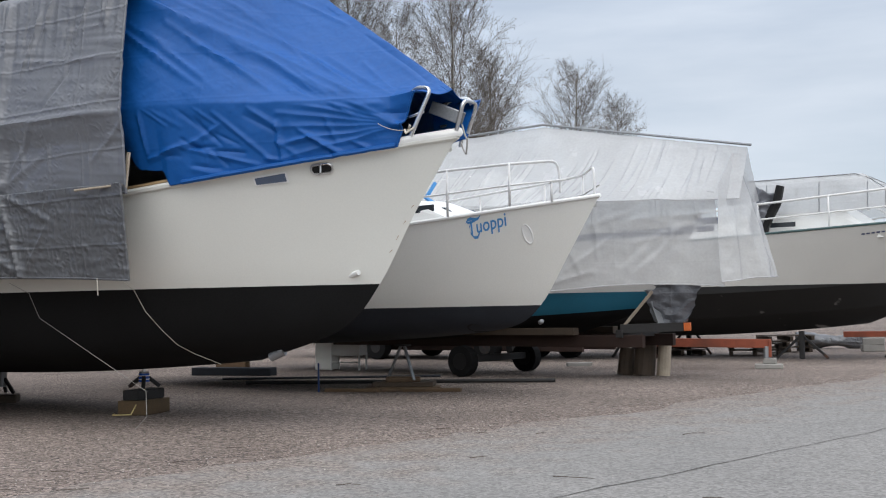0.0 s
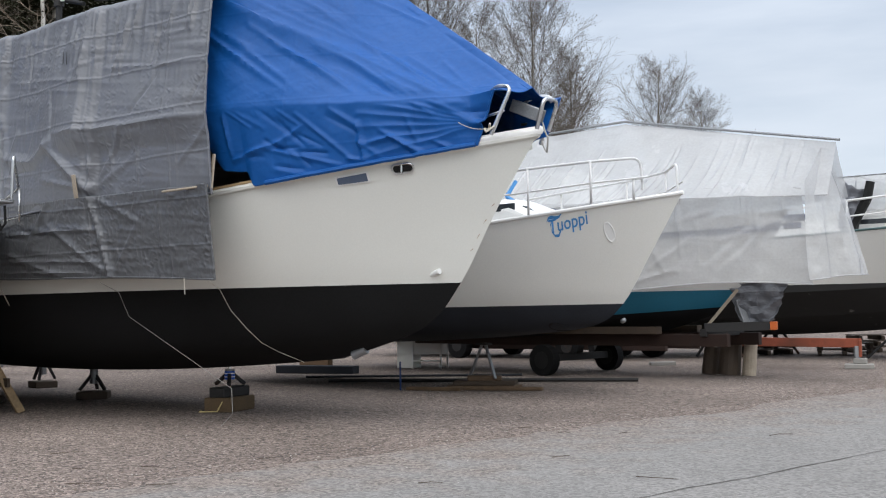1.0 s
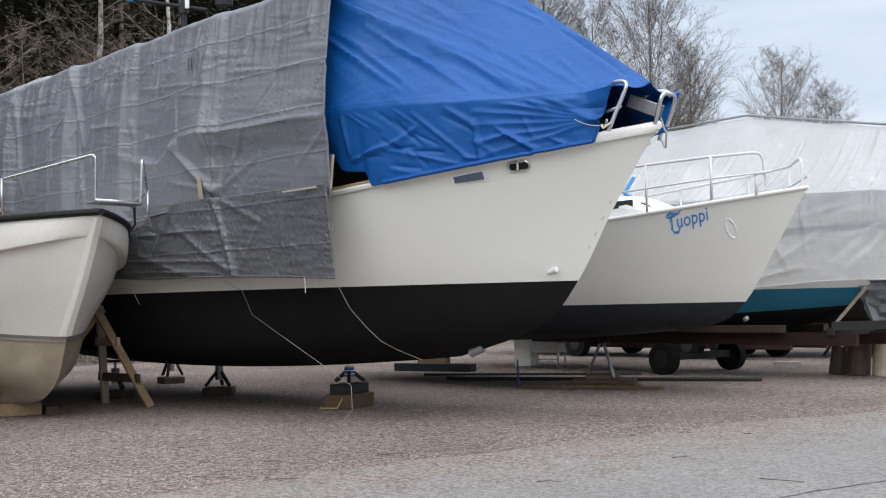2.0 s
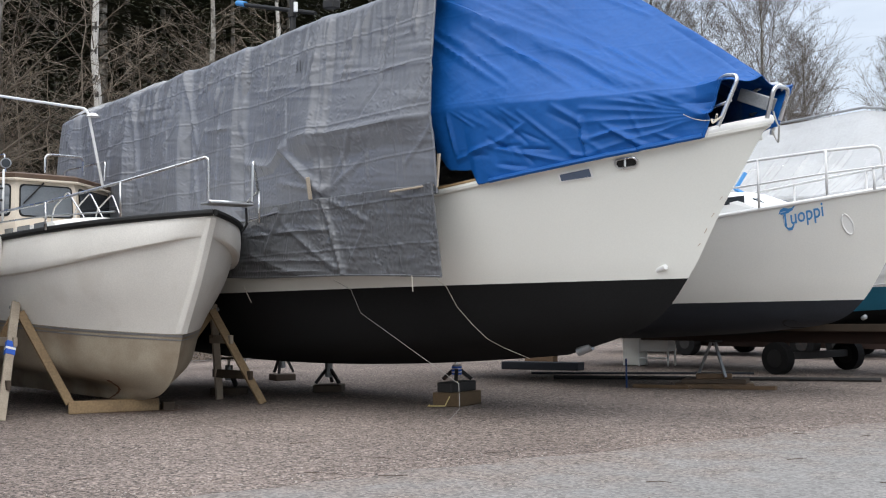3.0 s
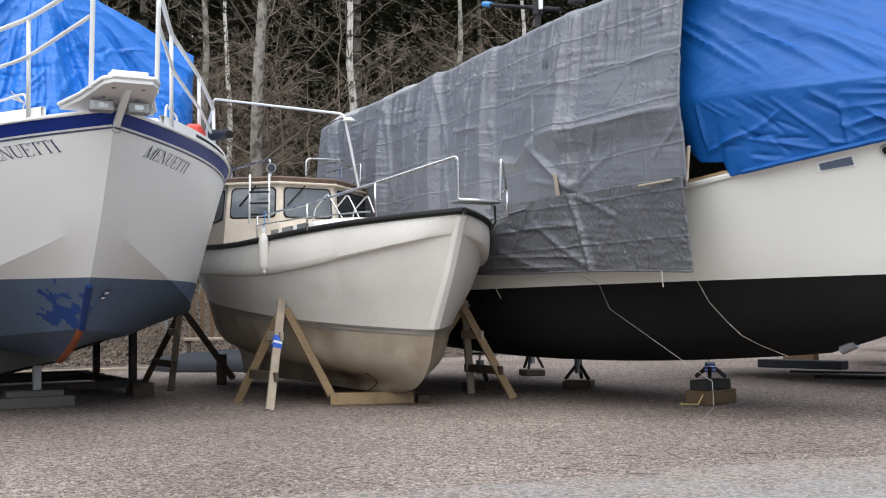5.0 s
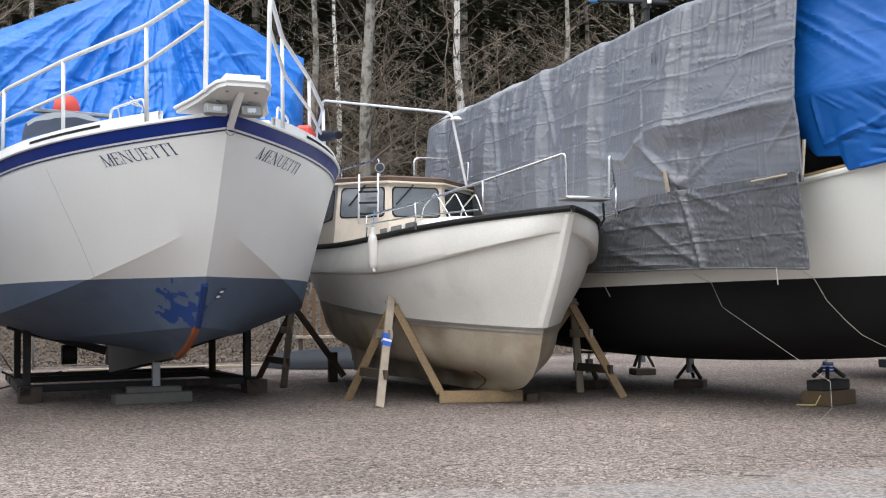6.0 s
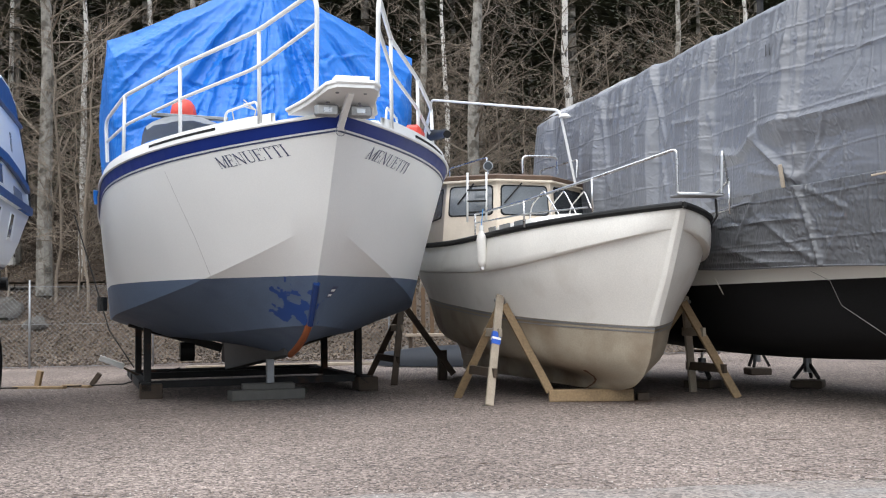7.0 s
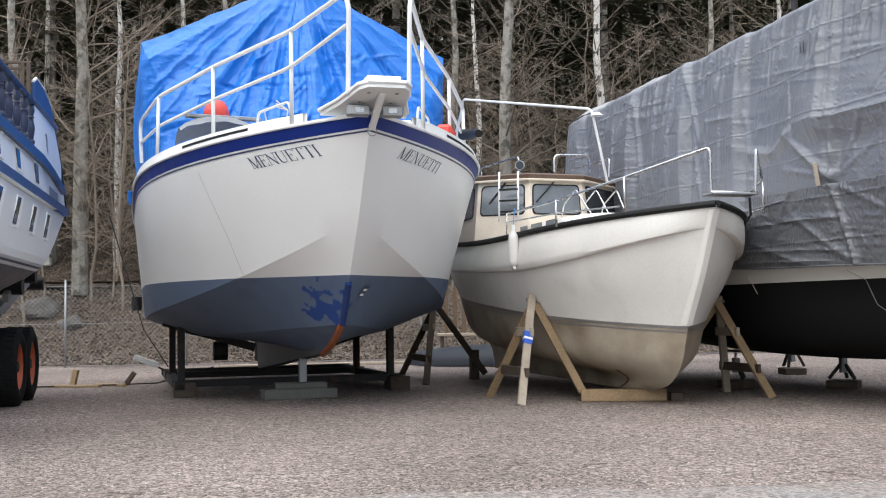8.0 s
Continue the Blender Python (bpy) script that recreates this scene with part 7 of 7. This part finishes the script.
for z in (4.27, 4.35):
    part("awning_rail", boxed((0.05, 2.6, 0.03), (3.62, 0, z)), DARKWOOD, orn)
orn_tr = thing("wheeled_trailer", B7, "grey steel boat trailer with twin red-rimmed tyres", "trailer")
for y in (-0.6, 0.6):
    part("frame_beam", boxed((6.5, 0.14, 0.22), (5.6, y, 1.04)), DARKSTEEL, orn_tr)
    part("tail_arm", beam((3.0, y + 0.1, 1.12), (0.1, y + 0.1, 1.72), 0.1, 0.14), GREYSTEEL, orn_tr)
    part("tail_rocker", beam((2.2, y + 0.16, 1.42), (0.6, y + 0.16, 1.86), 0.08, 0.12), GREYSTEEL, orn_tr)
    for x, z, r in ((1.9, 1.6, 0.13), (0.75, 1.78, 0.12), (0.0, 1.68, 0.1)):
        part("tail_roller", tube([(x, y - 0.08, z), (x, y + 0.34, z)], r, 14), BLACKRUB, orn_tr, smooth=0.7)
    part("keel_support", boxed((0.14, 0.12, 0.5), (3.6, y, 1.4)), DARKSTEEL, orn_tr)
for x in (1.68, 2.7):
    part("axle", boxed((0.14, 2.0, 0.14), (x, 0, 0.515)), DARKSTEEL, orn_tr)
    for side in (-1, 1):
        y = side * 0.86
        prof = ((-0.17, 0.3), (-0.2, 0.36), (-0.2, 0.43), (-0.175, 0.485), (-0.13, 0.505), (0.13, 0.505), (0.175, 0.485), (0.2, 0.43), (0.2, 0.36), (0.17, 0.3))
        wh = part("tyre", grid_mesh([[(x + r * math.cos(a * 0.19635), y + o, 0.51 + r * math.sin(a * 0.19635)) for a in range(32)] for o, r in prof], close=True), TYRE, orn_tr, "worn black tyre", smooth=0.7)
        part("rim", grid_mesh([[(x + r * math.cos(a * 0.2618), y + side * o, 0.51 + r * math.sin(a * 0.2618)) for a in range(24)] for o, r in ((0.165, 0.31), (0.17, 0.29), (0.1, 0.26), (0.07, 0.12), (0.12, 0.1), (0.12, 0.01))], close=True), RIMRED, wh, "orange-red steel rim", smooth=0.7)
        part("hub", tube([(x, y, 0.51), (x, y + side * 0.16, 0.51)], 0.07, 12), DARKSTEEL, wh)
        if side > 0:
            for j in range(32):
                for q in (-1, 0, 1):
                    a = (j + 0.5 * (q == 0)) * 0.19635
                    part("tread_block", boxed((0.06, 0.1, 0.016), (x + 0.508 * math.cos(a), y + 0.115 * q, 0.51 + 0.508 * math.sin(a)), (0, -math.degrees(a) + 90, 0), 0), TYRE, wh)

# clutter on the gravel
for x, y, a, ln in ((-16.6, 9.7, 30, 0.9), (-16.3, 10.2, 12, 0.6)):
    b = part("board", boxed((ln, 0.12, 0.04), (0, 0, 0.022)), PINE)
    b.matrix_world = pose(x, y, 0, 0, 0, a)
    tagged(b, "weathered board lying on gravel", "board")
w1 = part("wedge", boxed((0.1, 0.06, 0.26), (0, 0, 0.13)), PINE)
w1.matrix_world = pose(-16.75, 9.75, 0.035, 0, 14, 20)
tagged(w1, "upright wooden wedge on a board", "wedge")
w2 = part("wedge", boxed((0.08, 0.05, 0.24), (0, 0, 0.12)), DARKWOOD)
w2.matrix_world = pose(-16.2, 10.4, 0.03, 0, 38, 30)
tagged(w2, "dark slanting wooden wedge", "wedge")
oar = thing("oar", pose(0, 0, 0), "white-bladed oar leaning on the cradle", "oar")
part("blade", beam((-15.25, 9.93, 0.51), (-15.05, 10.24, 0.36), 0.02, 0.09, bevel=0.008), WHITE, oar, "white oar blade")
part("shaft", tube([(-15.05, 10.24, 0.34), (-14.72, 10.72, 0.02)], 0.018, 8), DARKWOOD, oar)
cord([(-17.3, 9.0, 0.02), (-16.5, 9.9, 0.02), (-15.6, 10.6, 0.05), (-14.9, 11.2, 0.3)], 0.012, "dark cable lying on gravel", material=BLACKRUB)
cord([(-18.0, 11.2, 3.0), (-17.2, 11.4, 0.9), (-16.6, 11.5, 0.25)], 0.012, "dark line hanging from a yacht's stern", material=BLACKRUB)
for x, y in ((-18.4, 17.1), (-17.9, 17.8), (-17.3, 18.2)):
    lum = part("stacked_plank", boxed((2.6, 0.16, 0.06), (0, 0, 0.03)), PALEPINE)
    lum.matrix_world = pose(x - 0.4, y - 1.2, 0.0, 0, 0, 48)
    tagged(lum, "pale sawn plank lying along the fence", "plank")
rack = thing("timber_rack", pose(-16.2, 19.4, 0, 0, 0, 40), "brown timber rack behind the boats", "rack")
for k in range(7):
    part("slat", boxed((0.09, 0.04, 1.1), (-0.6 + 0.2 * k, 0, 1.15)), BROWNWOOD, rack)
part("shelf", boxed((1.6, 0.6, 0.06), (0, 0, 0.62)), PALEPINE, rack)
for k in (-1, 1):
    part("leg", boxed((0.08, 0.5, 0.6), (0.7 * k, 0, 0.3)), DARKWOOD, rack)
skiff = part("upturned_skiff", grid_mesh([[(1.9 * a, 0.65 * math.cos(b) * (1 - abs(a) ** 2.4), 0.42 * math.sin(b) * (1 - 0.4 * a * a) + 0.02) for b in [math.pi * j / 10 for j in range(11)]] for a in [-1 + 2 * i / 20 for i in range(21)]]), NAVY, smooth=0.7)
skiff.matrix_world = pose(-14.6, 18.2, 0, 0, 0, 30)
tagged(skiff, "dark blue upturned skiff lying on gravel", "boat")

# ---------------------------------------------------------------- fence
fence = thing("chain_link_fence", pose(-23.1, 13.25, 0, 0, 0, 48), "galvanised chain-link fence on steel posts", "fence")
pm = None
for k in range(-6, 15):
    ob = part("post", tube([(2.7 * k, 0, 0), (2.7 * k, 0, 2.0)], 0.024, 8), GREYSTEEL, fence, smooth=0.7) if pm is None else new("post", pm)
    if pm is None:
        pm = ob.data
        base_k = k
    else:
        ob.parent = fence
        ob.location = (2.7 * (k - base_k), 0, 0)
for z in (0.05, 1.0, 1.85):
    part("line_wire", tube([(-16, 0, z), (38, 0, z)], 0.005, 4), GREYSTEEL, fence)
bm = bmesh.new()
verts, faces = [], []
for k in range(-150, 300):
    for s in (-1, 1):
        a, b = Vector((0.11 * k, 0.003 * s, 0.03)), Vector((0.11 * k + s * 1.82, 0.003 * s, 1.85))
        i = len(verts)
        o = Vector((0.0028, 0, 0))
        verts += [a - o, a + o, b + o, b - o]
        faces.append((i, i + 1, i + 2, i + 3))
me = bpy.data.meshes.new("wire_mesh")
me.from_pydata([tuple(v) for v in verts], [], faces)
me.materials.append(GREYSTEEL)
wm = new("wire_mesh", me)
wm.parent = fence
tagged(wm, kind="stuff")

ROCK = mat("lichen_grey_rock", (0.1, 0.092, 0.083), 0.9, vary=0.5, scale=3, fine=18, bump=0.6, bump_dist=0.02)
rnd = random.Random(12)
for k in range(16):
    t, d, r = rnd.uniform(-8, 16), rnd.uniform(0.7, 4.5), rnd.uniform(0.25, 0.6)
    x, y = -23.1 + 0.669 * t - 0.743 * d, 13.25 + 0.743 * t + 0.669 * d
    bm = bmesh.new()
    bmesh.ops.create_icosphere(bm, subdivisions=3, radius=r)
    for v in bm.verts:
        v.co *= 1 + 0.45 * noise.noise(v.co * 1.6 / r * 0.7 + Vector((k * 5, 0, 0))) + 0.1 * noise.noise(v.co * 6 / r)
        v.co.z *= 0.7
    rock = part("boulder", bm, ROCK, smooth=0.5)
    rock.matrix_world = pose(x, y, ground_z(x, y) + 0.05, 0, 0, 40 * k)
    tagged(rock, "grey lichen-covered boulder among dry leaves", "rock", "boulders of the bank")

# ---------------------------------------------------------------- the wood behind


def tree_mesh(seed, height, r, limbs, reach, start, twigs, droop, up, buds=0, oval=False):
    """Trunk, then limbs that fork into twigs: two lists of meshes."""
    rnd = random.Random(seed)
    trunk, crown = bmesh.new(), bmesh.new()
    pts, x, y = [], 0.0, 0.0
    for i in range(13):
        pts.append(Vector((x, y, height * i / 12)))
        x += rnd.uniform(-0.1, 0.1)
        y += rnd.uniform(-0.1, 0.1)
    tube(pts, r, 9, trunk, taper=r * 0.15)
    for k in range(limbs):
        f = start + (1 - start) * (k + rnd.random()) / limbs
        i = min(11, int(f * 12))
        p = pts[i].lerp(pts[i + 1], f * 12 - i)
        a = rnd.uniform(0, 6.283)
        ln = reach * ((0.25 + math.sin(math.pi * min(1, 0.12 + 0.86 * (f - start) / (1 - start))) * 0.6) if oval else (1.15 - f)) * rnd.uniform(0.6, 1.2) + 0.4
        d = Vector((math.cos(a), math.sin(a), up + rnd.uniform(-0.2, 0.4))).normalized()
        L = [p]
        for q in range(5):
            d = (d + Vector((rnd.uniform(-0.15, 0.15), rnd.uniform(-0.15, 0.15), rnd.uniform(-0.08, 0.14) - droop))).normalized()
            L.append(L[-1] + d * ln / 5)
        tube(L, max(0.006, r * 0.18 * (1.1 - f)), 5, crown, taper=0.006)
        for t in range(twigs):
            g = rnd.uniform(0.15, 1)
            j = min(4, int(g * 5))
            q0 = L[j].lerp(L[j + 1], g * 5 - j)
            e = (d + Vector((rnd.uniform(-1, 1), rnd.uniform(-1, 1), rnd.uniform(-0.5, 0.8)))).normalized()
            l2 = ln * rnd.uniform(0.15, 0.4)
            q1 = q0 + e * l2 * 0.5
            e2 = (e + Vector((rnd.uniform(-0.5, 0.5), rnd.uniform(-0.5, 0.5), rnd.uniform(-0.4, 0.3)))).normalized()
            q2 = q1 + e2 * l2 * 0.5
            tube([q0, q1, q2], 0.0055, 3, crown, taper=0.003)
            for _ in range(2):
                e3 = (e2 + Vector((rnd.uniform(-0.9, 0.9), rnd.uniform(-0.9, 0.9), rnd.uniform(-0.6, 0.5)))).normalized()
                tube([q1, q1 + e3 * l2 * 0.5], 0.004, 3, crown, taper=0.003)
            for _ in range(buds):
                c = q1.lerp(q2, rnd.random()) + Vector((rnd.uniform(-0.2, 0.2), rnd.uniform(-0.2, 0.2), rnd.uniform(-0.2, 0.2)))
                crown.faces.new([crown.verts.new(c + Vector((rnd.uniform(-0.05, 0.05), rnd.uniform(-0.05, 0.05), rnd.uniform(-0.05, 0.05)))) for _ in range(3)])
    return trunk, crown


def make_tree(kind, m, label, trunk_mat, crown_mat, meshes, category="tree", group=""):
    t = thing(kind, m, label, category, group)
    for nm, me in zip(("trunk", "crown"), meshes):
        ob = new(nm, me)
        ob.parent = t
    return t


def to_mesh(bm, name, material):
    me = bpy.data.meshes.new(name)
    bm.to_mesh(me)
    bm.free()
    me.materials.append(material)
    return me


def bare_kind(seed, height, r, limbs, reach, start, twigs, droop, up, bark, twig, buds=0, oval=False):
    a, b = tree_mesh(seed, height, r, limbs, reach, start, twigs, droop, up, buds, oval)
    return to_mesh(a, "trunk", bark), to_mesh(b, "crown", twig)


birches = [bare_kind(k, 17, 0.17, 30, 3.6, 0.16, 7, 0.06, 0.5, BIRCH, TWIG) for k in (1, 2, 3)]
aspens = [bare_kind(k + 20, 17, 0.2, 34, 4.2, 0.14, 8, 0.02, 0.45, BARK, TWIG) for k in (1, 2, 3)]
saplings = [bare_kind(k + 40, 7, 0.035, 22, 3.4, 0.1, 8, -0.02, 0.3, TWIG, TWIG) for k in (1, 2, 3, 4)]
skyline = [bare_kind(k + 60, 16, 0.17, 120, 5.0, 0.1, 24, -0.05, 1.0, BARK, FAIRBUD, 2, True) for k in (1, 2, 3)]


def polar(az, dist, turn=0.0, size=1.0):
    x, y = -dist * math.sin(radians(az)), dist * math.cos(radians(az))
    return pose(x, y, ground_z(x, y) - 0.05, 0, 0, turn) @ Matrix.Scale(size, 4)


for k, (az, d, s) in enumerate(((59.5, 31.5, 1.1), (38.0, 31, 1.05), (27.6, 36, 0.8), (40.7, 33, 0.8), (62.4, 33, 0.9), (48.5, 37, 1.0), (66, 31, 1.0), (52.3, 35, 0.8))):
    make_tree("aspen", polar(az, d, 77 * k, s), "bare grey-barked tree on the bank", BARK, TWIG, aspens[k % 3], group="bare trees of the wood")
for k, (az, d, s) in enumerate(((33.1, 33, 0.95), (57.7, 36, 0.8), (39.5, 36, 0.75), (61, 38, 0.8), (24.0, 42, 0.9), (54.5, 40, 0.9))):
    make_tree("birch", polar(az, d, 131 * k, s), "bare white-barked birch on the bank", BIRCH, TWIG, birches[k % 3], group="birches of the wood")
rnd = random.Random(5)
for k in range(105):
    az = rnd.uniform(12, 68)
    make_tree("sapling", polar(az, rnd.uniform(29.5, 40) + max(0, (30 - az) * 0.5), rnd.uniform(0, 360), rnd.uniform(0.6, 1.3)), "thin bare sapling in the undergrowth", TWIG, TWIG, saplings[k % 4], group="saplings of the undergrowth")
for k, (az, d, s) in enumerate(((-0.6, 62, 1.12), (2.2, 66, 1.0), (4.6, 60, 1.1), (-2.6, 70, 1.0), (-7.0, 72, 1.0), (-9.0, 80, 0.95), (-5.0, 78, 0.7), (6.6, 58, 1.2), (-3.9, 82, 0.72), (1.2, 80, 0.9), (-1.6, 74, 0.85))):
    make_tree("leafless_tree", polar(az, d, 51 * k, s), "leafless budding tree against the sky", BARK, FAIRBUD, skyline[k % 3], group="trees against the sky")


def spruce_meshes(seed, height, r):
    rnd = random.Random(seed)
    trunk = tube([(0, 0, 0), (0.05, 0, height * 0.5), (0, 0, height)], r, 8, taper=0.02)
    verts, faces = [], []
    whorls = 34
    for k in range(whorls):
        f = 0.13 + 0.86 * k / whorls
        z = height * f
        reach = height * 0.17 * (1 - f) ** 0.8 + 0.25
        for j in range(9):
            a = 6.283 * (j + rnd.random()) / 9
            ln = reach * rnd.uniform(0.65, 1.15)
            d = Vector((math.cos(a), math.sin(a), 0))
            s = Vector((-d.y, d.x, 0))
            drop = rnd.uniform(0.15, 0.4)
            n = 7
            for q in range(n):
                g = (q + 0.5) / n
                p = d * ln * g + Vector((0, 0, z - drop * ln * g * g + rnd.uniform(-0.05, 0.05)))
                w = 0.34 * ln * (1 - 0.65 * g) * rnd.uniform(0.6, 1.2)
                for sg in (-1, 1):
                    i = len(verts)
                    tip = p + s * sg * w + d * w * 0.7 + Vector((0, 0, -0.35 * w + rnd.uniform(-0.08, 0.05)))
                    verts += [p - d * 0.06, p + d * (0.05 + 0.1 * w), tip]
                    faces.append((i, i + 1, i + 2))
    me = bpy.data.meshes.new("crown")
    me.from_pydata([tuple(v) for v in verts], [], faces)
    me.materials.append(NEEDLE)
    return to_mesh(trunk, "trunk", BARK), me


spruces = [spruce_meshes(k, h, r) for k, h, r in ((1, 20, 0.2), (2, 23, 0.24), (3, 17, 0.18))]
rnd = random.Random(9)
for row, (d0, n) in enumerate(((12.5, 13), (16.0, 18), (20.5, 22), (26, 24), (33, 28), (42, 30), (52, 34), (62, 36))):
    for k in range(n):
        t = -26 + 78 * (k + rnd.uniform(-0.3, 0.3)) / n
        d = d0 + rnd.uniform(-1.5, 1.5)
        x, y = -23.1 + 0.669 * t - 0.743 * d, 13.25 + 0.743 * t + 0.669 * d
        if math.degrees(math.atan2(-x, y)) < 6.2:
            continue
        s = rnd.uniform(0.8, 1.2)
        make_tree("spruce", pose(x, y, ground_z(x, y) - 0.1, 0, 0, rnd.uniform(0, 360)) @ Matrix.Scale(s, 4), "dense dark green spruce in the wood", BARK, NEEDLE, spruces[(k + row) % 3], group="spruces of the wood")

# leaf litter on the bank and loose stones on the yard
rnd = random.Random(3)
LEAF = mat("dry_leaf", (0.12, 0.083, 0.055), 0.8, vary=0.2, scale=0.6, fine=9, bump=0)
nt = LEAF.node_tree
geo, hue = nt.nodes.new("ShaderNodeNewGeometry"), nt.nodes.new("ShaderNodeValToRGB")
hue.color_ramp.elements[0].color, hue.color_ramp.elements[1].color = (0.05, 0.037, 0.027, 1), (0.24, 0.185, 0.135, 1)
mid = hue.color_ramp.elements.new(0.55)
mid.color = (0.115, 0.083, 0.058, 1)
nt.links.new(geo.outputs["Random Per Island"], hue.inputs[0])
nt.links.new(hue.outputs[0], nt.nodes["Principled BSDF"].inputs["Base Color"])
verts, faces = [], []
for _ in range(110000):
    t, d = rnd.uniform(-13, 24), 0.1 + 17.0 * rnd.random() ** 1.4
    if 6.0 < d < 8.0 and rnd.random() < 0.9:
        continue
    x, y = -23.1 + 0.669 * t - 0.743 * d, 13.25 + 0.743 * t + 0.669 * d
    c = Vector((x, y, ground_z(x, y) + 0.12 + 0.25 * noise.noise(Vector((x * 0.3, y * 0.3, 0))) * smoothstep(0.5, 3, d) - 0.06))
    r = rnd.uniform(0.022, 0.048)
    u = Vector((rnd.uniform(-1, 1), rnd.uniform(-1, 1), rnd.uniform(-0.6, 0.6))).normalized() * r
    v = u.orthogonal().normalized() * r * 0.6
    i = len(verts)
    verts += [c - u, c + v, c + u, c - v]
    faces.append((i, i + 1, i + 2, i + 3))
me = bpy.data.meshes.new("leaf_litter")
me.from_pydata([tuple(v) for v in verts], [], faces)
me.materials.append(LEAF)
tagged(new("leaf_litter", me), "dry brown leaves covering the bank", "leaves", kind="stuff")
